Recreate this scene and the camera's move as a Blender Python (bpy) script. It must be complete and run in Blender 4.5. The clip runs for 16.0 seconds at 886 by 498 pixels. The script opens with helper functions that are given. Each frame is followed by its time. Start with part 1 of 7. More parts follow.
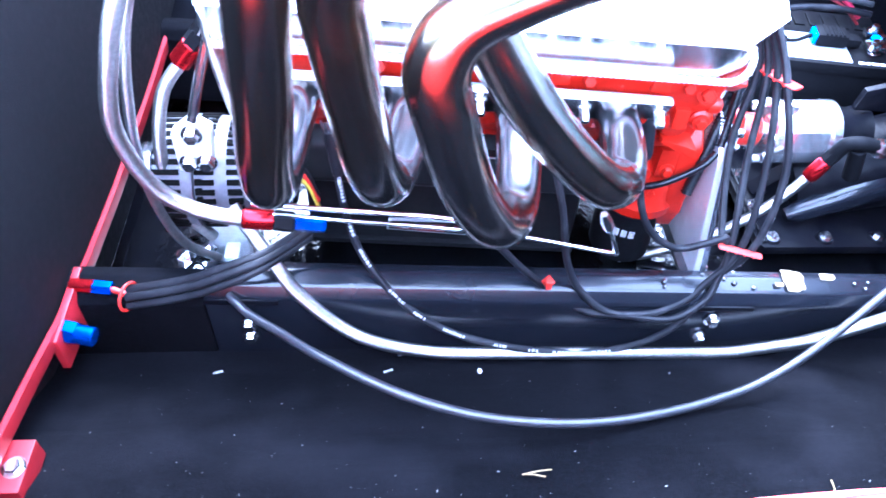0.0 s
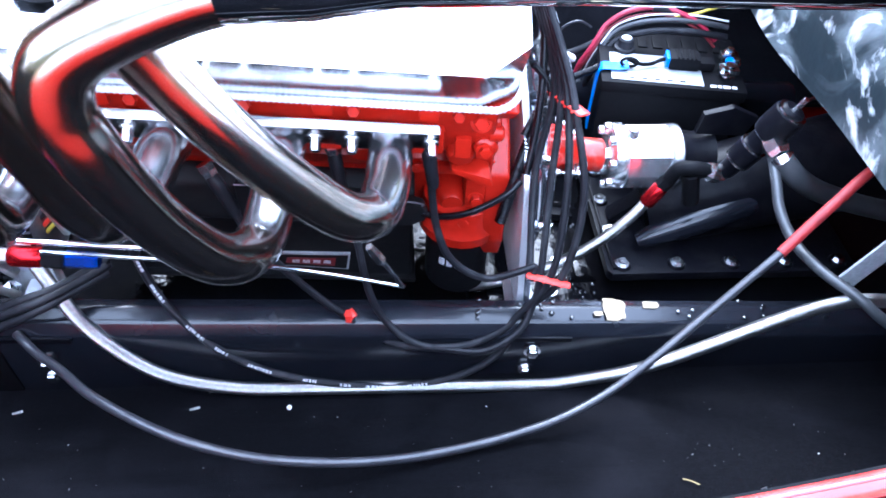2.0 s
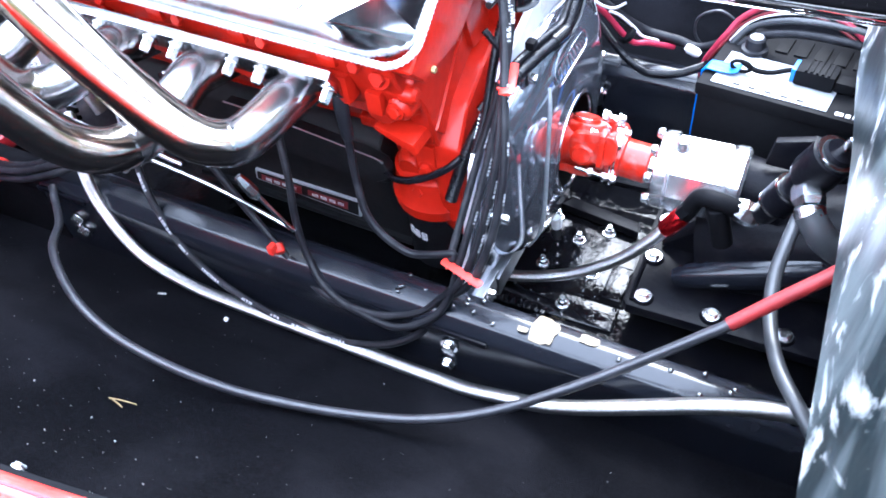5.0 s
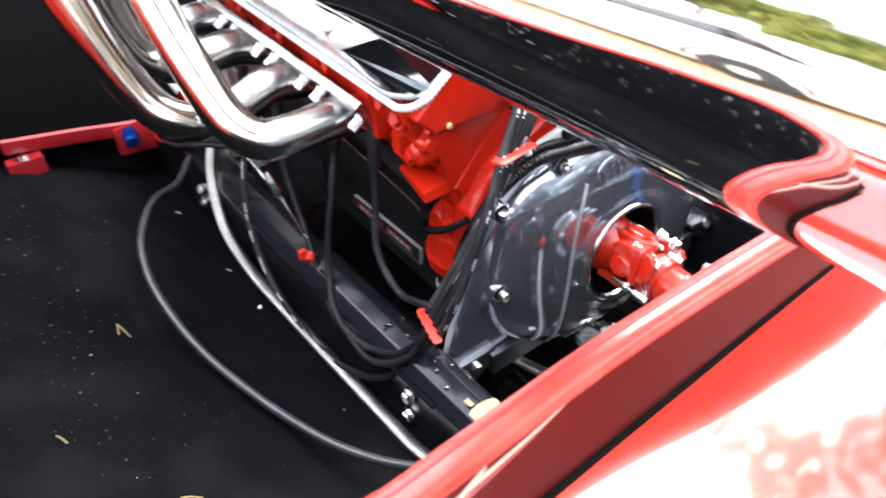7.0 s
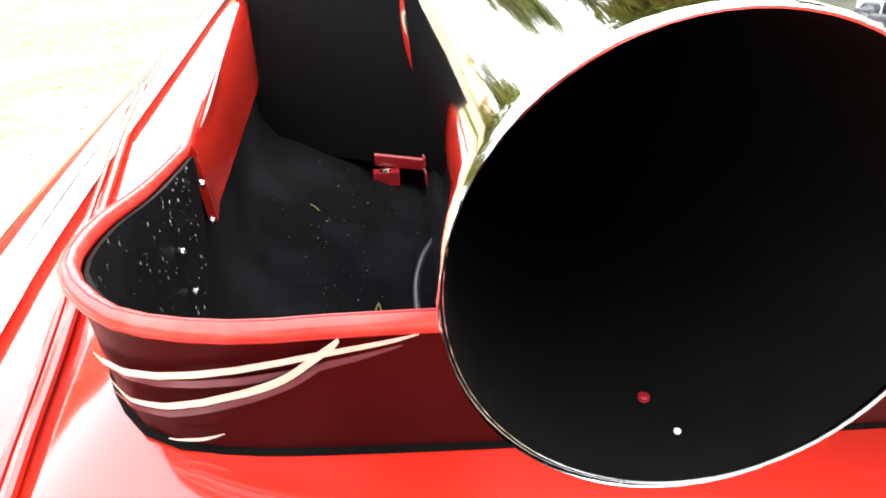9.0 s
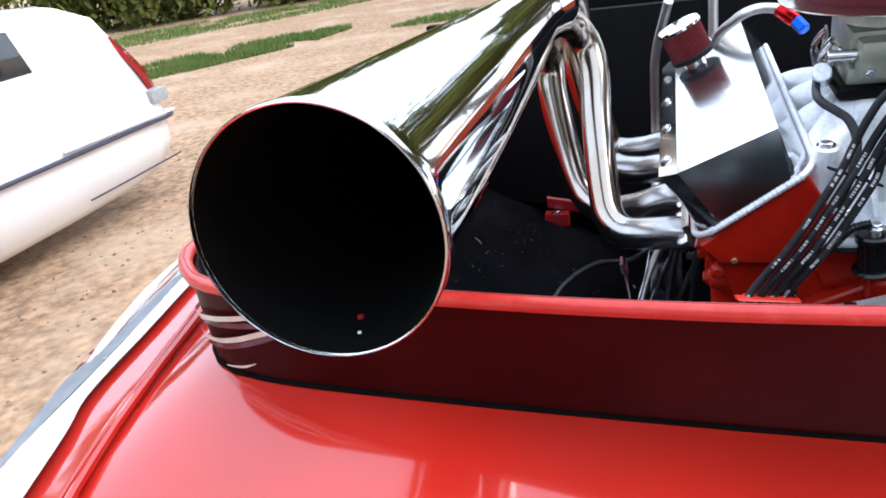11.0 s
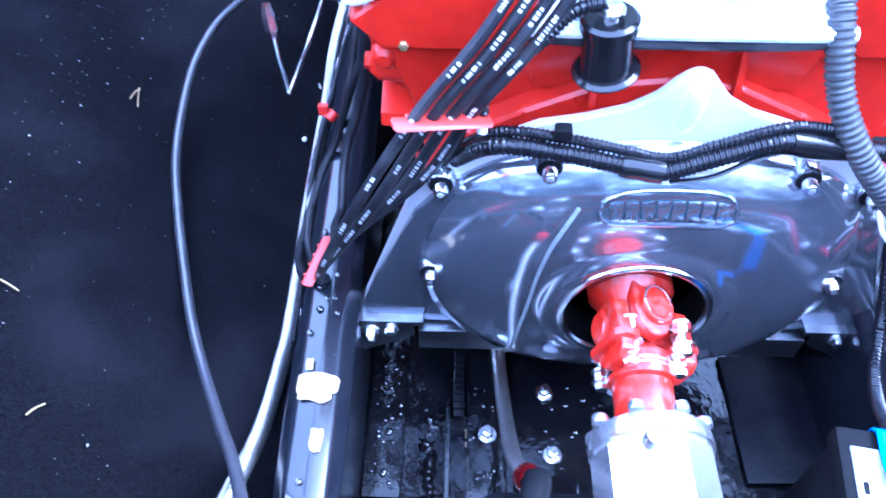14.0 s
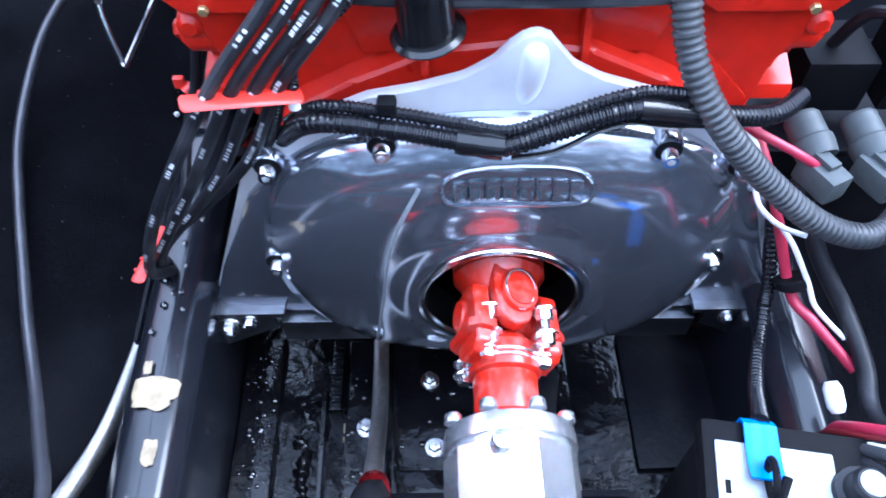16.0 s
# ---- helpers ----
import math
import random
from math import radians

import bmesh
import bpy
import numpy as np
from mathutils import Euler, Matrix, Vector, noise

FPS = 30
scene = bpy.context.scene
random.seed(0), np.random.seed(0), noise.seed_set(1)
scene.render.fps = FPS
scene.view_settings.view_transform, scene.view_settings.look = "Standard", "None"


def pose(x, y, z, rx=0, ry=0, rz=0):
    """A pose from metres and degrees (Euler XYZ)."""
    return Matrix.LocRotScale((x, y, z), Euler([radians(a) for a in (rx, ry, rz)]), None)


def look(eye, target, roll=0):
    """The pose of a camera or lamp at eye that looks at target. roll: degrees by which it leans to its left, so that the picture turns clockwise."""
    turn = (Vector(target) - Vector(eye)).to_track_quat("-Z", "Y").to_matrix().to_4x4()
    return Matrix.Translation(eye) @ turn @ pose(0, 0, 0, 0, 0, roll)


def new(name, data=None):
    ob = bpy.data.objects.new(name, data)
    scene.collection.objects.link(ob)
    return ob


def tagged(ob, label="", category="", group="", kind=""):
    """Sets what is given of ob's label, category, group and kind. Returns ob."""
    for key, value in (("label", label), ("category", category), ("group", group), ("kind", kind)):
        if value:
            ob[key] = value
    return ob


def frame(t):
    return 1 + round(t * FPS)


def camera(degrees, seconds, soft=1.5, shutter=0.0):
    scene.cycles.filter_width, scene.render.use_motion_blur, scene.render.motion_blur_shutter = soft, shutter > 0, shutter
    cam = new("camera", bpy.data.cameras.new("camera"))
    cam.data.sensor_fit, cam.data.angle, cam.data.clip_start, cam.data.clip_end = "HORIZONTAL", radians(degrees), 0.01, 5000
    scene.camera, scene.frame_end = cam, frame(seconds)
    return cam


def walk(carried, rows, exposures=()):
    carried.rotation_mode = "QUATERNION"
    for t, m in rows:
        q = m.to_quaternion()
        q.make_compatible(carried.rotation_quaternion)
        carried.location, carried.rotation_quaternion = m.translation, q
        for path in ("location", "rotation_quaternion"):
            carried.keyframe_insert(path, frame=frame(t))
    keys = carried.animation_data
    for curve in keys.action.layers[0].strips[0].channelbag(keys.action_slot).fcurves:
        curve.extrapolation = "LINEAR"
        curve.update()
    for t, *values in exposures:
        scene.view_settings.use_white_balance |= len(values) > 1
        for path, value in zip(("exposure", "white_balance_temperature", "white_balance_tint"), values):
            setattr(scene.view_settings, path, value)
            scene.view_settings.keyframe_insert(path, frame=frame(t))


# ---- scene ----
cam = camera(61.1, 16.0, soft=1.7, shutter=0.3)
PATH = [
    (0, (-0.459, -0.95, 0.747), (-0.321, 0.38, -0.74), 4.2),
    (0.5, (-0.37, -0.959, 0.752), (-0.288, 0.394, -0.717), 2.4),
    (1, (-0.362, -0.95, 0.75), (-0.179, 0.396, -0.718), 3.0),
    (1.5, (-0.298, -0.946, 0.749), (-0.097, 0.41, -0.706), 4.4),
    (2, (-0.197, -0.942, 0.75), (-0.062, 0.435, -0.694), 3.1),
    (2.5, (-0.1, -0.942, 0.751), (-0.065, 0.438, -0.696), 1.7),
    (3, (-0.008, -0.948, 0.755), (-0.079, 0.427, -0.696), 0.6),
    (3.2, (0.031, -0.948, 0.765), (-0.11, 0.409, -0.698), -0.1),
    (5.3, (0.351, -0.792, 0.675), (-0.429, 0.347, -0.773), -6.9),
    (5.5, (0.388, -0.783, 0.676), (-0.384, 0.361, -0.771), -3.9),
    (6, (0.451, -0.739, 0.617), (-0.467, 0.43, -0.721), -3.4),
    (6.5, (0.468, -0.702, 0.624), (-0.53, 0.376, -0.733), -1.9),
    (7, (0.555, -0.665, 0.63), (-0.748, 0.253, -0.578), -4.2),
    (7.5, (0.67, -0.634, 0.654), (-0.899, -0.074, -0.452), -5.9),
    (8, (0.707, -0.583, 0.639), (-0.981, -0.171, -0.351), -3.0),
    (8.5, (0.73, -0.562, 0.642), (-0.984, -0.336, -0.363), -2.8),
    (9, (0.761, -0.53, 0.652), (-0.995, -0.445, -0.301), -2.4),
    (9.2, (0.777, -0.519, 0.651), (-0.993, -0.5, -0.281), -2.5),
    (11.3, (0.914, -0.275, 0.693), (-0.822, -0.891, -0.088), -8.2),
    (11.5, (0.902, -0.27, 0.698), (-0.833, -0.831, -0.124), -7.0),
    (12, (0.828, -0.234, 0.68), (-0.904, -0.672, -0.219), -4.2),
    (12.5, (0.717, -0.219, 0.667), (-0.971, -0.552, -0.353), -3.2),
    (13, (0.602, -0.213, 0.657), (-0.92, -0.454, -0.617), -4.2),
    (13.5, (0.517, -0.2, 0.622), (-0.863, -0.326, -0.82), -2.2),
    (14, (0.464, -0.172, 0.591), (-0.82, -0.205, -0.942), 0.3),
    (14.5, (0.422, -0.149, 0.565), (-0.794, -0.129, -1.023), 1.7),
    (15, (0.437, -0.123, 0.579), (-0.839, -0.083, -0.96), 2.8),
    (15.5, (0.448, -0.09, 0.578), (-0.829, -0.091, -0.961), 0.4),
    (16, (0.407, -0.06, 0.554), (-0.8, -0.024, -1.04), 0.8),
]
EXPOSURES = [(0.0, 2.95, 4400, 18), (1.0, 2.45, 4600, 14), (2.5, 1.6, 4950, 12), (3.0, 1.55, 5000, 11), (5.5, 2.15, 5450, 11), (6.5, 1.45, 6150, 9), (7.0, 1.45, 6350, 8), (8.0, 0.5, 6900, 8), (9.0, 0.95, 6700, 8), (11.3, -0.50, 5600, 10), (12.0, -0.65, 5300, 12), (12.5, -0.30, 4950, 12), (13.0, 0.95, 4500, 13), (13.5, 1.95, 4050, 22), (14.0, 2.15, 4050, 22), (14.5, 2.05, 4150, 20), (15.5, 1.45, 4600, 14), (16.0, 1.30, 4800, 12)]
walk(cam, [(t, look(eye, target, roll)) for t, eye, target, roll in PATH], EXPOSURES)

# ---------------------------------------------------------------- daylight
SUN_ELEVATION, SUN_ROTATION = radians(46), radians(355)
world = bpy.data.worlds.new("daylight")
scene.world = world
world.use_nodes = True
wn, wl = world.node_tree.nodes, world.node_tree.links
wn.clear()
sky = wn.new("ShaderNodeTexSky")
sky.sky_type, sky.sun_disc = "NISHITA", False
sky.sun_elevation, sky.sun_rotation = SUN_ELEVATION, SUN_ROTATION
sky.air_density, sky.dust_density, sky.ozone_density = 1.0, 3.0, 1.0
veil = wn.new("ShaderNodeMix")
veil.data_type = "RGBA"
veil.inputs[0].default_value = 0.65
veil.inputs[7].default_value = (25.0, 26.0, 27.6, 1.0)
sky_out = wn.new("ShaderNodeBackground")
sky_out.inputs[1].default_value = 0.15
world_out = wn.new("ShaderNodeOutputWorld")
wl.new(sky.outputs[0], veil.inputs[6])
wl.new(veil.outputs[2], sky_out.inputs[0])
wl.new(sky_out.outputs[0], world_out.inputs[0])
sun_data = bpy.data.lights.new("sun", "SUN")
sun_data.energy, sun_data.angle, sun_data.color = 3.1, radians(40), (1.0, 0.93, 0.82)
sun = new("sun", sun_data)
sun.matrix_world = look((-0.605, 6.920, 7.193), (0, 0, 0))


# ---------------------------------------------------------------- materials
def material(name, color, rough=0.5, metal=0.0, coat=0.0, spread=0.15, grain=40.0, bump=0.0, bump_scale=200.0,
             second=None, second_scale=6.0, second_amount=0.0, spec=0.5, random_tint=0.0):
    """A surface with fine grain, a slower second tone (dirt, wear or dust) and relief."""
    m = bpy.data.materials.new(name)
    m.use_nodes = True
    nt = m.node_tree
    n, l = nt.nodes, nt.links
    p = n["Principled BSDF"]
    co = n.new("ShaderNodeTexCoord").outputs["Object"]

    def noise_node(scale, detail=4.0):
        t = n.new("ShaderNodeTexNoise")
        t.inputs["Scale"].default_value, t.inputs["Detail"].default_value = scale, detail
        l.new(co, t.inputs["Vector"])
        return t.outputs["Fac"]

    def ramp(src, a, b):
        r = n.new("ShaderNodeMapRange")
        r.inputs[1].default_value, r.inputs[2].default_value = a, b
        l.new(src, r.inputs[0])
        return r.outputs[0]

    def mix(fac, a, b):
        x = n.new("ShaderNodeMix")
        x.data_type = "RGBA"
        for sock, v in ((x.inputs[0], fac), (x.inputs[6], a), (x.inputs[7], b)):
            if isinstance(v, (tuple, float)):
                sock.default_value = v
            else:
                l.new(v, sock)
        return x.outputs[2]

    dark = tuple(c * (1 - spread) for c in color) + (1.0,)
    light = tuple(min(1.0, c * (1 + spread)) for c in color) + (1.0,)
    tone = mix(ramp(noise_node(grain), 0.3, 0.7), dark, light)
    if second:
        f = n.new("ShaderNodeMath")
        f.operation = "MULTIPLY"
        f.inputs[1].default_value = second_amount
        l.new(ramp(noise_node(second_scale, 8.0), 0.48, 0.72), f.inputs[0])
        tone = mix(f.outputs[0], tone, tuple(second) + (1.0,))
    if random_tint:
        info = n.new("ShaderNodeObjectInfo")
        hsv = n.new("ShaderNodeHueSaturation")
        l.new(tone, hsv.inputs["Color"])
        v = n.new("ShaderNodeMapRange")
        v.inputs[3].default_value, v.inputs[4].default_value = 1 - random_tint, 1 + random_tint
        l.new(info.outputs["Random"], v.inputs[0])
        l.new(v.outputs[0], hsv.inputs["Value"])
        tone = hsv.outputs["Color"]
    l.new(tone, p.inputs["Base Color"])
    rr = n.new("ShaderNodeMapRange")
    rr.inputs[3].default_value, rr.inputs[4].default_value = max(0.0, rough * 0.75), min(1.0, rough * 1.3)
    l.new(noise_node(grain * 0.35), rr.inputs[0])
    l.new(rr.outputs[0], p.inputs["Roughness"])
    p.inputs["Metallic"].default_value = metal
    p.inputs["Coat Weight"].default_value = coat
    p.inputs["Coat Roughness"].default_value = 0.05
    p.inputs["Specular IOR Level"].default_value = spec
    if bump:
        b = n.new("ShaderNodeBump")
        b.inputs["Strength"].default_value = bump
        b.inputs["Distance"].default_value = 0.002
        l.new(noise_node(bump_scale), b.inputs["Height"])
        l.new(b.outputs[0], p.inputs["Normal"])
    return m


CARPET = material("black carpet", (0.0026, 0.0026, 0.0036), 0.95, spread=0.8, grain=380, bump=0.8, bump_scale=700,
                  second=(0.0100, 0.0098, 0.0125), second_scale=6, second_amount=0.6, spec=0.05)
BOARD = material("black covered board", (0.0034, 0.0034, 0.0042), 0.8, spread=0.3, grain=300, bump=0.3, bump_scale=500, spec=0.15)
LINER = material("black gloss inner panel with pale specks", (0.004, 0.004, 0.005), 0.5, spread=0.3, grain=30, bump=0.25, bump_scale=40, spec=0.06)


def ground_swirl_material():
    """Hand-ground aluminium: dark and bright reflections coloured in as swirls with thin bright strokes."""
    m = material("hand-ground inner panel", (0.40, 0.44, 0.45), 0.34, 0.45, spread=0.2, grain=13, bump=0.5, bump_scale=9)
    n, l = m.node_tree.nodes, m.node_tree.links
    p = n["Principled BSDF"]
    move = n.new("ShaderNodeMapping")
    move.inputs["Scale"].default_value = (1.0, 0.6, 0.8)
    move.inputs["Rotation"].default_value = (0.5, 0.3, 0.2)
    l.new(n.new("ShaderNodeTexCoord").outputs["Object"], move.inputs["Vector"])

    def swirl(scale, distortion, lo, hi):
        t = n.new("ShaderNodeTexNoise")
        t.inputs["Scale"].default_value, t.inputs["Detail"].default_value, t.inputs["Distortion"].default_value = scale, 5.0, distortion
        l.new(move.outputs[0], t.inputs["Vector"])
        r = n.new("ShaderNodeMapRange")
        r.inputs[1].default_value, r.inputs[2].default_value = lo, hi
        l.new(t.outputs["Fac"], r.inputs[0])
        return r.outputs[0]

    tone = None
    for fac, colour in ((swirl(6.0, 2.6, 0.46, 0.66), (0.20, 0.235, 0.245, 1)), (swirl(12.0, 3.5, 0.54, 0.68), (0.86, 0.90, 0.91, 1)), (swirl(14.0, 1.5, 0.58, 0.72), (0.045, 0.060, 0.068, 1))):
        x = n.new("ShaderNodeMix")
        x.data_type = "RGBA"
        l.new(fac, x.inputs[0])
        if tone:
            l.new(tone, x.inputs[6])
        else:
            x.inputs[6].default_value = (0.020, 0.030, 0.034, 1)
        x.inputs[7].default_value = colour
        tone = x.outputs[2]
    l.new(tone, p.inputs["Base Color"])
    return m


WAVY = ground_swirl_material()
for node in WAVY.node_tree.nodes:
    if node.type == "BUMP":
        node.inputs["Distance"].default_value = 0.008
RAILPAINT = material("gloss black stringer paint", (0.008, 0.009, 0.013), 0.22, coat=0.15, spec=0.38, bump=0.10, bump_scale=34,
                     second=(0.03, 0.029, 0.030), second_scale=26, second_amount=0.16)
WOOD = material("bare fibreglass worn pale", (0.27, 0.21, 0.125), 0.5, spread=0.4, grain=60, bump=0.3, bump_scale=120, second=(0.22, 0.17, 0.10), second_scale=90, second_amount=0.5)
WATER = material("clear water on black", (0.004, 0.004, 0.005), 0.04, coat=1.0, spec=0.6, spread=0.0)
BILGE = material("wet black bilge paint", (0.003, 0.003, 0.004), 0.06, coat=0.0, spec=0.22, bump=0.5, bump_scale=60,
                 second=(0.012, 0.011, 0.010), second_scale=30, second_amount=0.4)
ENGINE_RED = material("engine red enamel", (0.40, 0.011, 0.003), 0.30, coat=0.06, spec=0.3, spread=0.12, grain=60, bump=0.25, bump_scale=70,
                      second=(0.26, 0.007, 0.0025), second_scale=14, second_amount=0.5)
YOKE_RED = material("red enamel on the yokes", (0.52, 0.016, 0.004), 0.3, coat=0.25, grain=90, bump=0.2, bump_scale=120,
                    second=(0.35, 0.30, 0.28), second_scale=70, second_amount=0.22)
CHROME = material("chrome", (0.86, 0.86, 0.87), 0.035, 1.0, spread=0.02, grain=12, bump=0.06, bump_scale=16)
PIPE_CHROME = material("chrome pipe tinted by heat", (0.44, 0.40, 0.36), 0.17, 1.0, spread=0.05, grain=14,
                       second=(0.34, 0.235, 0.145), second_scale=5, second_amount=0.9, bump=0.02, bump_scale=30)
STEEL_DULL = material("dull bare pipe stub", (0.44, 0.44, 0.455), 0.22, 1.0, grain=30, second=(0.40, 0.30, 0.18), second_scale=12, second_amount=0.6)
POLISHED = material("polished aluminium", (0.76, 0.78, 0.81), 0.2, 1.0, spread=0.05, grain=25, bump=0.05, bump_scale=35,
                    second=(0.58, 0.60, 0.63), second_scale=9, second_amount=0.5)
COVER_ALU = material("polished rocker cover", (0.70, 0.71, 0.73), 0.15, 1.0, spread=0.04, grain=25, bump=0.03, bump_scale=24, second=(0.52, 0.53, 0.55), second_scale=6, second_amount=0.4)
PLATE = material("dark polished flywheel cover", (0.29, 0.305, 0.36), 0.12, 0.85, coat=0.8, spread=0.06, grain=20, bump=0.04, bump_scale=16,
                 second=(0.15, 0.16, 0.19), second_scale=8, second_amount=0.35)
ALT_GREY = material("oxidised grey alternator case", (0.16, 0.157, 0.18), 0.5, 0.4, spread=0.15, grain=120, bump=0.2, bump_scale=200)
SEAM = material("pale casting seam", (0.26, 0.27, 0.28), 0.4, 0.3, spread=0.2, grain=200)
LABEL_RED = material("dull dark red label print", (0.13, 0.009, 0.013), 0.4)
MOTOR_PLATE = material("dull polished plate aluminium", (0.80, 0.81, 0.84), 0.40, 0.6, spread=0.08, grain=40, bump=0.08, bump_scale=70, second=(0.55, 0.56, 0.58), second_scale=10, second_amount=0.5)
BRUSHED = material("bright brushed aluminium", (0.86, 0.87, 0.90), 0.22, 0.9, spread=0.05, grain=60, bump=0.08, bump_scale=80)
CASTALU = material("cast aluminium", (0.82, 0.85, 0.89), 0.38, 0.25, spread=0.1, grain=150, bump=0.4, bump_scale=260,
                   second=(0.48, 0.50, 0.53), second_scale=18, second_amount=0.5)
ZINC = material("zinc plated steel", (0.72, 0.72, 0.73), 0.22, 1.0, grain=80)
BLACK = material("black plastic", (0.006, 0.006, 0.007), 0.5, spec=0.05, grain=120, bump=0.1, bump_scale=200)
GLOSS_BLACK = material("gloss black plastic", (0.006, 0.006, 0.007), 0.18, spec=0.35, grain=120)
CAST_BLACK = material("black painted casting", (0.004, 0.004, 0.006), 0.34, coat=0.0, spec=0.08, bump=0.35, bump_scale=120,
                      second=(0.025, 0.024, 0.023), second_scale=24, second_amount=0.3)
RUBBER = material("black rubber", (0.009, 0.009, 0.0115), 0.45, spec=0.22, grain=150, bump=0.12, bump_scale=300, second=(0.06, 0.06, 0.065), second_scale=30, second_amount=0.4)
GREYCABLE = material("dark grey cable jacket", (0.026, 0.026, 0.031), 0.32, spec=0.7, grain=120, second=(0.07, 0.07, 0.075), second_scale=30, second_amount=0.3)
HOSE_GREY = material("dark grey corrugated plastic", (0.035, 0.037, 0.040), 0.36, grain=100, second=(0.06, 0.06, 0.06), second_scale=20, second_amount=0.4)
LOOM = material("split loom", (0.006, 0.006, 0.008), 0.22, spec=0.35, grain=100)
PRINT = material("white print", (0.75, 0.75, 0.75), 0.6)
FADED = material("faded pale print", (0.42, 0.42, 0.44), 0.6, spread=0.5, grain=300)
DULL_ALU = material("dull grey aluminium angle", (0.20, 0.205, 0.22), 0.34, 1.0, spread=0.1, grain=60, bump=0.1, bump_scale=60, second=(0.2, 0.2, 0.21), second_scale=14, second_amount=0.5)
RED_PLASTIC = material("red plastic", (0.66, 0.03, 0.018), 0.38, spread=0.08)
RED_SLEEVE = material("dull red sleeve", (0.30, 0.020, 0.020), 0.5, spread=0.15, grain=120, second=(0.16, 0.010, 0.012), second_scale=50, second_amount=0.6)
RED_FRAME = material("red painted frame", (0.30, 0.011, 0.016), 0.4, coat=0.1, second=(0.18, 0.008, 0.010), second_scale=12, second_amount=0.5)
RED_ANO = material("red anodised fitting", (0.50, 0.01, 0.015), 0.22, 0.9)
BLUE_ANO = material("blue anodised fitting", (0.01, 0.09, 0.55), 0.22, 0.85)
PAN = material("dark grey oil pan", (0.009, 0.009, 0.010), 0.5, spec=0.15, grain=90, bump=0.15, bump_scale=150, second=(0.024, 0.021, 0.019), second_scale=16, second_amount=0.4)
GELCOAT = material("red gelcoat", (0.55, 0.022, 0.012), 0.16, coat=1.0, spec=0.45, spread=0.04, grain=12, second=(0.54, 0.020, 0.010), second_scale=3, second_amount=0.5)
GELCOAT.node_tree.nodes["Principled BSDF"].inputs["Coat IOR"].default_value = 1.62
LIP_RED = material("red lip moulding", (0.54, 0.026, 0.018), 0.3, coat=0.3, spread=0.06, grain=80, bump=0.15, bump_scale=120, second=(0.72, 0.16, 0.13), second_scale=40, second_amount=0.25)
MAROON = material("maroon gelcoat", (0.034, 0.0014, 0.0018), 0.4, coat=0.07, spec=0.08, spread=0.1, grain=10, second=(0.060, 0.004, 0.004), second_scale=9, second_amount=0.5)
WHITE_PAINT = material("cream white paint", (0.70, 0.64, 0.54), 0.3, coat=0.3, spread=0.10, grain=90)
GREY_PAINT = material("grey mauve paint", (0.085, 0.050, 0.062), 0.2, coat=0.5)
SILVER_PAINT = material("silver grey paint", (0.30, 0.32, 0.36), 0.25, 0.3, coat=0.5)
# Real soot in the bore; elsewhere also shade put in as near-black colour.
SOOT_AND_SHADE = material("near black for soot, seal and shade", (0.0035, 0.0035, 0.0035), 0.8, grain=60, bump=0.2, bump_scale=120, second=(0.006, 0.0055, 0.005), second_scale=14, second_amount=0.5, spec=0.05)
BLUE = material("blue strap", (0.01, 0.16, 0.60), 0.45)
CONNECTOR = material("grey connector plastic", (0.055, 0.062, 0.064), 0.5, spec=0.25, grain=90)
LIGHT_GREY = material("light grey plastic", (0.36, 0.38, 0.40), 0.4)
BOOT_GREY = material("grey silicone boot", (0.050, 0.054, 0.062), 0.42, grain=120, second=(0.08, 0.085, 0.092), second_scale=20, second_amount=0.3)
PINK_WIRE = material("red wire sheath", (0.30, 0.016, 0.042), 0.4)
WHITE_WIRE = material("white wire", (0.72, 0.72, 0.74), 0.4)
BRASS = material("old brass", (0.55, 0.45, 0.22), 0.4, 0.9, grain=80)
YELLOW = material("yellow wire", (0.62, 0.48, 0.05), 0.4)
CARB = material("yellowed zinc carburettor", (0.40, 0.42, 0.34), 0.4, 0.6, bump=0.3, bump_scale=200, second=(0.2, 0.2, 0.16), second_scale=30, second_amount=0.4)
PLEAT = material("dark red filter gauze", (0.16, 0.012, 0.016), 0.6, grain=300)
STRAW = material("dry straw", (0.30, 0.22, 0.10), 0.8)
SPECK = material("pale crumbs", (0.30, 0.30, 0.29), 0.8, spread=0.5, grain=200)


def braid_material():
    """Woven steel: a crossed weave as relief and tone."""
    m = material("braided steel", (0.50, 0.49, 0.475), 0.34, 1.0, grain=200, second=(0.32, 0.31, 0.29), second_scale=40, second_amount=0.4)
    n, l = m.node_tree.nodes, m.node_tree.links
    w = n.new("ShaderNodeTexWave")
    w.wave_type, w.bands_direction = "BANDS", "DIAGONAL"
    w.inputs["Scale"].default_value, w.inputs["Distortion"].default_value = 260.0, 1.0
    l.new(n.new("ShaderNodeTexCoord").outputs["Object"], w.inputs["Vector"])
    b = n.new("ShaderNodeBump")
    b.inputs["Strength"].default_value, b.inputs["Distance"].default_value = 0.5, 0.001
    l.new(w.outputs["Fac"], b.inputs["Height"])
    l.new(b.outputs[0], n["Principled BSDF"].inputs["Normal"])
    return m


BRAID = braid_material()


# ---------------------------------------------------------------- mesh helpers
ORIGIN = {}
TIP = []  # the lean of whatever is being built, as a matrix


def thing(name, at, label, category, group="", kind=""):
    ob = new(name)
    ob.empty_display_size = 0.02
    ob.location = at
    ORIGIN[ob.name] = Vector(at)
    return tagged(ob, label, category, group, kind)


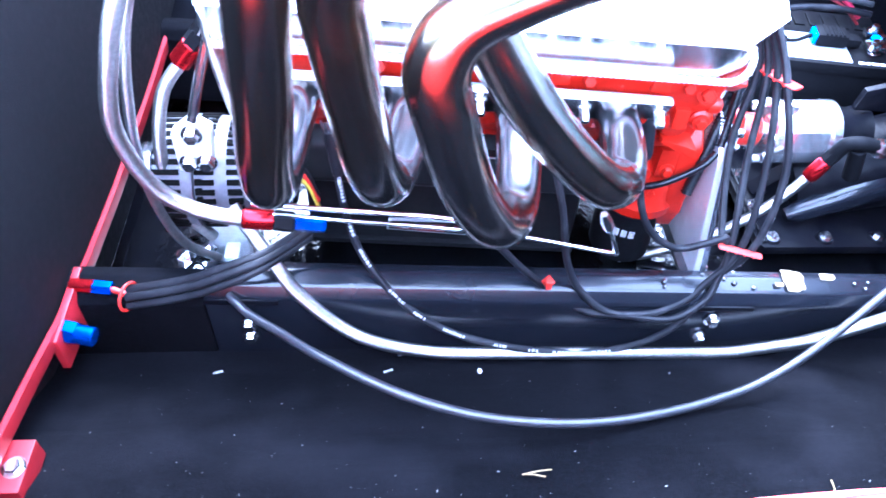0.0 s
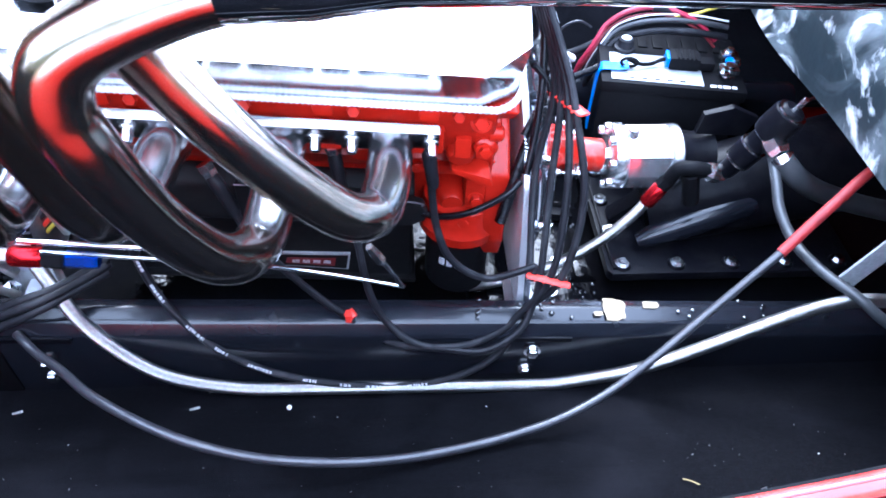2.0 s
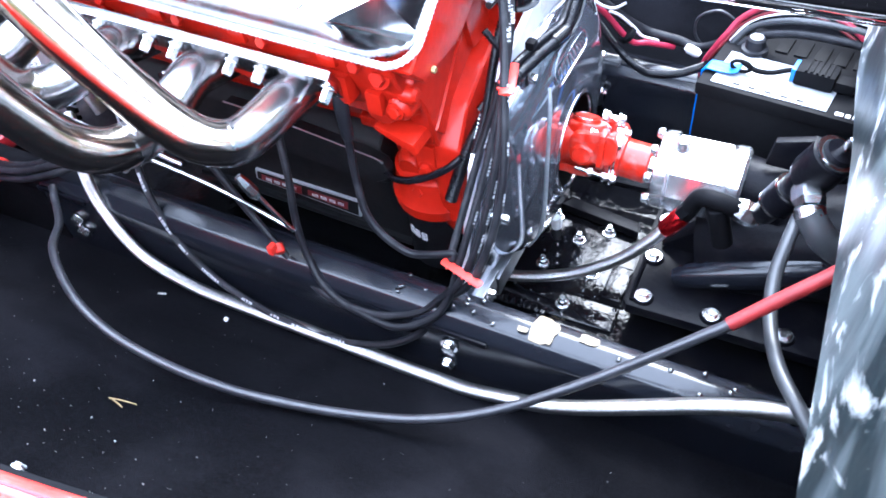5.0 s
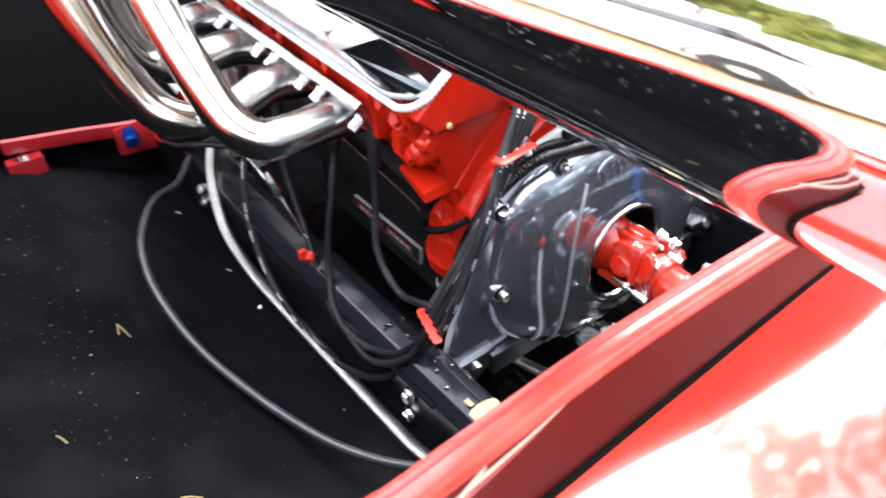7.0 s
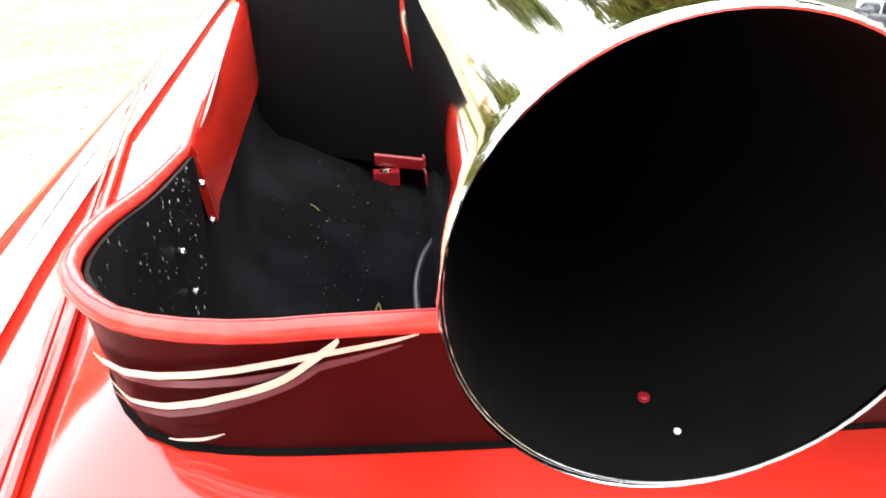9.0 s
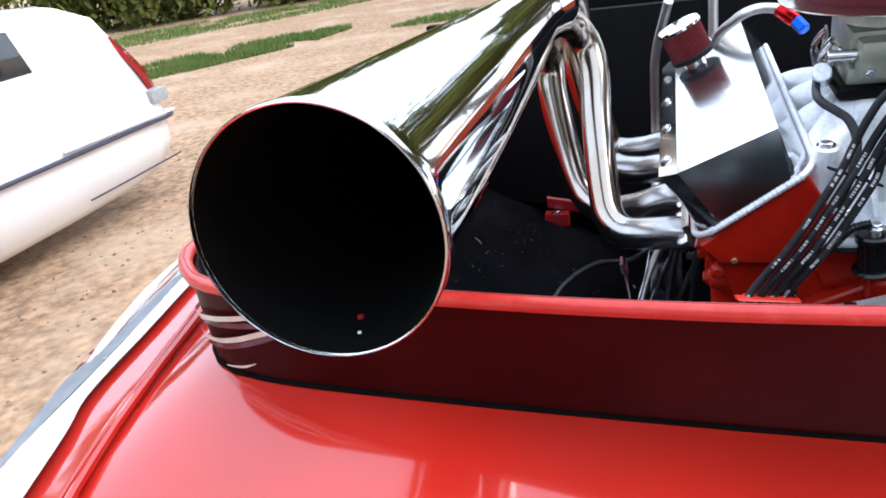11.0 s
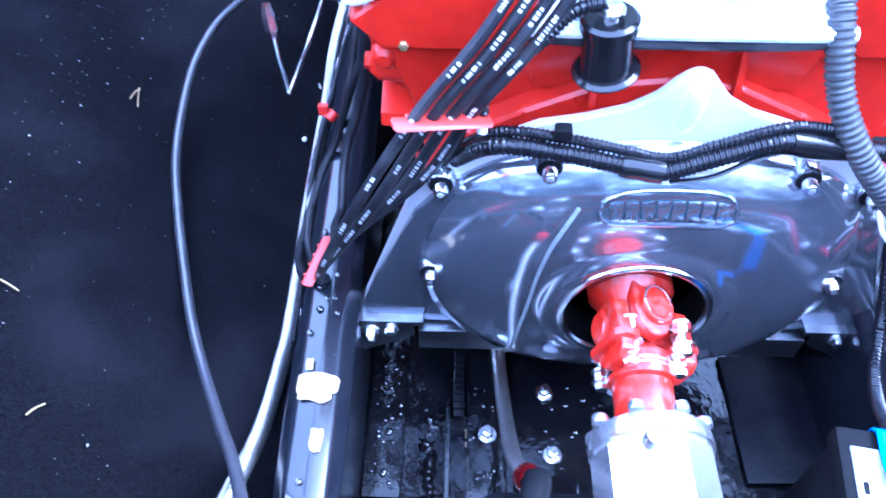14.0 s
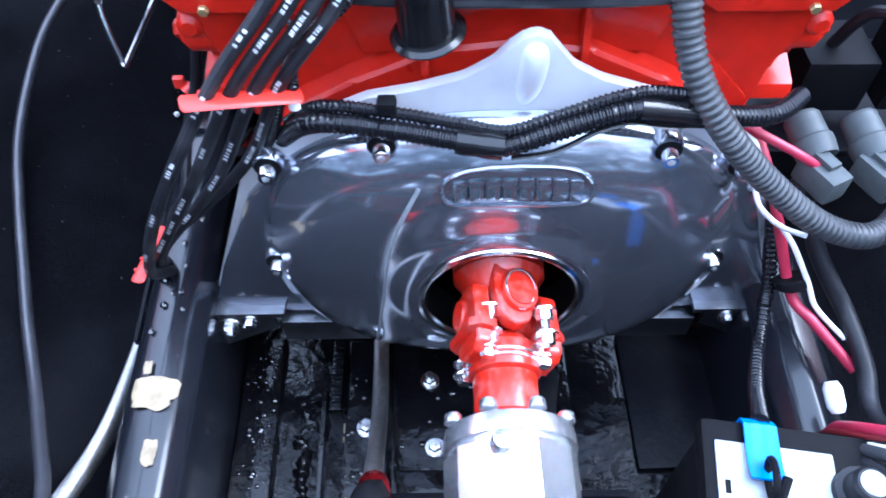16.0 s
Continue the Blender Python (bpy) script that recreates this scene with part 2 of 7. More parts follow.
def part(name, bm, mat, parent, label="", smooth=True, sharp=35):
    """Links a bmesh, given in world places, as one mesh under a thing or a part."""
    me = bpy.data.meshes.new(name)
    base = ORIGIN[parent.name]
    if TIP:
        bmesh.ops.transform(bm, matrix=TIP[0], verts=bm.verts)
    bmesh.ops.translate(bm, verts=bm.verts, vec=-base)
    bmesh.ops.recalc_face_normals(bm, faces=bm.faces)
    if smooth:
        for f in bm.faces:
            f.smooth = True
        for e in bm.edges:
            if len(e.link_faces) == 2 and e.calc_face_angle(0) > radians(sharp):
                e.smooth = False
    bm.to_mesh(me)
    bm.free()
    me.materials.append(mat)
    ob = new(name, me)
    ob.parent = parent
    ORIGIN[ob.name] = base
    return tagged(ob, label) if label else ob


def solo(name, bm, mat, label, category, group="", kind="", smooth=True, sharp=35):
    """A thing that is one mesh."""
    me = bpy.data.meshes.new(name)
    bmesh.ops.recalc_face_normals(bm, faces=bm.faces)
    low = min((v.co.z for v in bm.verts), default=0)
    mid = sum((v.co for v in bm.verts), Vector()) / max(1, len(bm.verts))
    base = Vector((mid.x, mid.y, low))
    bmesh.ops.translate(bm, verts=bm.verts, vec=-base)
    if smooth:
        for f in bm.faces:
            f.smooth = True
        for e in bm.edges:
            if len(e.link_faces) == 2 and e.calc_face_angle(0) > radians(sharp):
                e.smooth = False
    bm.to_mesh(me)
    bm.free()
    me.materials.append(mat)
    ob = new(name, me)
    ob.location = base
    ORIGIN[ob.name] = base
    return tagged(ob, label, category, group, kind)


def spline(points, steps=8, closed=False):
    """Points along a smooth curve through the given ones."""
    p = [Vector(q) for q in points]
    if len(p) == 2 and not closed:
        return [p[0].lerp(p[1], i / steps) for i in range(steps + 1)]
    out, n = [], len(p)
    for i in range(n if closed else n - 1):
        a, b, c, d = ((p[(i + k) % n] for k in (-1, 0, 1, 2)) if closed else (p[max(0, i - 1)], p[i], p[i + 1], p[min(n - 1, i + 2)]))
        for s in range(steps):
            t = s / steps
            out.append(0.5 * (2 * b + (c - a) * t + (2 * a - 5 * b + 4 * c - d) * t * t + (3 * b - a - 3 * c + d) * t ** 3))
    if not closed:
        out.append(p[-1])
    return out


def sweep(bm, path, radius, sides=12, caps=True, ribs=None, squash=1.0):
    """A tube along a path. radius: a number, or one for each point; ribs=(pitch, depth) makes it corrugated."""
    path = [Vector(q) for q in path]
    if ribs:
        pitch, depth = ribs
        dense, radii, run = [], [], 0.0
        for a, b in zip(path, path[1:]):
            length = (b - a).length
            k = max(1, round(length / (pitch / 4)))
            for s in range(k):
                dense.append(a.lerp(b, s / k))
                radii.append(radius - (depth if int((run + length * s / k) / pitch * 2) % 2 else 0.0))
            run += length
        path, radius = dense, radii
    r = radius if isinstance(radius, list) else [radius] * len(path)
    rings, side = [], None
    for i, q in enumerate(path):
        d = (path[min(i + 1, len(path) - 1)] - path[max(i - 1, 0)])
        d = d.normalized() if d.length > 1e-9 else Vector((1, 0, 0))
        if side is None:
            side = d.cross(Vector((0, 0, 1)) if abs(d.z) < 0.9 else Vector((0, 1, 0))).normalized()
        side = (side - d * side.dot(d)).normalized()
        up = d.cross(side)
        rings.append([bm.verts.new(q + r[i] * (math.cos(a) * side + squash * math.sin(a) * up)) for a in (2 * math.pi * k / sides for k in range(sides))])
    for a, b in zip(rings, rings[1:]):
        for k in range(sides):
            bm.faces.new((a[k], a[(k + 1) % sides], b[(k + 1) % sides], b[k]))
    if caps:
        bm.faces.new(rings[0][::-1])
        bm.faces.new(rings[-1])
    return bm


def tube(points, radius, sides=12, steps=8, ribs=None, squash=1.0):
    return sweep(bmesh.new(), spline(points, steps), radius, sides, ribs=ribs, squash=squash)


def turned(a, b, profile, sides=24, bm=None, caps=True):
    """A turned body on the axis from a to b; profile: rows of (share of the axis, radius)."""
    bm = bm or bmesh.new()
    a, b = Vector(a), Vector(b)
    d = (b - a).normalized()
    u = d.cross(Vector((0, 0, 1)) if abs(d.z) < 0.9 else Vector((0, 1, 0))).normalized()
    v = d.cross(u)
    rings = []
    for s, r in profile:
        c = a.lerp(b, s)
        rings.append([bm.verts.new(c + r * (math.cos(t) * u + math.sin(t) * v)) for t in (2 * math.pi * k / sides for k in range(sides))])
    for p, q in zip(rings, rings[1:]):
        for k in range(sides):
            bm.faces.new((p[k], p[(k + 1) % sides], q[(k + 1) % sides], q[k]))
    if caps:
        bm.faces.new(rings[0][::-1])
        bm.faces.new(rings[-1])
    return bm


def rod(a, b, r, sides=16, edge=0.12):
    """A cylinder with small rounded rims."""
    length = (Vector(b) - Vector(a)).length
    e = min(0.4, edge * r / length)
    return turned(a, b, [(0, r * (1 - edge)), (e, r), (1 - e, r), (1, r * (1 - edge))], sides)


def block(lo, hi, edge=0.004, turn=None, about=None, segments=2):
    """A box with rounded edges, turned by a matrix about a place."""
    bm = bmesh.new()
    lo, hi = Vector(lo), Vector(hi)
    bmesh.ops.create_cube(bm, size=1.0)
    for v in bm.verts:
        v.co = Vector(((lo[i] + hi[i]) / 2 + v.co[i] * (hi[i] - lo[i]) for i in range(3)))
    if edge:
        bmesh.ops.bevel(bm, geom=bm.edges[:], offset=edge, segments=segments, affect="EDGES", profile=0.7)
    if turn:
        c = Vector(about) if about else (lo + hi) / 2
        bmesh.ops.transform(bm, matrix=Matrix.Translation(c) @ turn @ Matrix.Translation(-c), verts=bm.verts)
    return bm


def slab(outline, axis, lo, hi, edge=0.003, segments=2):
    """A flat outline (pairs) drawn out along an axis from lo to hi, with rounded edges."""
    bm = bmesh.new()
    order = {"x": lambda p, w: (w, p[0], p[1]), "y": lambda p, w: (p[0], w, p[1]), "z": lambda p, w: (p[0], p[1], w)}[axis]
    bottom = [bm.verts.new(order(p, lo)) for p in outline]
    top = [bm.verts.new(order(p, hi)) for p in outline]
    n = len(outline)
    bm.faces.new(bottom[::-1])
    bm.faces.new(top)
    for k in range(n):
        bm.faces.new((bottom[k], bottom[(k + 1) % n], top[(k + 1) % n], top[k]))
    bmesh.ops.recalc_face_normals(bm, faces=bm.faces)
    if edge:
        bmesh.ops.bevel(bm, geom=bm.edges[:], offset=edge, segments=segments, affect="EDGES", profile=0.7, clamp_overlap=True)
    return bm


def sheet(rows, thick=0.0):
    """A skin through rows of points, with a thickness below it if one is given."""
    bm = bmesh.new()
    grid = [[bm.verts.new(p) for p in row] for row in rows]
    for a, b in zip(grid, grid[1:]):
        for k in range(len(a) - 1):
            bm.faces.new((a[k], a[k + 1], b[k + 1], b[k]))
    bmesh.ops.recalc_face_normals(bm, faces=bm.faces)
    if thick:
        bmesh.ops.solidify(bm, geom=bm.faces[:], thickness=thick)
    return bm


def hexbolt(parent, at, axis, r=0.008, h=0.006, mat=None, name="bolt", washer=True, socket=False):
    """A bolt head with its washer, on its own place."""
    at, d = Vector(at), Vector(axis).normalized()
    bm = bmesh.new()
    if washer:
        turned(at, at + d * 0.0018, [(0, r * 1.45), (1, r * 1.4)], 16, bm)
    turned(at + d * 0.001, at + d * (h + 0.001), [(0, r), (0.75, r), (1, r * 0.86)] if not socket else [(0, r), (0.85, r), (1, r * 0.9), (1, r * 0.5), (0.5, r * 0.5)], 6 if not socket else 14, bm)
    return part(name, bm, mat or ZINC, parent, sharp=25)



# ---------------------------------------------------------------- the boat's shell
def resample(points, n):
    """n points at even steps along a smooth curve through the given ones."""
    dense = spline(points, 24)
    run = [0.0]
    for a, b in zip(dense, dense[1:]):
        run.append(run[-1] + (b - a).length)
    out, k = [], 0
    for i in range(n):
        s = run[-1] * i / (n - 1)
        while k < len(run) - 2 and run[k + 1] < s:
            k += 1
        out.append(dense[k].lerp(dense[k + 1], (s - run[k]) / max(1e-9, run[k + 1] - run[k])))
    return out


def mirrored(points):
    """A port half, from forward to the middle of the stern, and its twin to starboard."""
    return list(points) + [(x, -y, z) for x, y, z in reversed(points[:-1])]


N_RIM = 96
LIP_LINE = resample(mirrored([(-0.041, -0.776, 0.366), (0.058, -0.768, 0.383), (0.158, -0.759, 0.403), (0.258, -0.756, 0.423), (0.342, -0.743, 0.435), (0.388, -0.712, 0.434),
                              (0.416, -0.675, 0.437), (0.433, -0.623, 0.440), (0.432, -0.571, 0.439), (0.427, -0.494, 0.434), (0.427, -0.363, 0.427), (0.441, -0.228, 0.431),
                              (0.453, -0.060, 0.438), (0.455, 0.0, 0.439)]), N_RIM)
LIP = [p + Vector((0, 0, -0.0070)) for p in LIP_LINE]
FOOT = resample(mirrored([(-0.054, -0.780, 0.343), (0.051, -0.776, 0.338), (0.167, -0.768, 0.335), (0.263, -0.759, 0.337), (0.328, -0.740, 0.341), (0.376, -0.716, 0.343),
                          (0.403, -0.690, 0.340), (0.412, -0.650, 0.334), (0.411, -0.581, 0.326), (0.398, -0.433, 0.307), (0.384, -0.244, 0.288), (0.376, -0.080, 0.277),
                          (0.375, 0.0, 0.275)]), N_RIM)
BASE = resample(mirrored([(-0.080, -0.784, 0.218), (0.032, -0.768, 0.191), (0.128, -0.760, 0.174), (0.214, -0.748, 0.170), (0.290, -0.727, 0.174), (0.338, -0.690, 0.179),
                          (0.365, -0.638, 0.183), (0.372, -0.576, 0.190), (0.371, -0.484, 0.195), (0.369, -0.333, 0.196), (0.366, -0.182, 0.194), (0.356, 0.0, 0.190)]), N_RIM)

boat = thing("boat_hull", (0, 0, -0.30), "red jet boat hull with a black carpeted engine bay", "boat")


def bay_floor(y):
    """The height of the carpeted bay floor beside the stringer, which climbs outboard."""
    return -0.138 + 0.523 * max(0.0, abs(y) - 0.385)


def side_y(x):
    """How far out the bay's side stands."""
    return 0.765 if x > -0.06 else 0.765 + 0.075 * min(1.0, (-0.06 - x) / 0.9)


def fold(x, y, sgn):
    """Soft creases of the carpet, mostly running fore and aft."""
    a = abs(noise.noise(Vector((x * 1.6, y * 13.0, sgn * 3.0))))
    b = abs(noise.noise(Vector((x * 5.0 + y * 4.0, y * 6.0, sgn * 5.0 + 2.0))))
    inside = min(1.0, max(0.0, (y - 0.40) / 0.06))
    return inside * (0.0065 * max(0.0, 1 - a / 0.16) + 0.0030 * max(0.0, 1 - b / 0.10))


XS = [-1.0 + 0.025 * i for i in range(71)]
for sgn in (-1, 1):
    rows = []
    for x in XS:
        w = side_y(x) + 0.035
        profile = [(0.325, -0.150), (0.36, -0.142), (0.385, -0.138)] + [(0.385 + (w - 0.05 - 0.385) * k / 30, None) for k in range(1, 31)]
        row = []
        for y, z in profile:
            zz = bay_floor(y) if z is None else z
            row.append((x, sgn * y, zz - 0.0120 + 0.0018 * noise.noise(Vector((x * 9, y * 9, sgn))) - fold(x, y, sgn)))
        top = bay_floor(w - 0.05)
        row += [(x, sgn * (w - 0.028), top + 0.014), (x, sgn * (w - 0.012), top + 0.035), (x, sgn * (w - 0.006), top + 0.09), (x, sgn * w, 0.27)]
        rows.append(row)
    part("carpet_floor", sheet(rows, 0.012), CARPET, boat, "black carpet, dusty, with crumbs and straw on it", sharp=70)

part("bilge", sheet([[(x, y, -0.228 + 0.004 * noise.noise(Vector((x * 9, y * 9, 3)))) for y in (-0.34, -0.27, -0.2, -0.1, 0, 0.1, 0.2, 0.27, 0.34)] for x in XS], 0.01), BILGE, boat,
     "wet black painted bilge")

# stringers
for sgn in (-1, 1):
    outline = [(sgn * 0.335, -0.21), (sgn * 0.335, -0.062), (sgn * 0.322, -0.046), (sgn * 0.300, -0.041), (sgn * 0.284, -0.046), (sgn * 0.272, -0.062), (sgn * 0.272, -0.21)]
    if sgn > 0:
        outline = [(y - 0.022, z) for y, z in outline]
    TIP[:] = [Matrix(((1, 0, 0, 0), (-0.010 * sgn, 1, 0, 0), (-0.050, 0, 1, 0), (0, 0, 0, 1)))]
    stringer = part("stringer", slab(outline, "x", -0.70, 0.60, 0.004), RAILPAINT, boat, "gloss black stringer, paint worn through in spots")
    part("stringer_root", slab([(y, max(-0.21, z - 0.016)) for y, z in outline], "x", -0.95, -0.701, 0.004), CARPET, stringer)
    if sgn < 0:
        for cx, cy, lx, ly, seed in ((0.107, -0.303, 0.015, 0.019, 2), (0.160, -0.297, 0.012, 0.006, 5), (0.083, -0.312, 0.006, 0.004, 7)):
            patch = bmesh.new()
            rim = []
            for k in range(30):
                a = 2 * math.pi * k / 30
                r = (1 + 0.30 * noise.noise(Vector((math.cos(a) * 1.6, math.sin(a) * 1.6, seed))) + random.uniform(-0.06, 0.06)) / max(abs(math.cos(a)), abs(math.sin(a))) ** 0.6
                x, y = cx + lx * r * math.cos(a), cy + ly * r * math.sin(a)
                rim.append((x, y))
            rings = []
            for share in (1.0, 0.75, 0.5, 0.25):
                ring = []
                for x, y in rim:
                    yy = cy + (y - cy) * share
                    drop = max(0.0, abs(yy + 0.303) - 0.014)
                    ring.append(patch.verts.new((cx + (x - cx) * share, yy, -0.0398 - 0.55 * drop)))
                rings.append(ring)
            for a, b in zip(rings, rings[1:]):
                for k in range(30):
                    patch.faces.new((a[k], a[(k + 1) % 30], b[(k + 1) % 30], b[k]))
            patch.faces.new(rings[-1])
            part("worn_patch", patch, WOOD, stringer, "bare pale patch where paint is gone")
        for x, z in ((-0.007, -0.0914), (-0.013, -0.1337), (-0.649, -0.1145), (-0.650, -0.1415)):
            hexbolt(stringer, (x, -0.3365, z), (0, -1, 0), 0.0085, 0.008)
        for x0 in (-0.70, -0.05):
            part("slot_strip", block((x0, -0.3395, -0.068), (x0 + 0.095, -0.336, -0.060), 0.001), CAST_BLACK, stringer)
        for k in range(26):
            x, y = random.choice((random.uniform(-0.1, 0.06), random.uniform(0.19, 0.42))), random.uniform(-0.318, -0.286)
            z = -0.0412 - max(0, (abs(y + 0.300) - 0.012)) * 0.3
            part("water_drop", turned((x, y, z), (x, y, z + 0.0022), [(0, 0.004 * random.uniform(0.4, 1)), (0.6, 0.003), (1, 0.001)], 8), WATER, stringer)

TIP.clear()

# forward bulkhead with its red bottom frame
bulk = part("bulkhead", slab([(-0.86, 0.47), (-0.86, 0.06), (-0.60, 0.005), (-0.47, -0.018), (-0.384, -0.036), (-0.27, -0.052), (-0.12, -0.060), (0.12, -0.060), (0.27, -0.052),
                              (0.384, -0.036), (0.60, 0.005), (0.86, 0.06), (0.86, 0.47)], "x", -0.905, -0.872, 0.004), BOARD, boat, "black covered bulkhead board")
part("bulkhead_kick", slab([(-0.84, 0.02), (-0.84, 0.10), (0.84, 0.10), (0.84, 0.02), (0.4, -0.2), (-0.4, -0.2)], "x", -0.93, -0.91, 0.0), BOARD, boat)
rim_red = [(-0.60, 0.006), (-0.47, -0.017), (-0.384, -0.035), (-0.27, -0.051), (-0.12, -0.059), (0.12, -0.059), (0.3, -0.051)]
frame_rows = [[(-0.868, y, z - 0.004), (-0.8655, y, z + 0.006), (-0.8655, y, z + 0.019), (-0.8685, y, z + 0.022)] for y, z in rim_red]
part("bulkhead_frame", sheet(frame_rows, 0.004), RED_FRAME, bulk, "red painted steel strip")
part("bracket", block((-0.870, -0.605, -0.043), (-0.840, -0.545, -0.010), 0.002), RED_FRAME, bulk, "red foot bracket")
hexbolt(bulk, (-0.853, -0.577, -0.0115), (0, 0, 1), 0.009, 0.007)
part("bracket", slab([(-0.415, -0.072), (-0.29, -0.085), (-0.29, -0.03), (-0.30, -0.012), (-0.415, -0.016)], "x", -0.868, -0.858, 0.002), RED_FRAME, bulk, "red hanging bracket")

# inboard red boards forward of the coaming
for sgn in (-1, 1):
    rows = []
    for i in range(14):
        u = i / 13
        sag = min(1.0, u / 0.08)
        x, y = -0.056 - 0.85 * u, sgn * (0.767 + 0.006 * sag + 0.066 * u)
        top, low = 0.366 - 0.005 * sag + 0.024 * u, 0.247 - 0.045 * u
        back = 0.040 * (1 - u)
        rows.append([(x - back, y, low), (x - back * 0.6, y, low + 0.4 * (top - low)), (x - back * 0.1, y, top - 0.012), (x, y + sgn * 0.004, top - 0.003), (x, y + sgn * 0.012, top)])
    part("side_board", sheet(rows, 0.010), GELCOAT, boat, "red gelcoat side board of the bay")

# coaming round the stern of the bay
SPECKS = bmesh.new()
coaming = part("coaming", sheet([[FOOT[i].lerp(LIP[i], h) + Vector((0, 0, 0)) for h in (0, 0.15, 0.35, 0.6, 0.85, 1.0)] for i in range(N_RIM)], 0.004), MAROON, boat,
               "maroon glossy coaming with painted scrolls", sharp=60)
inner = []
for i in range(N_RIM):
    c = Vector((0.0, 0.0, LIP[i].z))
    inward = (Vector((0.1, 0, LIP[i].z)) - LIP[i]).normalized() * 0.010
    inward = 0.8 * inward + Vector((0, 0, -0.004))
    heel = FOOT[i] + inward * 1.3
    inner.append([LIP[i] + inward, (LIP[i] + inward).lerp(heel, 0.5), heel, heel.lerp(BASE[i], 0.5), BASE[i]])
for lo, hi, skin in ((0, 21, LINER), (20, 76, WAVY), (75, N_RIM, LINER)):
    part("inner_panel", sheet(inner[lo:hi], 0.003), skin, coaming, "hand-ground metal inner panel" if skin is WAVY else "black gloss inner panel with pale specks", sharp=60)
for _ in range(260):
    i = random.randint(2, 24)
    row = inner[i]
    k = random.randint(0, 3)
    c = row[k].lerp(row[k + 1], random.random()).lerp(inner[i + 1][k], random.random() * 0.5)
    out = (Vector((0.05, 0.0, c.z)) - c).normalized()
    side, r = out.cross(Vector((0, 0, 1))).normalized(), random.choice((0.0005, 0.0007, 0.0009, 0.0012, 0.0018))
    SPECKS.faces.new([SPECKS.verts.new(c + out * 0.0042 + side * r * a + Vector((0, 0, r * b))) for a, b in ((-1, 0), (0, -1.6), (1, 0), (0, 1.4))])
tagged(part("splashes", SPECKS, SPECK, coaming, "pale splashes on the black panel", smooth=False), kind="stuff")
part("lip", sweep(bmesh.new(), LIP, 0.0067, 14, squash=1.0), LIP_RED, coaming, "red rolled lip")
for sgn in (-1, 1):
    lead_in = []
    for u in (0.30, 0.24, 0.18, 0.12, 0.06, 0.02):
        lead_in.append(Vector((-0.056 - 0.85 * u, sgn * (0.775 + 0.006 * min(1.0, u / 0.08) + 0.066 * u), 0.360 - 0.005 * min(1.0, u / 0.08) + 0.024 * u)))
    first = LIP[0] if sgn < 0 else LIP[-1]
    second = LIP[2] if sgn < 0 else LIP[-3]
    part("lip_lead", sweep(bmesh.new(), lead_in + [first, second], [0.0030, 0.0042, 0.0052, 0.0060, 0.0066, 0.0068, 0.0068, 0.0067], 14), LIP_RED, coaming)
part("lip_seam", sweep(bmesh.new(), [p + Vector((0, 0, 0.0064)) for p in LIP], 0.0009, 6), RED_FRAME, coaming)
part("foot_seal", sweep(bmesh.new(), [p + Vector((0, 0, 0.001)) for p in FOOT], 0.0034, 8), SOOT_AND_SHADE, coaming, "black sealing bead")
for x, z in ((-0.020, 0.330), (-0.031, 0.279), (0.094, 0.306), (0.082, 0.252), (0.181, 0.274)):
    hexbolt(coaming, (x, -0.7565, z), (0.05, 1, 0.05), 0.0034, 0.003)


def scroll(points, mat, label, lift=0.0022):
    """A painted stroke on the coaming's outside: rows of (share of the way round, share of the height, half width)."""
    dense = [tuple(p) for p in spline([(s * 10, h, w) for s, h, w in points], 10)]
    rows = []
    for s, h, w in dense:
        f = s / 10 * (N_RIM - 1)
        i = min(int(f), N_RIM - 2)
        foot, top = FOOT[i].lerp(FOOT[i + 1], f - i), LIP[i].lerp(LIP[i + 1], f - i)
        along = (FOOT[i + 1] - FOOT[i]).normalized()
        out = (top - foot).cross(along).normalized()
        if out.dot(foot - Vector((0, 0, foot.z))) < 0:
            out = -out
        lo, hi = max(0.01, h - 0.84 * w), min(0.97, h + 0.84 * w)
        rows.append([foot.lerp(top, lo) + out * (0.003 + lift), foot.lerp(top, hi) + out * (0.003 + lift)])
    part("scroll", sheet(rows), mat, coaming, label)


scroll([(0.171, 0.40, 0.012), (0.182, 0.48, 0.030), (0.193, 0.57, 0.038), (0.205, 0.63, 0.036), (0.224, 0.73, 0.032), (0.242, 0.82, 0.028), (0.255, 0.87, 0.024), (0.267, 0.92, 0.018), (0.274, 0.96, 0.006)], WHITE_PAINT, "cream scroll")
scroll([(0.184, 0.44, 0.006), (0.194, 0.52, 0.024), (0.214, 0.60, 0.034), (0.229, 0.66, 0.036), (0.244, 0.725, 0.034), (0.258, 0.80, 0.026), (0.270, 0.88, 0.006)], GREY_PAINT, "grey mauve scroll", 0.0012)
scroll([(0.1895, 0.45, 0.004), (0.194, 0.385, 0.018), (0.202, 0.37, 0.026), (0.214, 0.44, 0.034), (0.228, 0.56, 0.034), (0.238, 0.65, 0.036), (0.244, 0.73, 0.036), (0.249, 0.82, 0.036), (0.254, 0.91, 0.034), (0.256, 0.96, 0.020)], WHITE_PAINT, "cream scroll", 0.0028)
scroll([(0.188, 0.27, 0.004), (0.197, 0.28, 0.024), (0.211, 0.34, 0.032), (0.225, 0.46, 0.034), (0.239, 0.595, 0.032), (0.247, 0.70, 0.030), (0.253, 0.80, 0.010)], GREY_PAINT, "grey mauve scroll", 0.0018)
scroll([(0.209, 0.11, 0.008), (0.217, 0.15, 0.018), (0.224, 0.23, 0.004)], WHITE_PAINT, "cream tick")

